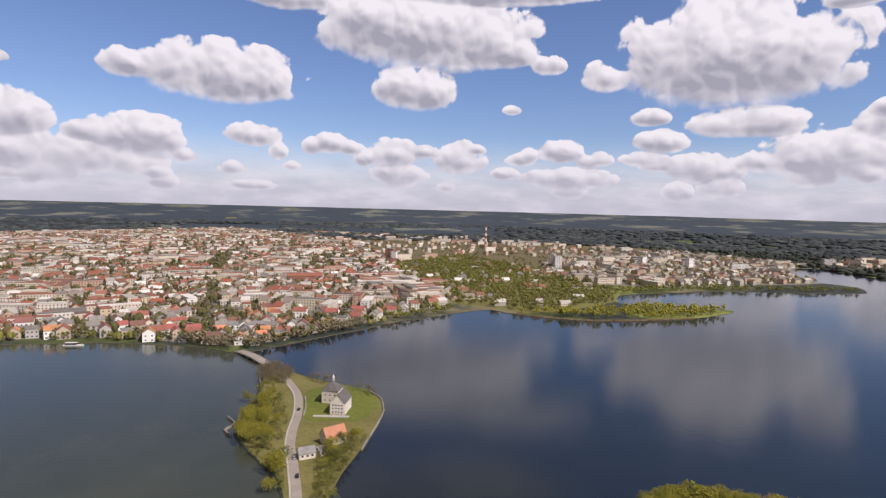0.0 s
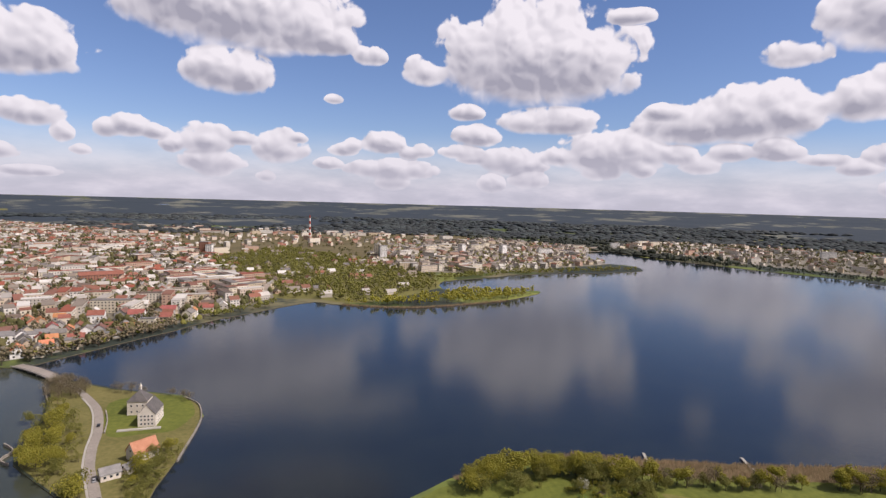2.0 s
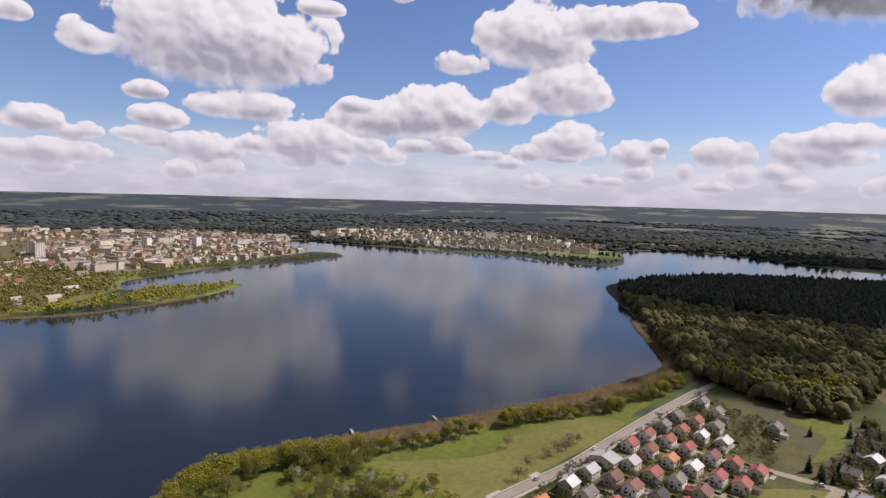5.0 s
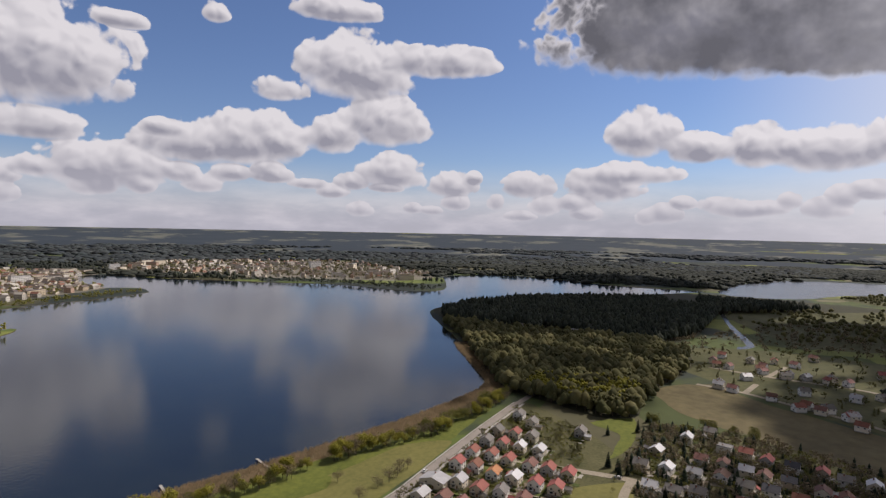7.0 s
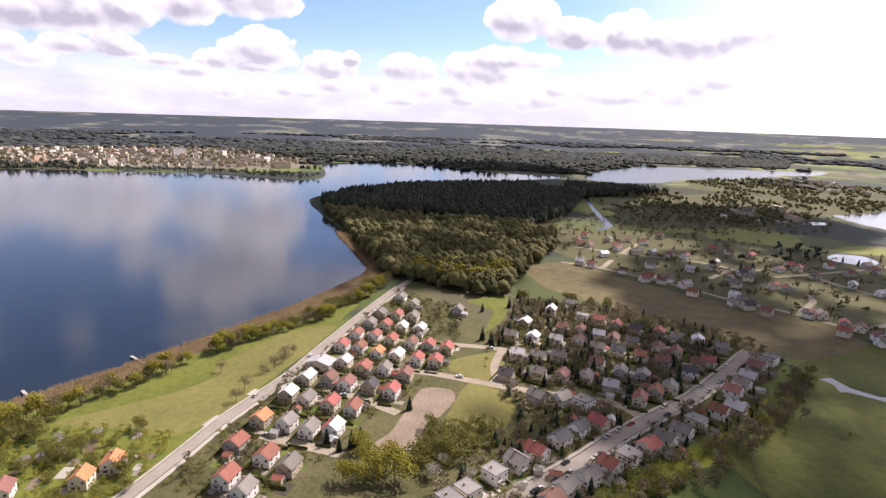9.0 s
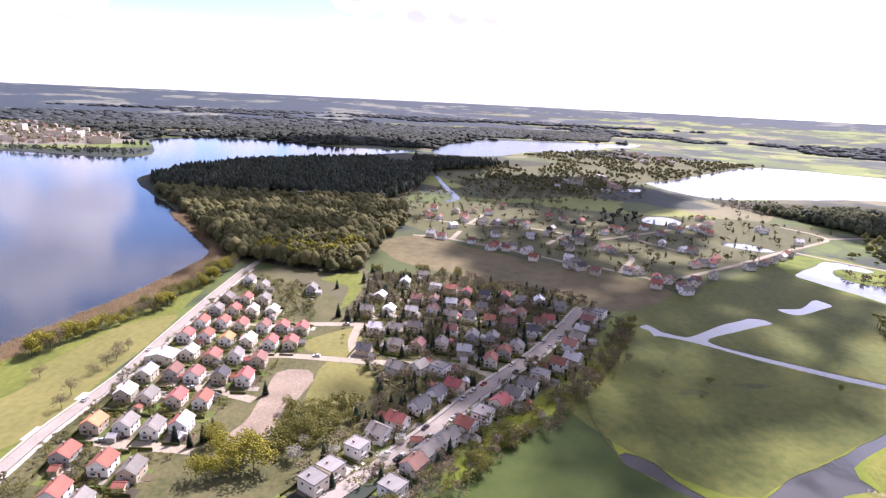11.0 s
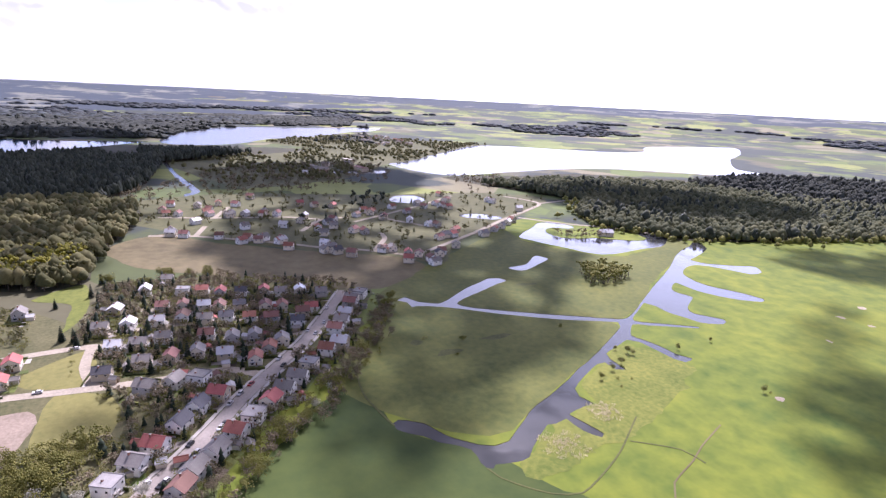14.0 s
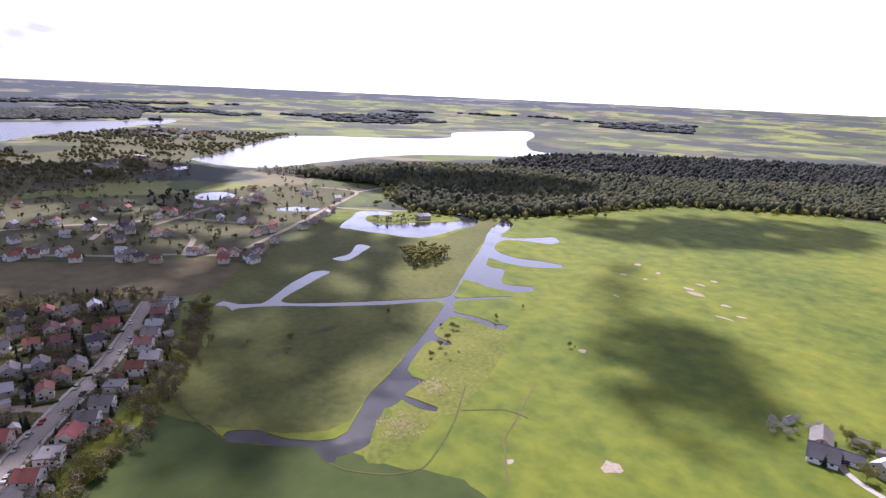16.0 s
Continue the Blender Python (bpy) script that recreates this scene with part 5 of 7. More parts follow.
plant(T_LEAF + T_LEAF + T_OLIVE, [q for q in belt if q[0] < 172], "trees along the lake shore", 0.6, 1.0)
plant(T_SHORE + T_SHORE + T_SLIM + T_BARE, [q for q in belt if q[0] >= 172], "trees along the lake shore", 0.7, 1.05)
plant(T_LEAF, [(96, 250), (104, 254), (120, 256), (143, 257), (155, 252), (163, 247), (172, 241)], "trees along the lake shore", 0.85, 1.1)
plant(T_BARE + T_OLIVE, along([(350, 178), (380, 172), (420, 166), (455, 161), (480, 160)], 3.0, 5.0) + along([(270, 208), (310, 194), (350, 179)], 7.0, 2.5), "brown trees behind the reeds", 0.55, 0.9)
plant(T_BUSH + T_OLIVE, along([(100, 245), (140, 246), (170, 236), (186, 226)], 5.0, 7.0), "bushes of the lake bank", 0.6, 1.0)
plant(T_BARE, [(277, 160), (283, 162), (289, 160), (268, 160), (261, 163), (240, 161), (255, 185), (228, 158)], "bare trees on the mown strip", 0.6, 0.9)
PEN_WEST = [(-140, 400), (-125, 345), (-105, 312), (-88, 285), (-80, 285), (-92, 320), (-100, 350), (-108, 380), (-118, 410), (-135, 425)]
plant(T_OLIVE + T_BUSH + T_LEAF, [tuple(q) for q in scatter(PEN_WEST, 9.5, 0.6)], "trees on the castle peninsula", 0.45, 0.85)
plant(T_LEAF, [(-118, 345), (-113, 338), (-120, 352), (-110, 349), (-116, 330), (-108, 322), (-122, 360)], "trees on the castle peninsula", 0.75, 1.0)
plant(T_BARE, [tuple(q) for q in scatter([(-142, 476), (-148, 466), (-138, 432), (-118, 432), (-112, 452), (-128, 462)], 5.5, 0.95)], "bare trees by the bridge", 0.8, 1.2)
plant(T_BARE, [(-95, 440), (-88, 438), (-80, 433), (-60, 424), (-52, 418), (-48, 412), (-100, 446)], "bare trees by the castle", 0.7, 1.0)
plant(T_OLIVE + T_BUSH + T_LEAF, [(-52, 340), (-48, 333), (-55, 326), (-58, 318), (-52, 312), (-55, 302), (-60, 295), (-60, 310), (-56, 290), (-50, 345), (-58, 305), (-54, 282), (-78, 276), (-80, 268), (-50, 320)],
      "trees on the castle peninsula", 0.45, 0.8)
EDGE = [(352, -134), (330, -122), (298, -108), (276, -92), (258, -78), (238, -62), (222, -46), (205, -28), (185, -10), (165, 8)]
plant(T_BARE + T_OLIVE, along(EDGE, 9.0, 5.0), "hedge trees between estate and meadow", 0.5, 0.85)
FINE = [broadleaf_template(70, 0.062) for _ in range(6)]
hp = np.array(along(EDGE, 1.1, 7.0))
stamp("hedge_thicket", FINE, hp[::2], sizes(len(hp[::2]), 5.0, 0.4), [M_TWIG, M_BARK], "tangled brown hedge between estate and meadow", "hedge")
stamp("hedge_shrubs", FINE, hp[1::2], sizes(len(hp[1::2]), 4.0, 0.4), [M_LEAF_OLIVE, M_BARK], "olive shrubs in the estate hedge", "hedge")
plant(T_BLOOM, [(232, -55), (215, -40), (246, -66), (196, 14), (200, 34), (206, 47), (196, 49), (176, 210), (183, 196), (150, 236)], "fruit trees in blossom", 0.6, 1.0)
plant(T_LEAF, [(197, 78), (192, 70), (200, 68), (188, 62), (184, 82), (205, 82), (186, 72)], "green trees beside the sandy plot", 0.7, 1.0)
plant(T_OLIVE + T_SLIM, [tuple(q) for q in scatter([(205, 62), (232, 58), (245, 36), (228, 30), (205, 44)], 6.5, 0.8)], "thicket inside the estate", 0.55, 0.95)
plant(T_FIR, [(207, 88), (203, 92), (210, 85), (206, 99), (246, 74), (320, 12), (316, 2), (330, -4), (300, -5), (322, 22), (310, 9), (342, 44), (345, 50), (338, 48), (360, 47), (404, 66),
              (318, -14), (296, -16), (306, -33), (336, -12), (372, 14), (300, 26), (292, 12), (284, -30), (262, -26), (258, 4), (224, 24), (345, 8), (333, 15), (420, 48), (348, 56)], "spruces of the estate gardens", 0.6, 1.1)
grove("peninsula_scrub", [(-138, 425), (-126, 366), (-121, 335), (-95, 298), (-76, 270), (-78, 262), (-73, 264), (-80, 300), (-92, 335), (-98, 365), (-110, 400), (-128, 430)], 5.0, 4.5, FINE, M_LEAF_OLIVE, "olive scrub on the castle peninsula", 0.7)
grove("peninsula_tip_scrub", [(-64, 240), (-58, 262), (-62, 290), (-67, 306), (-56, 312), (-46, 300), (-47, 280), (-50, 250)], 3.6, 4.0, FINE, M_LEAF_OLIVE, "olive scrub at the tip of the peninsula", 0.85)
grove("peninsula_low_scrub", [(-72, 240), (-75, 262), (-82, 282), (-94, 298), (-92, 312), (-84, 308), (-78, 285), (-74, 262), (-70, 240)], 3.6, 3.8, FINE, M_LEAF_OLIVE, "olive scrub beside the peninsula road", 0.85)
grove("peninsula_bank_scrub", [(-58, 262), (-50, 275), (-46, 300), (-42, 330), (-46, 338), (-54, 320), (-60, 296)], 4.2, 4.5, FINE, M_LEAF_OLIVE, "bushes below the cottage on the bank", 0.8)
PLOTS = np.array([(x, y) for x, y, _ in EST_L + EST_L2 + EST_R + EST_R2 + EST_R3 + EST_N], float)
for line in (ROAD_EAST, ROAD_LOW, ROAD_MID, ROAD_LINK, ROAD_ROW1, ROAD_ROW2):
    PLOTS = np.concatenate([PLOTS, smooth_line(line, False, 4.0)])
GARDEN_R = [(440, 40), (450, -20), (400, -115), (370, -125), (290, -92), (215, -30), (180, 5), (182, 45), (262, 22), (290, 45), (340, 52)]
GARDEN_L = [(160, 148), (430, 142), (400, 78), (300, 66), (262, 78), (205, 92), (165, 105)]
grove("estate_garden_trees", GARDEN_R, 5.4, 5.4, FINE, M_TWIG, "brown garden trees of the estate", 0.6, clear=PLOTS)
grove("estate_garden_shrubs", GARDEN_R, 4.2, 3.2, FINE, M_LEAF_OLIVE, "green garden shrubs of the estate", 0.75, clear=PLOTS, room=5.2)
grove("estate_conifers", GARDEN_R, 7.0, 6.5, PINE[-2:], M_FIR, "dark garden conifers of the estate", 0.45, clear=PLOTS, room=5.5)
grove("row_garden_shrubs", GARDEN_L, 3.3, 2.4, FINE, M_LEAF_OLIVE, "low shrubs in the row gardens", 0.65, clear=PLOTS, room=5.2)
grove("row_garden_trees", GARDEN_L, 6.5, 4.2, FINE, M_WOOD, "small dark trees in the row gardens", 0.45, clear=PLOTS, room=5.0)
grove("estate_thicket", [(203, 64), (232, 60), (246, 44), (240, 30), (226, 27), (204, 42), (196, 54)], 3.4, 5.5, FINE, M_LEAF_OLIVE, "dense olive thicket on the waste plot", 0.8)
grove("outskirt_trees", [(-300, 1600), (-110, 1400), (60, 1625), (220, 1330), (345, 1700), (800, 2000), (760, 2250), (200, 2500), (-500, 2800), (-470, 2300)], 24.0, 9.0, BROAD, M_WOOD, "scattered trees of the outskirts", 0.5, -0.05)
plant(T_BUSH + T_OLIVE, [tuple(q) for q in scatter(GARDENS, 8.5, 0.7)], "trees of the allotments", 0.5, 1.0)
grove("allotment_shrubs", GARDENS, 3.6, 3.0, FINE, M_LEAF, "fresh green shrubs of the allotments", 0.6)
plant(T_FIR + T_OLIVE, along([(452, 52), (430, 25), (450, 5), (445, -30)], 6.0, 4.0), "trees behind the estate", 0.5, 0.9)
plant(T_SLIM + T_BUSH, [(232, -232), (226, -236), (223, -237), (203, -208), (208, -203), (206, -199), (212, -212), (216, -222), (269, -220), (219, -269), (220, -298), (200, -215), (196, -204), (285, -134), (283, -131), (273, -152), (258, -141), (162, -273), (164, -270)],
      "small willows on the canal meadow", 0.35, 0.6)
plant(T_BLOOM, [(56, -268), (58, -278), (53, -272), (49, -268), (50, -286), (47, -274), (44, -281), (42, -288), (57, -273), (54, -265)], "blossoming trees of the farm garden", 0.35, 0.7)
plant(T_BUSH + T_OLIVE, [(39, -290), (34, -294), (30, -284), (24, -280), (20, -284), (10, -262), (22, -272), (8, -276), (18, -258)], "bushes of the farm garden", 0.3, 0.6)
plant(T_FIR, [(8, -268), (4, -262), (-2, -268), (32, -255)], "dark conifers of the farm garden", 0.35, 0.6)
for pr in T_LEAF + T_OLIVE + T_BARE + T_SHORE + T_SLIM + T_FIR + T_BUSH + T_BLOOM:
    discard(pr)


# ---- houses ----
def roof_mat(name, low, high, rough=0.75):
    return material(name, low, high, rough, 0.25, 3.0, bump=0.03, vary="object", spread=0.12)


ROOFS = {"r": roof_mat("red_tiles", (0.225, 0.078, 0.058), (0.33, 0.130, 0.098)), "b": roof_mat("brown_tiles", (0.15, 0.075, 0.06), (0.23, 0.12, 0.095)),
         "g": roof_mat("grey_sheet", (0.14, 0.13, 0.12), (0.24, 0.225, 0.205)), "w": roof_mat("pale_sheet", (0.42, 0.42, 0.43), (0.56, 0.56, 0.57), 0.5),
         "o": roof_mat("orange_tiles", (0.42, 0.17, 0.075), (0.55, 0.26, 0.13)), "d": roof_mat("dark_slate", (0.055, 0.055, 0.065), (0.10, 0.10, 0.11))}
M_FLAT = roof_mat("roofing_felt", (0.16, 0.155, 0.15), (0.27, 0.26, 0.25))
M_WALLS = [material("cream_render", (0.64, 0.57, 0.44), (0.76, 0.69, 0.56), 0.9, 0.2, 2.0, vary="object", spread=0.06),
           material("white_render", (0.72, 0.70, 0.66), (0.84, 0.82, 0.78), 0.9, 0.2, 2.0, vary="object", spread=0.06),
           material("beige_render", (0.42, 0.35, 0.25), (0.54, 0.46, 0.35), 0.9, 0.2, 2.0, vary="object", spread=0.06),
           material("grey_render", (0.36, 0.34, 0.31), (0.48, 0.46, 0.43), 0.9, 0.2, 2.0, vary="object", spread=0.06)]
M_GLASS = material("dark_pane", (0.02, 0.024, 0.03), (0.04, 0.045, 0.055), 0.12, 0.5, 3.0, spec=0.6)
M_FRAME = material("white_frame", (0.62, 0.61, 0.58), (0.74, 0.73, 0.70), 0.6, 0.5, 4.0)
M_DOOR = material("brown_door", (0.12, 0.065, 0.035), (0.19, 0.11, 0.06), 0.6, 0.6, 5.0)
M_BRICK = material("chimney_brick", (0.26, 0.12, 0.08), (0.38, 0.19, 0.13), 0.9, 0.6, 5.0, bump=0.02)
M_PLINTH = material("plinth_concrete", (0.24, 0.23, 0.21), (0.34, 0.33, 0.30), 0.9, 0.3, 3.0)


def add_box(bm, x0, x1, y0, y1, z0, z1, mi=0):
    v = [bm.verts.new((x, y, z)) for z in (z0, z1) for x, y in ((x0, y0), (x1, y0), (x1, y1), (x0, y1))]
    for q in ((3, 2, 1, 0), (4, 5, 6, 7), (0, 1, 5, 4), (1, 2, 6, 5), (2, 3, 7, 6), (3, 0, 4, 7)):
        bm.faces.new([v[i] for i in q]).material_index = mi


def add_poly(bm, pts, mi=0):
    bm.faces.new([bm.verts.new(p) for p in pts]).material_index = mi


def slab(bm, quad, thick, mi=0):
    """A roof slab: four corners, thickened downwards."""
    top = [bm.verts.new(p) for p in quad]
    low = [bm.verts.new((p[0], p[1], p[2] - thick)) for p in quad]
    bm.faces.new(top).material_index = mi
    bm.faces.new(low[::-1]).material_index = mi
    for i in range(4):
        j = (i + 1) % 4
        bm.faces.new((top[i], low[i], low[j], top[j])).material_index = mi


def window_mesh(w, h):
    """A framed window in one piece: outer frame, and the pane sunk into it."""
    bm = bmesh.new()
    rings = [[bm.verts.new((x, y, z)) for x, z in ((-w / 2 + i, i), (w / 2 - i, i), (w / 2 - i, h - i), (-w / 2 + i, h - i))]
             for y, i in ((0.02, 0.0), (-0.08, 0.0), (-0.08, 0.1), (-0.03, 0.12))]
    for p, q in zip(rings[:-1], rings[1:]):
        for i in range(4):
            j = (i + 1) % 4
            bm.faces.new((p[i], p[j], q[j], q[i]))
    bm.faces.new(rings[-1]).material_index = 1
    me = bpy.data.meshes.new("window")
    bm.to_mesh(me)
    bm.free()
    me.materials.append(M_FRAME)
    me.materials.append(M_GLASS)
    return me


WINDOW = window_mesh(1.4, 1.4)
WINDOW_WIDE = window_mesh(2.2, 1.5)


def put_window(parent, x, y, z, face, wide=False):
    """face: turn in degrees; 0 looks to -y."""
    ob = new("window", WINDOW_WIDE if wide else WINDOW)
    ob.parent = parent
    ob.matrix_basis = pose(x, y, z, 0, 0, face)


def gable_walls(bm, lx, ly, eave, ridge, mi=0):
    x, y = lx / 2, ly / 2
    add_poly(bm, [(-x, -y, 0), (x, -y, 0), (x, -y, eave), (-x, -y, eave)], mi)
    add_poly(bm, [(x, y, 0), (-x, y, 0), (-x, y, eave), (x, y, eave)], mi)
    add_poly(bm, [(x, -y, 0), (x, y, 0), (x, y, eave), (x, 0, ridge), (x, -y, eave)], mi)
    add_poly(bm, [(-x, y, 0), (-x, -y, 0), (-x, -y, eave), (-x, 0, ridge), (-x, y, eave)], mi)


def gable_roof(bm, lx, ly, eave, ridge, over=0.5, mi=(0, 0)):
    x, y = lx / 2 + over, ly / 2
    s = (ridge - eave) / y
    ye, ze, top = y + over, eave - s * over + 0.22, ridge + 0.22
    slab(bm, [(-x, -ye, ze), (x, -ye, ze), (x, 0, top), (-x, 0, top)], 0.2, mi[0])
    slab(bm, [(x, ye, ze), (-x, ye, ze), (-x, 0, top), (x, 0, top)], 0.2, mi[1])
    add_box(bm, -x, x, -0.14, 0.14, top - 0.04, top + 0.1, mi[0])


ROOF_WORD = {"r": "red tiled", "b": "brown tiled", "g": "grey sheet", "w": "pale sheet", "o": "orange tiled", "d": "dark slate", "f": "flat felt", "l": "pale sheet", "h": "half red, half pale"}
WALL_WORD = ["cream", "white", "beige", "grey"]


def family_house(code, wall, lx=10.0, ly=9.0, eave=5.6, ridge=8.6):
    if code == "l":
        lx, ly, eave, ridge = 11.0, 18.0, 5.6, 8.2
    root = tagged(new("family_house"), "two-storey %s house with a %s roof" % (WALL_WORD[wall], ROOF_WORD[code]), "house")
    x, y = lx / 2, ly / 2
    bm = bmesh.new()
    if code == "f":
        eave = 6.4
        add_box(bm, -x, x, -y, y, 0, eave)
        part("wall", bm, M_WALLS[wall], root)
        bm = bmesh.new()
        add_box(bm, -x - 0.25, x + 0.25, -y - 0.25, y + 0.25, eave, eave + 0.25)
        for a, b, c, d in ((-x - 0.25, x + 0.25, -y - 0.25, -y), (-x - 0.25, x + 0.25, y, y + 0.25), (-x - 0.25, -x, -y, y), (x, x + 0.25, -y, y)):
            add_box(bm, a, b, c, d, eave + 0.25, eave + 0.55)
        part("roof", bm, M_FLAT, root, "flat felted roof with a low parapet")
    else:
        gable_walls(bm, lx, ly, eave, ridge)
        part("wall", bm, M_WALLS[wall], root)
        bm = bmesh.new()
        gable_roof(bm, lx, ly, eave, ridge, 0.5, (0, 1) if code == "h" else (0, 0))
        part("roof", bm, [ROOFS["w"], ROOFS["r"]] if code == "h" else ROOFS["w" if code == "l" else code], root)
    bm = bmesh.new()
    add_box(bm, -x - 0.06, x + 0.06, -y - 0.06, y + 0.06, -0.3, 0.6)
    part("plinth", bm, M_PLINTH, root)
    bm = bmesh.new()
    cz = eave + 1.2 if code == "f" else ridge + 0.9
    add_box(bm, x * 0.3 - 0.4, x * 0.3 + 0.4, 0.6, 1.3, eave - 0.5, cz)
    stack = part("chimney", bm, M_BRICK, root)
    bm = bmesh.new()
    add_box(bm, x * 0.3 - 0.5, x * 0.3 + 0.5, 0.5, 1.4, cz, cz + 0.15)
    part("chimney_cap", bm, M_PLINTH, stack, "grey concrete cap")
    bm = bmesh.new()
    add_box(bm, -x - 0.10, -x + 0.02, -y * 0.15 - 0.5, -y * 0.15 + 0.5, 0.55, 2.65, 0)
    door = part("door", bm, M_DOOR, root)
    bm = bmesh.new()
    add_box(bm, -x - 1.3, -x - 0.1, -y * 0.15 - 0.9, -y * 0.15 + 0.9, -0.2, 0.5)
    part("doorstep", bm, M_PLINTH, door, "concrete doorstep")
    bm = bmesh.new()
    add_box(bm, -x - 1.5, -x - 0.02, y * 0.05, y * 0.85, 3.1, 3.3)
    balcony = part("balcony", bm, M_PLINTH, root, "small concrete balcony")
    bm = bmesh.new()
    for i in range(8):
        py = y * 0.08 + i * y * 0.105
        add_box(bm, -x - 1.48, -x - 1.42, py, py + 0.06, 3.3, 4.1)
    add_box(bm, -x - 1.5, -x - 1.38, y * 0.05, y * 0.85, 4.1, 4.18)
    part("railing", bm, M_FRAME, balcony, "white balcony railing")
    for yy in (-y * 0.62, y * 0.45):
        put_window(root, -x, yy, 3.7, -90)
        put_window(root, x, yy, 3.7, 90)
    put_window(root, -x, y * 0.45, 1.1, -90, True)
    put_window(root, x, 0, 1.1, 90, True)
    for xx in (-x * 0.55, x * 0.4):
        put_window(root, xx, -y, 3.6, 0)
        put_window(root, xx, -y, 1.1, 0)
        put_window(root, xx, y, 3.6, 180)
    return root


HOUSES = {}


def settle_house(x, y, code, turn, group, size=1.0):
    wall = int(rng.choice(4, p=(0.30, 0.46, 0.12, 0.12)))
    key = (code, wall)
    if key not in HOUSES:
        HOUSES[key] = family_house(code, wall)
    c = copy_thing(HOUSES[key], pose(x, y, 0.05, 0, 0, turn))
    c.scale = (size * rng.uniform(0.92, 1.06), size * rng.uniform(0.92, 1.05), size * rng.uniform(0.94, 1.05))
    tagged(c, group=group)


for x, y, code in EST_L + EST_L2:
    settle_house(x, y, code, rng.uniform(-3, 3), "houses in estate rows", 0.82)
for x, y, code in EST_R + EST_R2:
    settle_house(x, y, code, -12 + rng.choice((0, 90)) + rng.uniform(-4, 4), "houses round the estate lanes", 0.80)
for x, y, code in EST_R3 + EST_N:
    settle_house(x, y, code, -34 + rng.choice((0, 90, 90)) + rng.uniform(-3, 3), "houses along the estate road", 0.85)
for x, y, code in HAM1 + HAM2:
    settle_house(x, y, code, rng.uniform(0, 180), "houses of the hamlet", 0.85)
for line in (HR1[:6], HR2, HR3, HR7, HR8, HR9, HR10):
    for q in along(line, 19.0, 2.0):
        off = rng.choice((-15.0, 15.0))
        settle_house(q[0] + off * 0.7, q[1] + off * 0.7, str(rng.choice(list("rbgdbwbr"))), rng.uniform(0, 180), "houses of the hamlet", 0.80)
for x, y, code, turn in ((154, 175, "o", 20), (166, 172, "o", 24), (140, 196, "b", 35), (14, -268, "w", 70), (113, 170, "b", 40)):
    settle_house(x, y, code, turn, "houses among gardens", 0.8 if x > 50 else 0.8)
for h in HOUSES.values():
    discard(h)


def shed(x, y, turn, code, lx, ly, h):
    root = tagged(new("garden_shed", None), "low %s roofed garden shed with pale walls" % ROOF_WORD[code], "shed", "garden sheds")
    bm = bmesh.new()
    gable_walls(bm, lx, ly, h, h + 1.0)
    part("wall", bm, M_WALLS[int(rng.integers(0, 4))], root)
    bm = bmesh.new()
    gable_roof(bm, lx, ly, h, h + 1.0, 0.25)
    part("roof", bm, ROOFS[code], root)
    bm = bmesh.new()
    add_box(bm, -lx / 2 - 0.06, -lx / 2 + 0.02, -0.45, 0.45, 0.02, 1.95)
    part("door", bm, M_DOOR, root)
    root.matrix_basis = pose(x, y, 0.05, 0, 0, turn)


for base, spread in ((EST_R + EST_R2, 9.0), (EST_R3, 11.0), (EST_L + EST_L2, 7.5)):
    for x, y, _ in base[::2] if base[0] == EST_L[0] else base:
        a = rng.uniform(0, 6.28)
        shed(x + math.cos(a) * spread, y + math.sin(a) * spread * 0.8, rng.choice((0, 56, 90)), str(rng.choice(list("gbwrg"))), rng.uniform(3, 5), rng.uniform(2.6, 4), 2.3)
for x, y in ((158, 208), (163, 203), (168, 200), (17, -283), (52, -281)):
    shed(x, y, rng.uniform(0, 180), "g", 4.5, 3.2, 2.2)


M_PLOT = material("garden_plots", (0.8, 0.8, 0.8), (1.0, 1.0, 1.0), 0.95, 0.1, 1.0, vary="island",
                  ramp=[(0.10, 0.145, 0.03), (0.13, 0.16, 0.04), (0.13, 0.10, 0.065), (0.42, 0.40, 0.36), (0.075, 0.10, 0.025), (0.20, 0.165, 0.12), (0.16, 0.18, 0.05), (0.10, 0.125, 0.03), (0.30, 0.27, 0.23), (0.07, 0.06, 0.045)])
M_HEDGE = material("clipped_hedge", (0.045, 0.06, 0.018), (0.09, 0.105, 0.03), 0.9, 0.3, 3.0, vary="island", spread=0.15)
let_through(M_HEDGE, 0.3)


def oblongs(name, items, mat, label, category):
    """Many low oblongs: x, y, turn, length, width, bottom, top."""
    vs, fs = [], []
    box_v = np.array([(x, y, z) for z in (0, 1) for x, y in ((-.5, -.5), (.5, -.5), (.5, .5), (-.5, .5))])
    box_f = np.array([(4, 5, 6, 7), (0, 1, 5, 4), (1, 2, 6, 5), (2, 3, 7, 6), (3, 0, 4, 7)])
    for i, (x, y, turn, lx, ly, z0, z1) in enumerate(items):
        v = box_v * (lx, ly, z1 - z0) + (0, 0, z0)
        v[4:, :2] *= rng.uniform(0.92, 1.0, (4, 2))
        vs.append(place(v, x, y, turn))
        fs.append(box_f + 8 * i)
    return tagged(new(name, np_mesh(name, np.concatenate(vs), np.concatenate(fs), [mat])), label, category, kind="stuff")


def place(v, x, y, turn):
    c, s = math.cos(radians(turn)), math.sin(radians(turn))
    return np.stack([v[:, 0] * c - v[:, 1] * s + x, v[:, 0] * s + v[:, 1] * c + y, v[:, 2]], 1)


beds, hedges = [], []
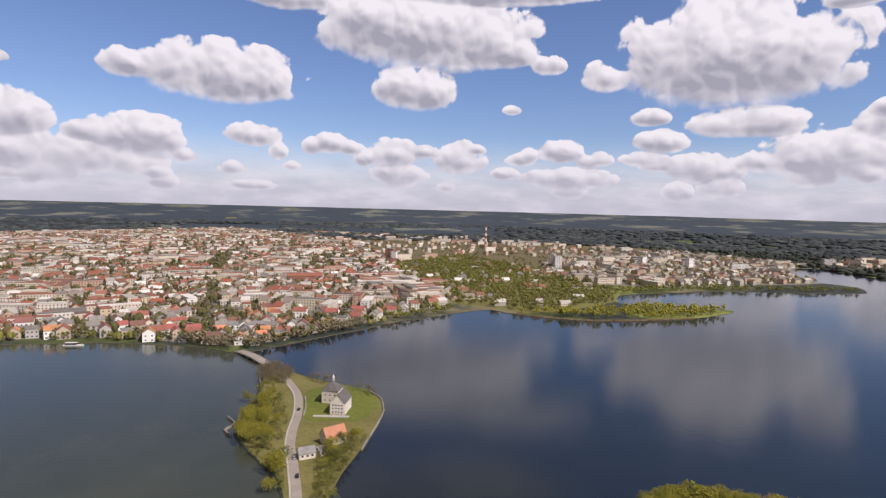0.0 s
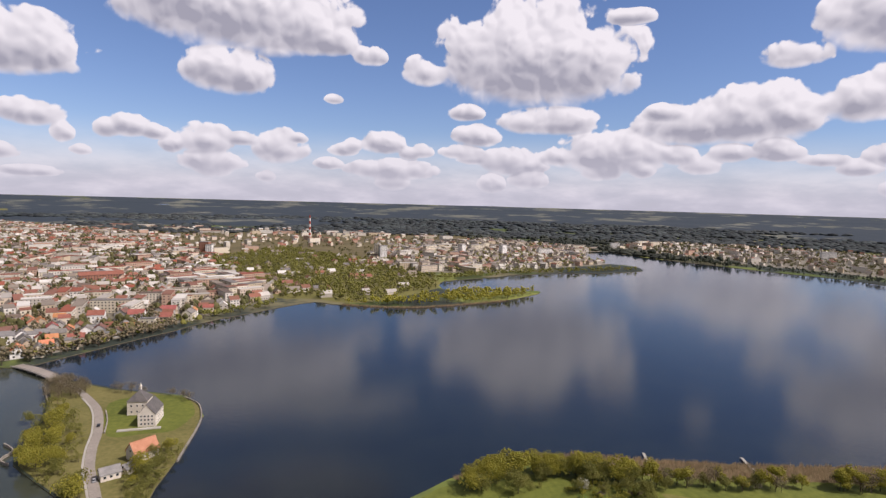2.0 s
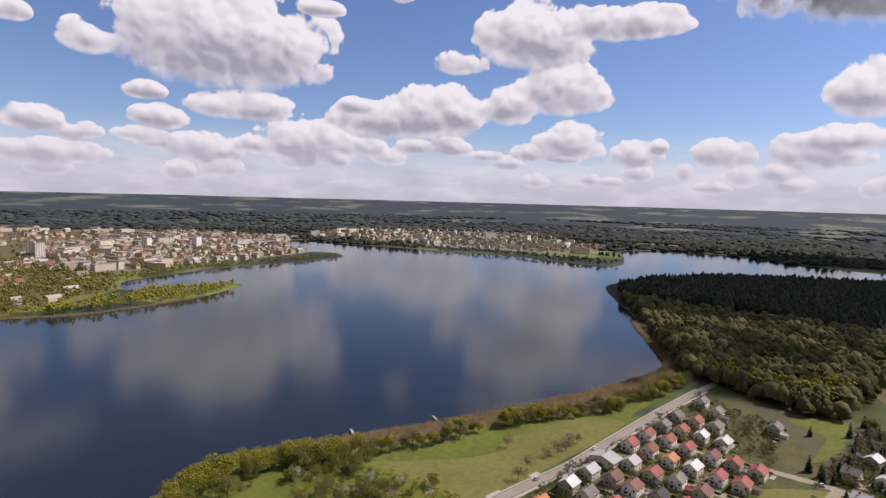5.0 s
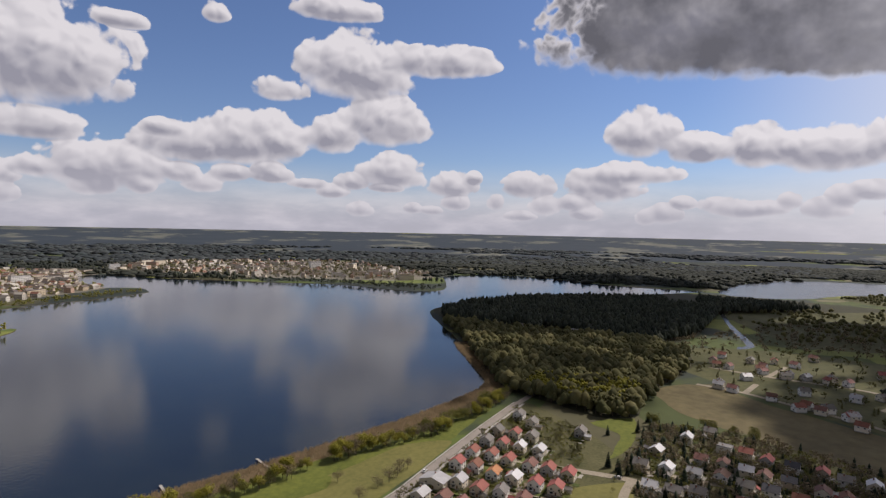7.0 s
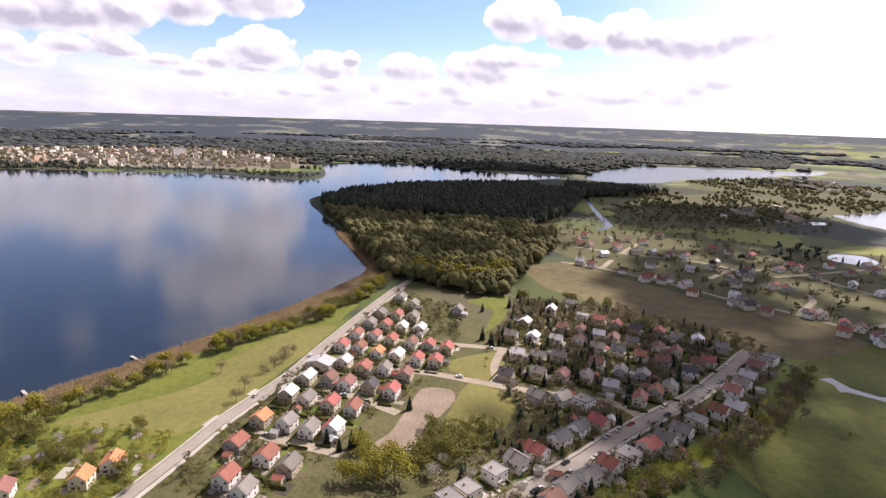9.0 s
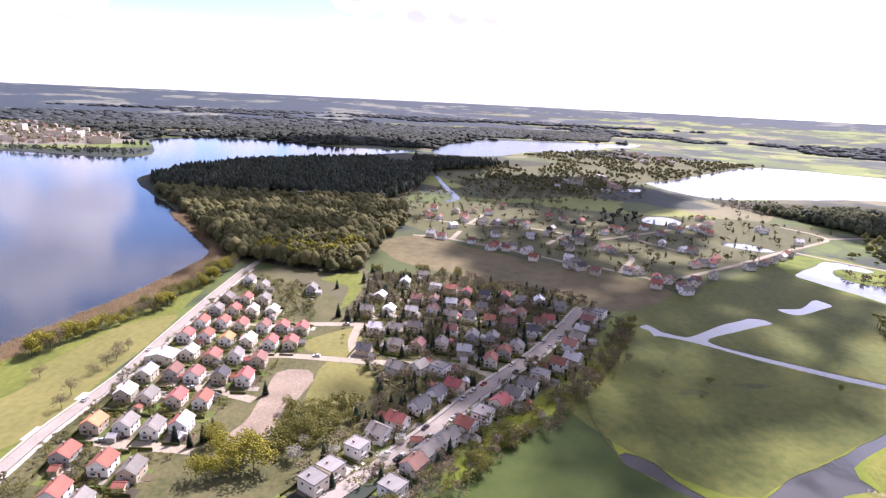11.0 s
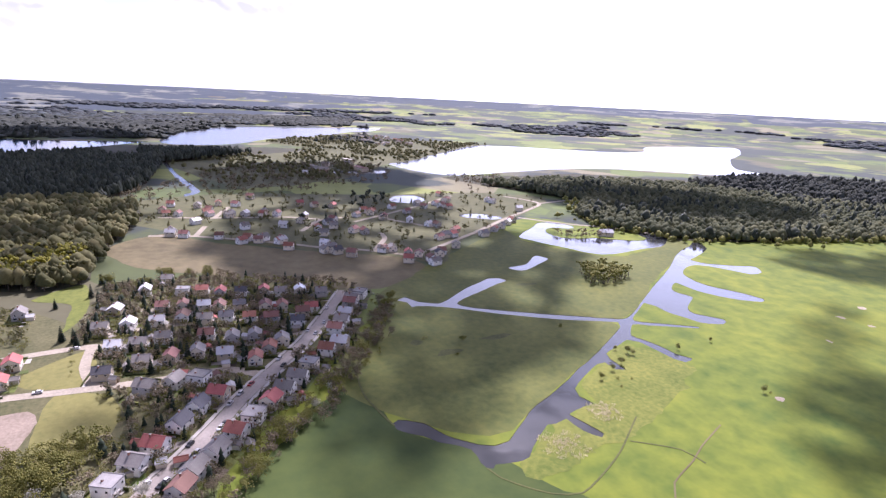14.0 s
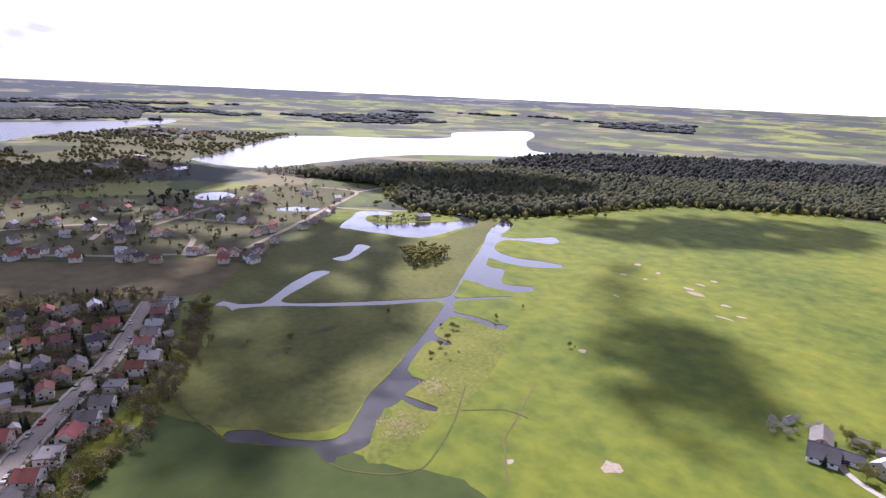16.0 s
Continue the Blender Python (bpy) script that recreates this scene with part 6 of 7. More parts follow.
for base, turn, sx, sy in ((EST_L + EST_L2, 0, 22, 12), (EST_R + EST_R2, -12, 17, 14), (EST_R3 + EST_N, -34, 22, 13)):
    for x, y, _ in base:
        for _ in range(11):
            dx, dy = rng.uniform(-0.5, 0.5) * sx, rng.uniform(-0.5, 0.5) * sy
            p = place(np.array([[dx, dy, 0.0]]), x, y, turn)[0]
            beds.append((p[0], p[1], turn + rng.uniform(-4, 4), rng.uniform(2.5, 8), rng.uniform(1.8, 6), 0.06, 0.10 + 0.12 * rng.random()))
        for dx, dy, lx, ly in ((0, sy / 2, sx * 0.9, 0.5), (sx / 2, 0, 0.5, sy * 0.85), (-sx / 2, 0, 0.3, sy * 0.85)):
            if rng.random() < 0.9:
                p = place(np.array([[dx, dy, 0.0]]), x, y, turn)[0]
                hedges.append((p[0], p[1], turn, lx, ly * rng.uniform(0.7, 1.0), 0.0, rng.uniform(0.9, 1.6)))
for q in scatter(GARDENS, 8.0, 0.8):
    beds.append((q[0], q[1], 20 + rng.uniform(-8, 8), rng.uniform(3, 8), rng.uniform(2, 5), 0.08, 0.14 + 0.04 * rng.random()))
oblongs("garden_beds", beds, M_PLOT, "lawns, beds and paved yards of the gardens", "garden")
oblongs("garden_hedges", hedges, M_HEDGE, "clipped hedges and fences between the gardens", "hedge")


def farmhouse():
    root = tagged(new("farmhouse"), "large farmhouse with a dark grey roof and side wing", "farmhouse")
    for n, (x, y, turn, lx, ly, e, r) in (("main", (34, -261, 12, 11, 12, 2.8, 6.4)), ("back", (37.5, -274, -78, 13, 8, 2.8, 5.6)), ("wing", (25.5, -267, 8, 9, 6, 2.5, 4.4)), ("barn", (25, -284, 8, 6, 4.5, 2.4, 3.8))):
        m = pose(x, y, 0.05, 0, 0, turn)
        bm = bmesh.new()
        gable_walls(bm, lx, ly, e, r)
        part(n + "_wall", bm, M_WALLS[1], root).matrix_basis = m
        bm = bmesh.new()
        gable_roof(bm, lx, ly, e, r, 0.6)
        part(n + "_roof", bm, ROOFS["g" if n in ("back", "barn") else "d"], root).matrix_basis = m
        for xx in (-lx * 0.3, lx * 0.05, lx * 0.35):
            ob = new("window", WINDOW)
            ob.parent = root
            ob.matrix_basis = m @ pose(xx, -ly / 2, 1.2)
            ob = new("window", WINDOW)
            ob.parent = root
            ob.matrix_basis = m @ pose(xx, ly / 2, 1.2, 0, 0, 180)
    bm = bmesh.new()
    add_box(bm, 35.0, 35.9, -263.5, -262.6, 4.5, 7.6)
    part("chimney", bm, M_BRICK, root)


farmhouse()
ribbon("road_farm", [(28, -263), (25, -258), (20, -254), (10, -250), (-10, -243), (-40, -232)], 3.0, 0.2, M_PAVING, "pale paved drive of the farm")

# ---- cars ----
def paint(name, c):
    return material(name, tuple(v * 0.9 for v in c), c, 0.3, 0.8, 6.0, spec=0.5)


M_RIM = material("wheel_rim", (0.30, 0.30, 0.31), (0.40, 0.40, 0.41), 0.4, 2.0, 8.0, metal=0.8)
M_TYRE = material("tyre", (0.015, 0.015, 0.016), (0.03, 0.03, 0.03), 0.9, 2.0, 8.0)


def car(c, word):
    root = tagged(new("parked_car"), "%s hatchback car parked by the kerb" % word, "car", "parked cars")
    bm = bmesh.new()
    prof = [(-2.1, 0.35), (-2.1, 0.95), (-1.2, 1.0), (1.9, 0.9), (2.1, 0.7), (2.1, 0.35)]
    l = [bm.verts.new((x, -0.85, z)) for x, z in prof]
    r = [bm.verts.new((x, 0.85, z)) for x, z in prof]
    bm.faces.new(l[::-1])
    bm.faces.new(r)
    for i in range(6):
        j = (i + 1) % 6
        bm.faces.new((l[i], l[j], r[j], r[i]))
    part("body", bm, c, root)
    bm = bmesh.new()
    v = [bm.verts.new(p) for p in ((-1.7, -0.78, 0.96), (0.9, -0.78, 0.94), (0.9, 0.78, 0.94), (-1.7, 0.78, 0.96), (-1.3, -0.62, 1.42), (0.2, -0.62, 1.44), (0.2, 0.62, 1.44), (-1.3, 0.62, 1.42))]
    for q, m in (((4, 5, 6, 7), 1), ((0, 1, 5, 4), 0), ((1, 2, 6, 5), 0), ((2, 3, 7, 6), 0), ((3, 0, 4, 7), 0)):
        bm.faces.new([v[i] for i in q]).material_index = m
    part("cabin", bm, [M_GLASS, c], root)
    for x in (-1.3, 1.35):
        for y in (-0.8, 0.8):
            bm = bmesh.new()
            bmesh.ops.create_cone(bm, cap_ends=True, segments=12, radius1=0.32, radius2=0.32, depth=0.2, matrix=pose(0, 0, 0, 90))
            wh = part("wheel", bm, M_TYRE, root)
            wh.location = (x, y, 0.32)
            bm = bmesh.new()
            bmesh.ops.create_cone(bm, cap_ends=True, segments=10, radius1=0.20, radius2=0.18, depth=0.22, matrix=pose(0, 0, 0, 90))
            part("rim", bm, M_RIM, wh, "grey metal rim")
    return root


CARS = [car(paint("paint_" + w, c), w) for w, c in (("black", (0.02, 0.02, 0.022)), ("silver", (0.42, 0.43, 0.44)), ("white", (0.7, 0.7, 0.69)), ("red", (0.3, 0.03, 0.025)), ("navy", (0.03, 0.05, 0.12)))]
for i in range(20):
    t = rng.uniform(0.02, 0.98)
    p = np.array(ROAD_EAST, float)
    k = min(int(t * 7), 6)
    q = p[k] + (p[k + 1] - p[k]) * (t * 7 - k)
    d = p[k + 1] - p[k]
    d /= np.hypot(*d)
    side = 2.7 * rng.choice((-1, 1))
    copy_thing(CARS[int(rng.choice(5, p=(0.4, 0.25, 0.2, 0.1, 0.05)))], pose(q[0] - d[1] * side, q[1] + d[0] * side, 0.22, 0, 0, math.degrees(math.atan2(d[1], d[0]))))
for x, y, z in ((290, 151, 0), (236, 154, 0), (205, 130, 90), (289, 60, 90), (335, 50, 90), (27, -262, 30), (250, 112, 90), (-78, 306, 105), (-71, 285, 105), (-94, 380, 100)):
    copy_thing(CARS[int(rng.integers(0, 5))], pose(x, y - 1.6, 0.22, 0, 0, z))
for c in CARS:
    discard(c)

# ---- castle peninsula ----
M_CASTLE = material("weathered_render", (0.58, 0.52, 0.45), (0.76, 0.70, 0.62), 0.9, 0.15, 1.5, bump=0.03)
M_OLD_ROOF = material("old_dark_tiles", (0.08, 0.075, 0.075), (0.15, 0.14, 0.135), 0.8, 0.3, 3.0, bump=0.04)

M_OLD_TILES = material("faded_orange_tiles", (0.36, 0.15, 0.085), (0.50, 0.25, 0.155), 0.85, 0.3, 3.0, bump=0.04)


def hip_roof(bm, lx, ly, z0, z1, flat=0.0, over=0.5):
    x, y = lx / 2 + over, ly / 2 + over
    r = max(lx - ly, 0) / 2 + flat
    a, b = (-r, 0, z1), (r, 0, z1)
    c = [(-x, -y, z0), (x, -y, z0), (x, y, z0), (-x, y, z0)]
    add_poly(bm, [c[0], c[1], b, a])
    add_poly(bm, [c[2], c[3], a, b])
    add_poly(bm, [c[1], c[2], b])
    add_poly(bm, [c[3], c[0], a])
    add_poly(bm, c[::-1])


def castle():
    root = tagged(new("castle"), "old pale castle with steep dark roofs and a small turret", "castle")
    bm = bmesh.new()
    gable_walls(bm, 20.0, 12.0, 9.2, 16.0)
    w = part("front_wing_wall", bm, M_CASTLE, root)
    w.matrix_basis = pose(3.2, -3, 0, 0, 0, 84)
    bm = bmesh.new()
    gable_roof(bm, 20.0, 12.0, 9.2, 16.0, 0.3)
    w = part("front_wing_roof", bm, M_OLD_ROOF, root)
    w.matrix_basis = pose(3.2, -3, 0, 0, 0, 84)
    for i, zz in enumerate((1.5, 4.4, 7.0)):
        for yy in (-3.6, -1.2, 1.2, 3.6):
            ob = new("window", WINDOW)
            ob.parent = root
            ob.matrix_basis = pose(3.2, -3, 0, 0, 0, 84) @ pose(-10.0, yy, zz, 0, 0, -90)
        for xx in (-7.0, -3.5, 0.0, 3.5, 7.0):
            for sy, fa in ((-6.0, 0), (6.0, 180)):
                ob = new("window", WINDOW)
                ob.parent = root
                ob.matrix_basis = pose(3.2, -3, 0, 0, 0, 84) @ pose(xx, sy, zz, 0, 0, fa)
    bm = bmesh.new()
    add_box(bm, -7, 7, -7, 7, 0, 10.5)
    w = part("keep_wall", bm, M_CASTLE, root)
    w.matrix_basis = pose(-8.0, 19.5, 0, 0, 0, 84)
    bm = bmesh.new()
    hip_roof(bm, 14, 14, 10.5, 17.5, 1.2)
    w = part("keep_roof", bm, M_OLD_ROOF, root)
    w.matrix_basis = pose(-8.0, 19.5, 0, 0, 0, 84)
    for zz in (2.0, 6.5):
        for xx in (-4, 0, 4):
            for sx, fa in ((-7, -90), (7, 90)):
                ob = new("window", WINDOW)
                ob.parent = root
                ob.matrix_basis = pose(-8.0, 19.5, 0, 0, 0, 84) @ pose(sx, xx, zz, 0, 0, fa)
    bm = bmesh.new()
    bmesh.ops.create_cone(bm, cap_ends=True, segments=12, radius1=0.9, radius2=0.8, depth=4, matrix=Matrix.Translation((0, 0, 17.0)))
    bmesh.ops.create_cone(bm, cap_ends=True, segments=12, radius1=1.1, radius2=0.05, depth=3, matrix=Matrix.Translation((0, 0, 20.5)))
    w = part("turret", bm, M_CASTLE, root, "slim pale turret with a pointed cap")
    w.location = (-8.5, 26.0, -1.0)
    bm = bmesh.new()
    add_box(bm, -16, 12, -19, -15.5, 0, 0.7)
    part("terrace", bm, M_PAVING, root, "pale stone terrace below the gable")
    root.matrix_basis = pose(-68.5, 382, 0.05) @ Matrix.Scale(0.84, 4)
    return root


castle()


def cottage(x, y, turn, lx, ly, eave, ridge, roof, word):
    root = tagged(new("stone_cottage"), word, "house", "buildings on the peninsula")
    bm = bmesh.new()
    gable_walls(bm, lx, ly, eave, ridge)
    part("wall", bm, M_CASTLE, root)
    bm = bmesh.new()
    gable_roof(bm, lx, ly, eave, ridge, 0.4)
    part("roof", bm, roof, root)
    for xx in (-lx * 0.3, 0, lx * 0.3):
        put_window(root, xx, -ly / 2, 1.2, 0)
    put_window(root, -lx / 2, 0, 1.2, -90)
    put_window(root, -lx / 2, 0, eave, -90)
    root.matrix_basis = pose(x, y, 0.05, 0, 0, turn)


cottage(-61, 328, 38, 13, 9, 4.6, 9.6, M_OLD_TILES, "white cottage with a steep faded orange roof")
cottage(-72, 307, 25, 9, 6.5, 3.4, 5.8, M_FLAT, "low pale outbuilding with a grey roof")
cottage(-64, 312, 50, 8, 6, 3.0, 4.8, M_FLAT, "low grey stone outbuilding beside the cottage")


def stone_wall(line, label):
    c = smooth_line(line, False, 3.0)
    bm = bmesh.new()
    for a, b in zip(c[:-1], c[1:]):
        d = (b - a) / (np.hypot(*(b - a)) + 1e-9)
        n = np.array([-d[1], d[0]]) * 0.35
        base = [a - n, b - n, b + n, a + n]
        h = 0.9 + rng.uniform(-0.15, 0.15)
        lo, hi = [bm.verts.new((*p, -0.9)) for p in base], [bm.verts.new((*p, h)) for p in base]
        bm.faces.new(hi)
        for i in range(4):
            j = (i + 1) % 4
            bm.faces.new((lo[i], lo[j], hi[j], hi[i]))
    me = bpy.data.meshes.new("shore_wall")
    bm.to_mesh(me)
    bm.free()
    me.materials.append(M_STONE)
    tagged(new("shore_wall", me), label, "wall", "shore walls")


stone_wall([(-43, 318), (-41, 335), (-38, 360), (-37, 380), (-41, 404), (-52, 421)], "low grey stone wall along the castle shore")
stone_wall([(-96, 404), (-91, 386), (-88, 366)], "low pale garden wall beside the castle lawn")
stone_wall([(-150, 466), (-140, 440), (-134, 425)], "low rubble wall beside the bridge")
stone_wall([(-136, 362), (-128, 352), (-130, 340), (-124, 334)], "broken rubble breakwater of the peninsula")


def bridge():
    a, b = np.array((-143.0, 479.0)), np.array((-188.0, 528.5))
    length = float(np.hypot(*(b - a)))
    root = tagged(new("road_bridge"), "low grey road bridge with railings over the channel", "bridge")
    n = 24
    bm = bmesh.new()
    z = lambda t: 0.25 + 1.7 * math.sin(math.pi * t)
    cuts = [[bm.verts.new((i / n * length, y, z(i / n) - d)) for y, d in ((-4.6, 0), (4.6, 0), (4.6, 0.7), (-4.6, 0.7))] for i in range(n + 1)]
    for p, q in zip(cuts[:-1], cuts[1:]):
        for i in range(4):
            j = (i + 1) % 4
            bm.faces.new((p[j], p[i], q[i], q[j]))
    part("deck", bm, M_ASPHALT, root)
    for y in (-4.4, 4.4):
        bm = bmesh.new()
        for i in range(n):
            t0, t1 = i / n, (i + 1) / n
            for h in (0.55, 1.05):
                slab(bm, [(t0 * length, y - 0.06, z(t0) + h), (t1 * length, y - 0.06, z(t1) + h), (t1 * length, y + 0.06, z(t1) + h), (t0 * length, y + 0.06, z(t0) + h)], 0.1)
            add_box(bm, t0 * length - 0.06, t0 * length + 0.06, y - 0.06, y + 0.06, z(t0), z(t0) + 1.05)
        part("railing", bm, M_FLAT, root)
    for t in (0.2, 0.4, 0.6, 0.8):
        bm = bmesh.new()
        add_box(bm, t * length - 0.6, t * length + 0.6, -4.0, 4.0, -1.8, z(t) - 0.6)
        part("pier", bm, M_PLINTH, root)
    d = (b - a) / length
    root.matrix_basis = pose(a[0], a[1], 0, 0, 0, math.degrees(math.atan2(d[1], d[0])))


bridge()


def jetty(a, b):
    a, b = np.array(a, float), np.array(b, float)
    length = float(np.hypot(*(b - a)))
    root = tagged(new("wooden_jetty"), "narrow grey wooden jetty among the reeds", "jetty", "jetties")
    k = int(length / 0.5)
    bm = bmesh.new()
    for i in range(k):
        add_box(bm, i * 0.5, i * 0.5 + 0.46, -0.8, 0.8, 0.3, 0.38)
    part("deck", bm, M_PAVING, root)
    for i in range(0, int(length) + 1, 3):
        for y in (-0.7, 0.7):
            bm = bmesh.new()
            add_box(bm, i - 0.08, i + 0.08, y - 0.08, y + 0.08, -1.5, 0.7)
            part("post", bm, M_BARK, root)
    d = (b - a) / length
    root.matrix_basis = pose(a[0], a[1], 0, 0, 0, math.degrees(math.atan2(d[1], d[0])))


jetty((199, 249), (207, 266))
jetty((251, 230), (258, 247))


def boat():
    root = tagged(new("excursion_boat"), "white excursion boat moored at the town shore", "boat")
    bm = bmesh.new()
    pts = [(-9, -2), (6, -2), (9.5, 0), (6, 2), (-9, 2)]
    lo, hi = [bm.verts.new((x * 0.95, y * 0.8, -1.0)) for x, y in pts], [bm.verts.new((x, y, 0.7)) for x, y in pts]
    bm.faces.new(hi)
    for i in range(5):
        j = (i + 1) % 5
        bm.faces.new((lo[i], lo[j], hi[j], hi[i]))
    part("hull", bm, M_FRAME, root)
    bm = bmesh.new()
    add_box(bm, -7, 3, -1.6, 1.6, 0.7, 2.6, 1)
    add_box(bm, -7.4, 3.6, -1.9, 1.9, 2.6, 2.8, 0)
    part("cabin", bm, [M_FRAME, M_GLASS], root)
    root.matrix_basis = pose(-346, 533, 0.0, 0, 0, 8)


boat()

# ---- town ----
TOWN_ROOF = material("town_roofs", (0.85, 0.85, 0.85), (1.0, 1.0, 1.0), 0.8, 0.1, 1.0, vary="island",
                     ramp=[(0.30, 0.095, 0.06), (0.26, 0.22, 0.18), (0.27, 0.12, 0.085), (0.15, 0.115, 0.095), (0.20, 0.185, 0.175), (0.24, 0.115, 0.08), (0.42, 0.39, 0.35), (0.66, 0.64, 0.60), (0.30, 0.13, 0.09), (0.54, 0.51, 0.47)])
DULL_ROOF = material("suburb_roofs", (0.85, 0.85, 0.85), (1.0, 1.0, 1.0), 0.8, 0.1, 1.0, vary="island",
                     ramp=[(0.24, 0.12, 0.085), (0.20, 0.17, 0.14), (0.16, 0.13, 0.11), (0.30, 0.27, 0.23), (0.22, 0.20, 0.18), (0.48, 0.45, 0.40), (0.14, 0.12, 0.11)])
TOWN_FLAT = material("town_flat_roofs", (0.85, 0.85, 0.85), (1.0, 1.0, 1.0), 0.85, 0.1, 1.0, vary="island", ramp=[(0.42, 0.40, 0.38), (0.28, 0.27, 0.26), (0.55, 0.53, 0.50), (0.20, 0.19, 0.19)])
TOWN_WALL = material("town_walls", (0.85, 0.85, 0.85), (1.0, 1.0, 1.0), 0.9, 0.1, 1.0, vary="island",
                     ramp=[(0.68, 0.61, 0.48), (0.72, 0.68, 0.61), (0.60, 0.50, 0.36), (0.66, 0.56, 0.45), (0.52, 0.48, 0.42), (0.70, 0.64, 0.54), (0.52, 0.36, 0.27)])


def building_arrays(lx, ly, h, pitched, floors):
    """Verts, quads and materials (wall 0, roof 1, pane 2) of one town building."""
    x, y = lx / 2, ly / 2
    V, F, M = [], [], []

    def quad(pts, m):
        n = len(V)
        V.extend(pts)
        F.append((n, n + 1, n + 2, n + 3))
        M.append(m)

    n = len(V)
    V.extend([(-x, -y, 0), (x, -y, 0), (x, y, 0), (-x, y, 0), (-x, -y, h), (x, -y, h), (x, y, h), (-x, y, h)])
    for q in ((0, 1, 5, 4), (1, 2, 6, 5), (2, 3, 7, 6), (3, 0, 4, 7)):
        F.append(tuple(n + i for i in q))
        M.append(0)
    if pitched:
        r = h + ly * 0.38
        o = 0.5
        n = len(V)
        V.extend([(-x, -y, h), (-x, y, h), (-x, 0, r - 0.2), (x, -y, h), (x, y, h), (x, 0, r - 0.2)])
        F.extend([(n, n + 2, n + 1, n + 1), (n + 3, n + 4, n + 5, n + 5)])
        M.extend([0, 0])
        n = len(V)
        V.extend([(-x - o, -y - o, h - 0.2), (x + o, -y - o, h - 0.2), (x + o, 0, r), (-x - o, 0, r), (x + o, y + o, h - 0.2), (-x - o, y + o, h - 0.2)])
        F.extend([(n, n + 1, n + 2, n + 3), (n + 4, n + 5, n + 3, n + 2)])
        M.extend([1, 1])
    else:
        n = len(V)
        V.extend([(-x - .2, -y - .2, h), (x + .2, -y - .2, h), (x + .2, y + .2, h), (-x - .2, y + .2, h), (-x - .2, -y - .2, h + .6), (x + .2, -y - .2, h + .6), (x + .2, y + .2, h + .6), (-x - .2, y + .2, h + .6)])
        for q in ((0, 1, 5, 4), (1, 2, 6, 5), (2, 3, 7, 6), (3, 0, 4, 7), (4, 5, 6, 7)):
            F.append(tuple(n + i for i in q))
            M.append(1)
    for k in range(floors):
        z0 = 1.0 + k * (h - 0.6) / max(floors, 1)
        cols = max(2, int(lx / 3.6))
        for i in range(cols):
            cx = -x + (i + 0.5) * lx / cols
            for s in (-1, 1):
                yy = s * (y + 0.05)
                quad([(cx - 0.7 * s, yy, z0), (cx + 0.7 * s, yy, z0), (cx + 0.7 * s, yy, z0 + 1.5), (cx - 0.7 * s, yy, z0 + 1.5)][::-1] if s > 0 else
                     [(cx - 0.7, yy, z0), (cx + 0.7, yy, z0), (cx + 0.7, yy, z0 + 1.5), (cx - 0.7, yy, z0 + 1.5)], 2)
        cols = max(1, int(ly / 4.0))
        for i in range(cols):
            cy = -y + (i + 0.5) * ly / cols
            for s in (-1, 1):
                xx = s * (x + 0.05)
                quad([(xx, cy - 0.7, z0), (xx, cy + 0.7, z0), (xx, cy + 0.7, z0 + 1.5), (xx, cy - 0.7, z0 + 1.5)], 2)
    return np.array(V, float), F, M


def quarter(name, spots, label, detail, tall=1.0, roof=None):
    """A far quarter of the town, past counting."""
    vs, fs, ms, n = [], [], [], 0
    for x, y, turn, lx, ly, h, pitched in spots:
        v, f, m = building_arrays(lx, ly, h * tall, pitched, int(h / 3.2) if detail else 0)
        vs.append(place(v, x, y, turn))
        fs += [tuple(n + i for i in q) for q in f]
        ms += m
        n += len(v)
    v = settle(np.concatenate(vs))
    me = bpy.data.meshes.new(name)
    me.from_pydata([tuple(q) for q in v], [], [q if q[2] != q[3] else q[:3] for q in fs])
    for mt in (TOWN_WALL, roof or TOWN_ROOF, M_GLASS):
        me.materials.append(mt)
    me.polygons.foreach_set("material_index", np.array(ms, np.int32))
    me.polygons.foreach_set("use_smooth", np.zeros(len(ms), bool))
    me.update()
    return tagged(new(name, me), label, "buildings", kind="stuff")


def town_house(x, y, turn, lx, ly, h, pitched, roof, wall, label, name="town_house"):
    root = tagged(new(name), label, "building", "houses of the waterfront")
    v, f, m = building_arrays(lx, ly, h, pitched, int(h / 3.2))
    for pn, keep_m, mats in (("wall", (0,), [wall]), ("roof", (1,), [roof])):
        me = bpy.data.meshes.new(pn)
        faces = [q if q[2] != q[3] else q[:3] for q, k in zip(f, m) if k in keep_m]
        used = {}
        for q in faces:
            for i in q:
                used.setdefault(tuple(np.round(v[i], 3)), len(used))
        me.from_pydata(list(used), [], [[used[tuple(np.round(v[i], 3))] for i in q] for q in faces])
        me.materials.append(mats[0])
        me.polygons.foreach_set("use_smooth", np.zeros(len(me.polygons), bool))
        ob = new(pn, me)
        ob.parent = root
    rows = {}
    for q, k in zip(f, m):
        if k == 2:
            rows.setdefault(round(v[q[0]][2], 2), []).append(q)
    for qs in rows.values():
        me = bpy.data.meshes.new("window_row")
        me.from_pydata([tuple(v[i]) for q in qs for i in q], [], [tuple(range(4 * i, 4 * i + 4)) for i in range(len(qs))])
        me.materials.append(M_GLASS)
        me.polygons.foreach_set("use_smooth", np.zeros(len(me.polygons), bool))
        ob = tagged(new("window_row", me), kind="stuff")
        ob.parent = root
    root.matrix_basis = pose(x, y, 0.05, 0, 0, turn)


GRID = 19.0
town_roofs = [("r", "red tiled"), ("r", "red tiled"), ("o", "orange tiled"), ("b", "brown tiled"), ("g", "grey sheet")]


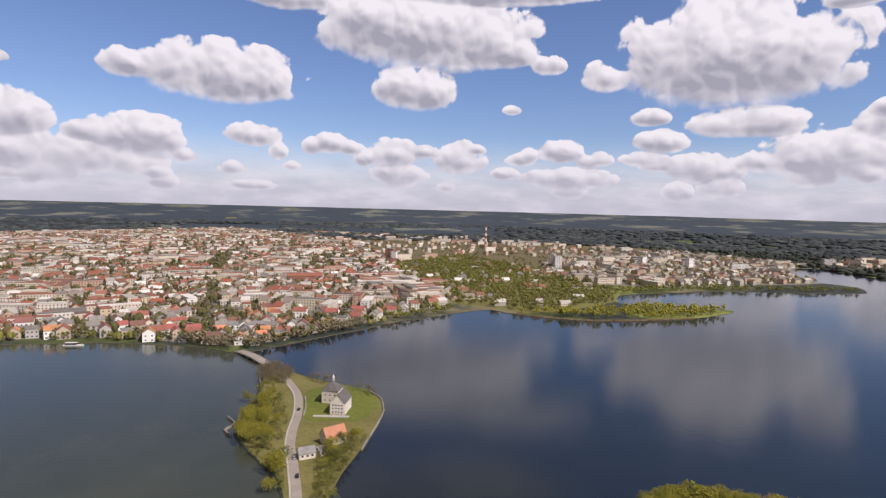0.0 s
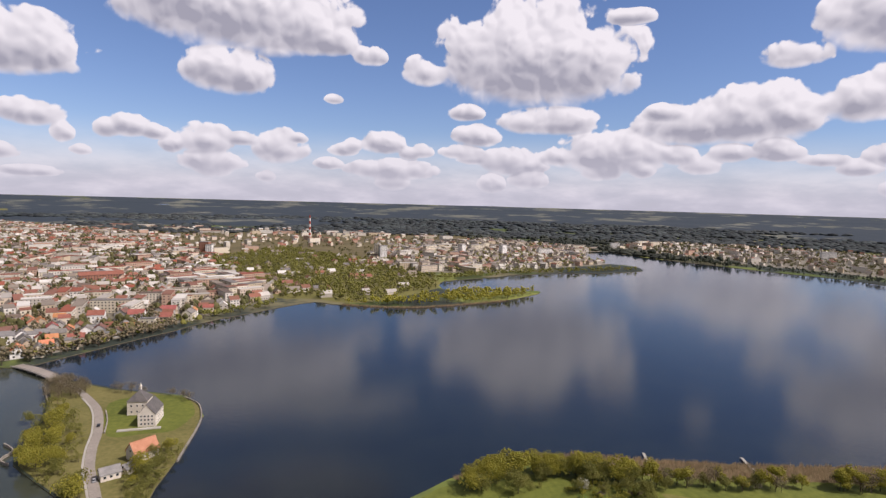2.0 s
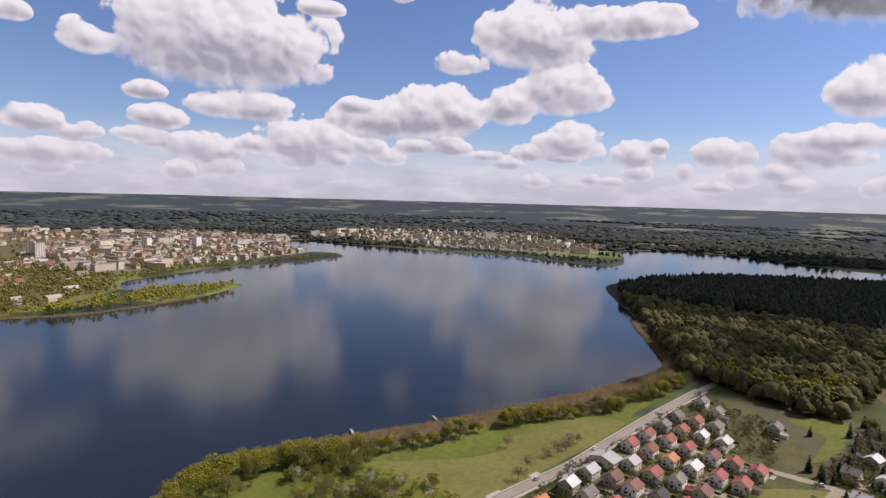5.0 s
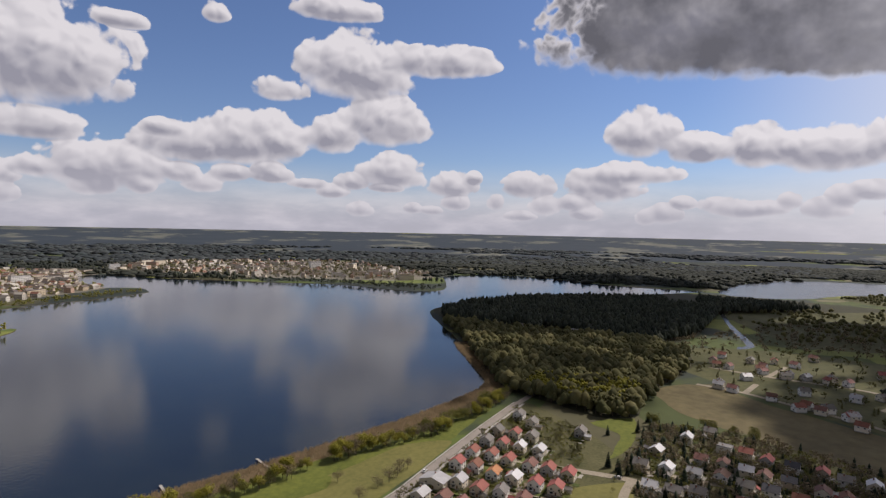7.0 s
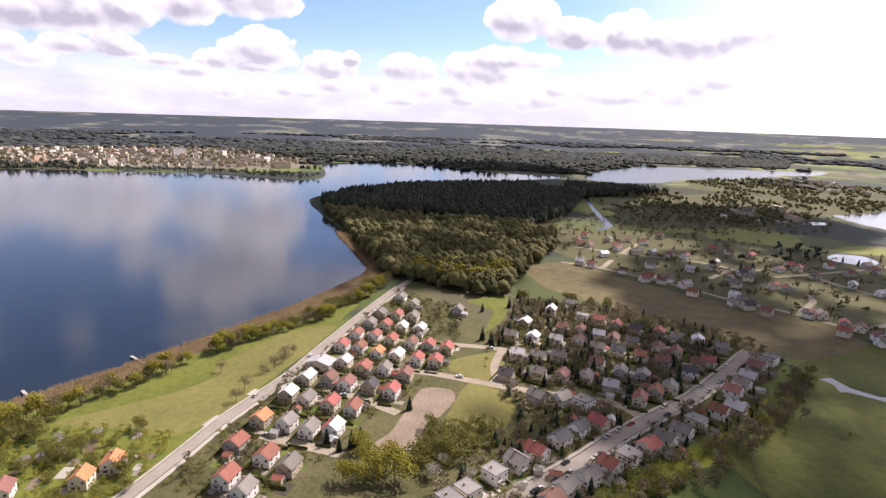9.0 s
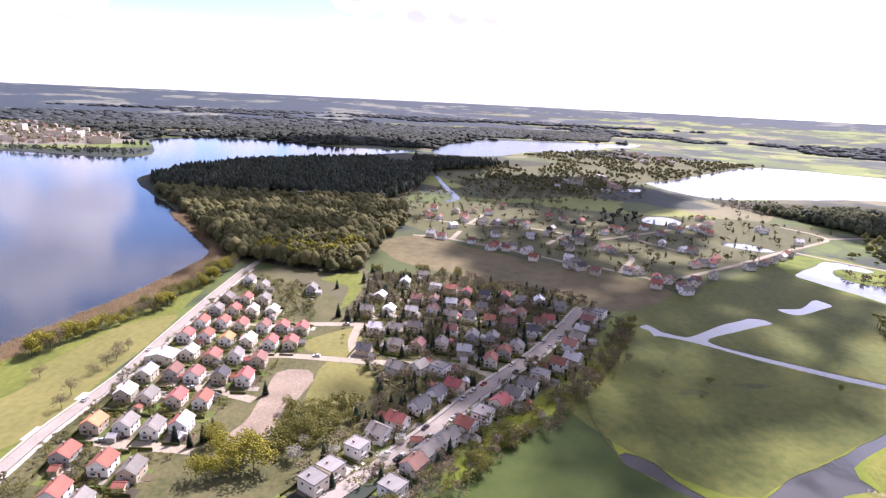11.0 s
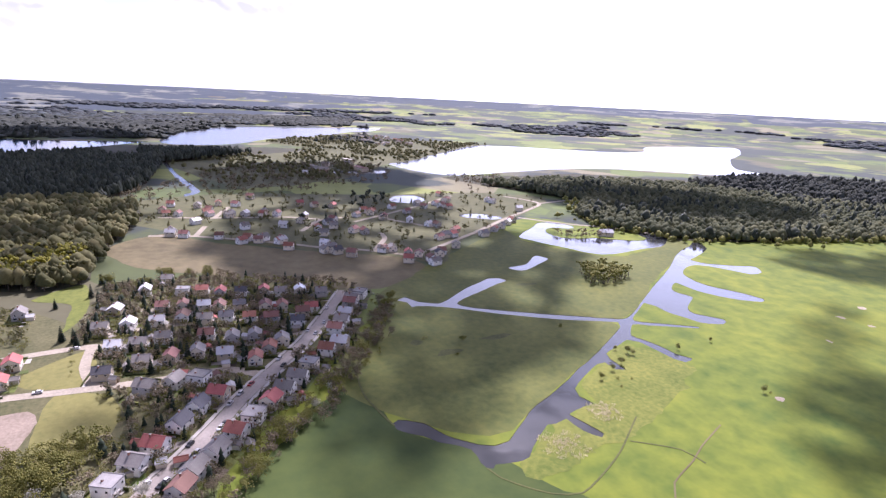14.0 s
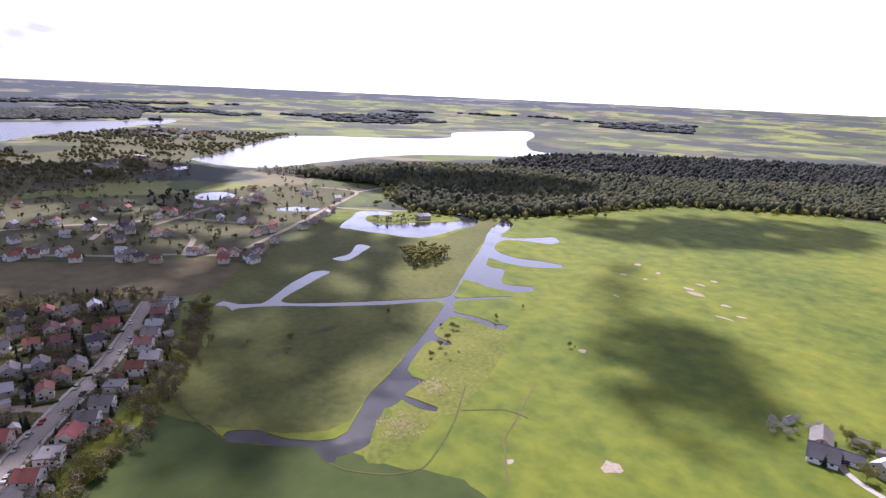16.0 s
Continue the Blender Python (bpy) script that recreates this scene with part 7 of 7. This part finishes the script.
def near_street(p, a, b, width):
    a, b = np.array(a, float), np.array(b, float)
    d = (b - a) / np.hypot(*(b - a))
    q = np.asarray(p) - a
    return abs(q[0] * d[1] - q[1] * d[0]) < width and 0 < q @ d < np.hypot(*(b - a))


def fill(poly, sx, sy, angle, skip, flats, hmean):
    """Building plots on a street grid."""
    poly = np.asarray(poly, float)
    c, s = math.cos(radians(angle)), math.sin(radians(angle))
    rot = np.array([[c, -s], [s, c]])
    q = poly @ rot
    (x0, y0), (x1, y1) = q.min(0), q.max(0)
    out = []
    iy = 0
    y = y0
    while y < y1:
        x = x0 + rng.uniform(0, sx)
        iy += 1
        while x < x1:
            flat = rng.random() < flats
            lx = rng.uniform(28, 52) if flat and rng.random() < 0.6 else rng.uniform(10, 19)
            p = np.array((x + lx / 2, y + rng.uniform(-4, 4))) @ rot.T
            if rng.random() > skip and not near_street(p, (-309, 750), (-570, 1503), 11) and not near_street(p, (-250, 590), (-309, 750), 12):
                out.append((p[0], p[1], angle + (90 if rng.random() < 0.45 and lx < 22 else 0) + rng.uniform(-6, 6), lx, rng.uniform(8.5, 12.5), (rng.uniform(10, 16) if flat else rng.uniform(5, 11)) * hmean, not flat))
            x += lx + rng.uniform(2, 9) + (sx if rng.random() < 0.18 else 0)
        y += sy + (7 if iy % 2 else 0)
    pts = np.array([(o[0], o[1]) for o in out])
    ok = inside(pts, poly) & ~wet(pts)
    return [o for o, k in zip(out, ok) if k]


def quarters(poly, spacing, keep_share):
    """Houses scattered in blocks whose streets turn from quarter to quarter; big flats stand where the zone has them."""
    p = scatter(poly, spacing, keep_share, 0.32)
    p = p[~wet(p)]
    out, big = [], []
    for x, y in p:
        if near_street((x, y), (-309, 750), (-570, 1503), 11) or near_street((x, y), (-250, 590), (-309, 750), 12):
            continue
        zone = noise.noise((x * 0.006, y * 0.006, 21.0))
        turn = GRID + 45 * noise.noise((x * 0.004, y * 0.004, 31.0)) + rng.uniform(-4, 4) + (90 if rng.random() < 0.5 else 0)
        if zone > 0.02 and rng.random() < 0.32:
            big.append((x, y, turn, rng.uniform(26, 46), rng.uniform(10, 12.5), rng.uniform(10, 15), False))
        else:
            out.append((x, y, turn, rng.uniform(9, 16), rng.uniform(8, 11), rng.uniform(5, 10.5), rng.random() > 0.12))
    if big:
        bc = np.array([(o[0], o[1]) for o in big])
        out = [o for o in out if np.min(np.hypot(bc[:, 0] - o[0], bc[:, 1] - o[1])) > 19]
    return out + big


spots = [o for o in quarters(TOWN, 17.0, 0.86) if math.hypot(o[0], o[1]) < 1150 or rng.random() < 0.62]
near = [(*o[:3], min(o[3], 16.0), o[4], min(o[5], 9.0), o[6] or o[3] > 16) for o in spots if math.hypot(o[0], o[1]) < 735]
rest = [o for o in spots if math.hypot(o[0], o[1]) >= 735]
rest += near[260:]
for o in near[:260]:
    code, word = town_roofs[int(rng.integers(0, 5))]
    k = int(rng.integers(0, 4))
    town_house(*o, ROOFS[code] if o[6] else M_FLAT, M_WALLS[k], "%s rendered town house with a %s roof" % (WALL_WORD[k], word if o[6] else "flat felt"))
quarter("town_quarter", [o for o in rest if math.hypot(o[0], o[1]) < 1300], "dense town of pale houses with red roofs", True)
quarter("outer_town", [o for o in rest if math.hypot(o[0], o[1]) >= 1300], "outer town of small pale and red roofed houses", False)
quarter("suburb", quarters(TOWN2, 22.0, 0.75), "lakeside suburb of houses and pale blocks of flats", True, roof=DULL_ROOF)
quarter("far_suburb", quarters(TOWN3, 32.0, 0.45), "far suburb on the opposite shore", False, roof=DULL_ROOF)
quarter("park_cottages", fill(GARDENLAND, 40, 55, 10, 0.45, 0.05, 0.6), "scattered allotment cottages", False)
quarter("outskirt_houses", quarters([(-300, 1600), (-110, 1400), (60, 1625), (345, 1700), (700, 2150), (200, 2450), (-500, 2750)], 46.0, 0.5), "scattered pale houses of the outskirts", False)
halls = [(x + rng.uniform(-25, 25), y + rng.uniform(-40, 40), rng.uniform(-15, 15), rng.uniform(40, 95), rng.uniform(18, 35), rng.uniform(8, 12), False)
         for x, y in ((-176, 2330), (-80, 2320), (20, 2290), (100, 2275), (246, 2270), (330, 2250), (365, 2225), (443, 2196), (540, 2100), (638, 1998), (-544, 2640), (-480, 2600), (-300, 2450), (300, 2180), (-620, 2560))]
quarter("industrial_halls", halls, "long white industrial halls beside the tall chimney", False)
for x, y, lx, ly, h in ((270, 1325, 16, 14, 32), (431, 1483, 40, 13, 20), (578, 1514, 42, 13, 20), (602, 1384, 16, 14, 30), (261, 1346, 14, 14, 34), (735, 1405, 40, 13, 18), (500, 1420, 15, 15, 28),
                        (-131, 1453, 22, 16, 30), (-120, 1440, 14, 14, 24), (1576, 1251, 40, 14, 22), (1608, 1116, 44, 14, 20), (1109, 1630, 30, 14, 18)):
    town_house(x, y, rng.uniform(-30, 30), lx, ly, h, False, M_FLAT, M_BRICK if x == -131 else M_WALLS[int(rng.integers(0, 2))],
               "tall %s block of flats above the roofs" % ("brick" if x == -131 else "pale"), "apartment_block")
town_house(-212, 614, 10, 46, 22, 8, False, M_FLAT, M_WALLS[1], "long low white hall near the bridge", "exhibition_hall")
town_house(-240, 1000, GRID, 60, 13, 13, True, ROOFS["r"], M_BRICK, "long red brick school with a red roof", "school_building")
for x, y in ((783, 162), (790, 172)):
    town_house(x, y, 70, 26, 12, 5, False, ROOFS["w"], M_WALLS[1], "low white building in the wood's clearing", "forest_lodge")
for x, y in ((755, 262), (770, 285), (800, 262), (812, 250), (745, 285)):
    town_house(x, y, rng.uniform(0, 90), 14, 8, 4, True, ROOFS["g"], M_WALLS[1], "pale holiday house in the wood's clearing", "holiday_house")

village = [(1050, -247, 20, 26, 10, 5, False), (1002, -257, 60, 18, 9, 5, True), (1011, -327, 10, 40, 14, 6, False), (1090, -324, 30, 24, 12, 6, False), (1075, -280, 50, 14, 9, 5, True), (1130, -340, 15, 30, 12, 6, False)]
village += [(1500 + 300 * rng.random(), -520 - 120 * rng.random(), rng.uniform(0, 90), rng.uniform(10, 22), 9, rng.uniform(4, 7), rng.random() > 0.3) for _ in range(34)]
quarter("lake_village", village, "pale village houses between the two far lakes", False, roof=DULL_ROOF)


def tall_chimney():
    root = tagged(new("factory_chimney"), "tall red and white banded factory chimney", "chimney")
    red = material("red_band", (0.30, 0.06, 0.04), (0.40, 0.09, 0.06), 0.8, 0.1, 1.0)
    for i in range(8):
        r0, r1 = 4.2 - 0.28 * i, 4.2 - 0.28 * (i + 1)
        bm = bmesh.new()
        bmesh.ops.create_cone(bm, cap_ends=True, segments=20, radius1=r0, radius2=r1, depth=10, matrix=Matrix.Translation((0, 0, 5 + 10 * i)))
        part("band", bm, (M_FRAME if i % 2 == 0 else red), root, "white painted band" if i % 2 == 0 else "red painted band")
    root.matrix_basis = pose(154.6, 2030.7, 0)


tall_chimney()

# ---- cumulus clouds overhead, which shade parts of the land ----
M_CLOUD = material("cloud_white", (0.86, 0.86, 0.87), (0.92, 0.92, 0.92), 1.0, 0.002, 0.02, spec=0.0)


def cumulus(x, y, rx, ry, turn, thick=1.0, height=1500.0):
    """A flat-based heap cloud whose shade falls round (x, y)."""
    up = SUN_DIR * (height / SUN_DIR.z)
    pieces = []
    n = int((110 + rx * ry / 150) * thick)
    for _ in range(n):
        a, q = rng.uniform(0, 6.28), math.sqrt(rng.random())
        s = rng.uniform(0.16, 0.34) * min(rx, ry) * (1.25 - 0.7 * q)
        pieces.append(clump((math.cos(a) * q * rx, math.sin(a) * q * ry, s * 0.4 + rng.uniform(0, 20)), s))
    v, f = joined(pieces)
    v[:, 2] = np.maximum(v[:, 2], -6.0)
    ob = tagged(new("cumulus_cloud", np_mesh("cumulus_cloud", v, f, [M_CLOUD], smooth=True)), "white heaped cumulus cloud drifting over the land", "cloud", "clouds overhead")
    ob.matrix_world = pose(x + up.x, y + up.y, height, 0, 0, turn)


for x, y, rx, ry, turn, *thick in ((960, 210, 330, 210, -35), (600, 115, 180, 105, -20, 0.3), (335, -64, 150, 70, -34, 0.65), (400, -178, 95, 50, -50), (480, -110, 70, 60, -50), (235, -118, 90, 36, -50), (285, -180, 95, 52, -60), 
                           (235, -685, 190, 85, 51), (117, -302, 78, 50, 120), (200, -385, 105, 24, -62), (620, -190, 195, 115, -40, 0.45), (430, -275, 135, 75, -50, 0.8), (960, -230, 190, 190, 0), (1250, 60, 220, 180, 0), (1650, 250, 260, 220, 0),
                           (600, -650, 190, 110, 40)):
    cumulus(x, y, rx, ry, turn, *thick)
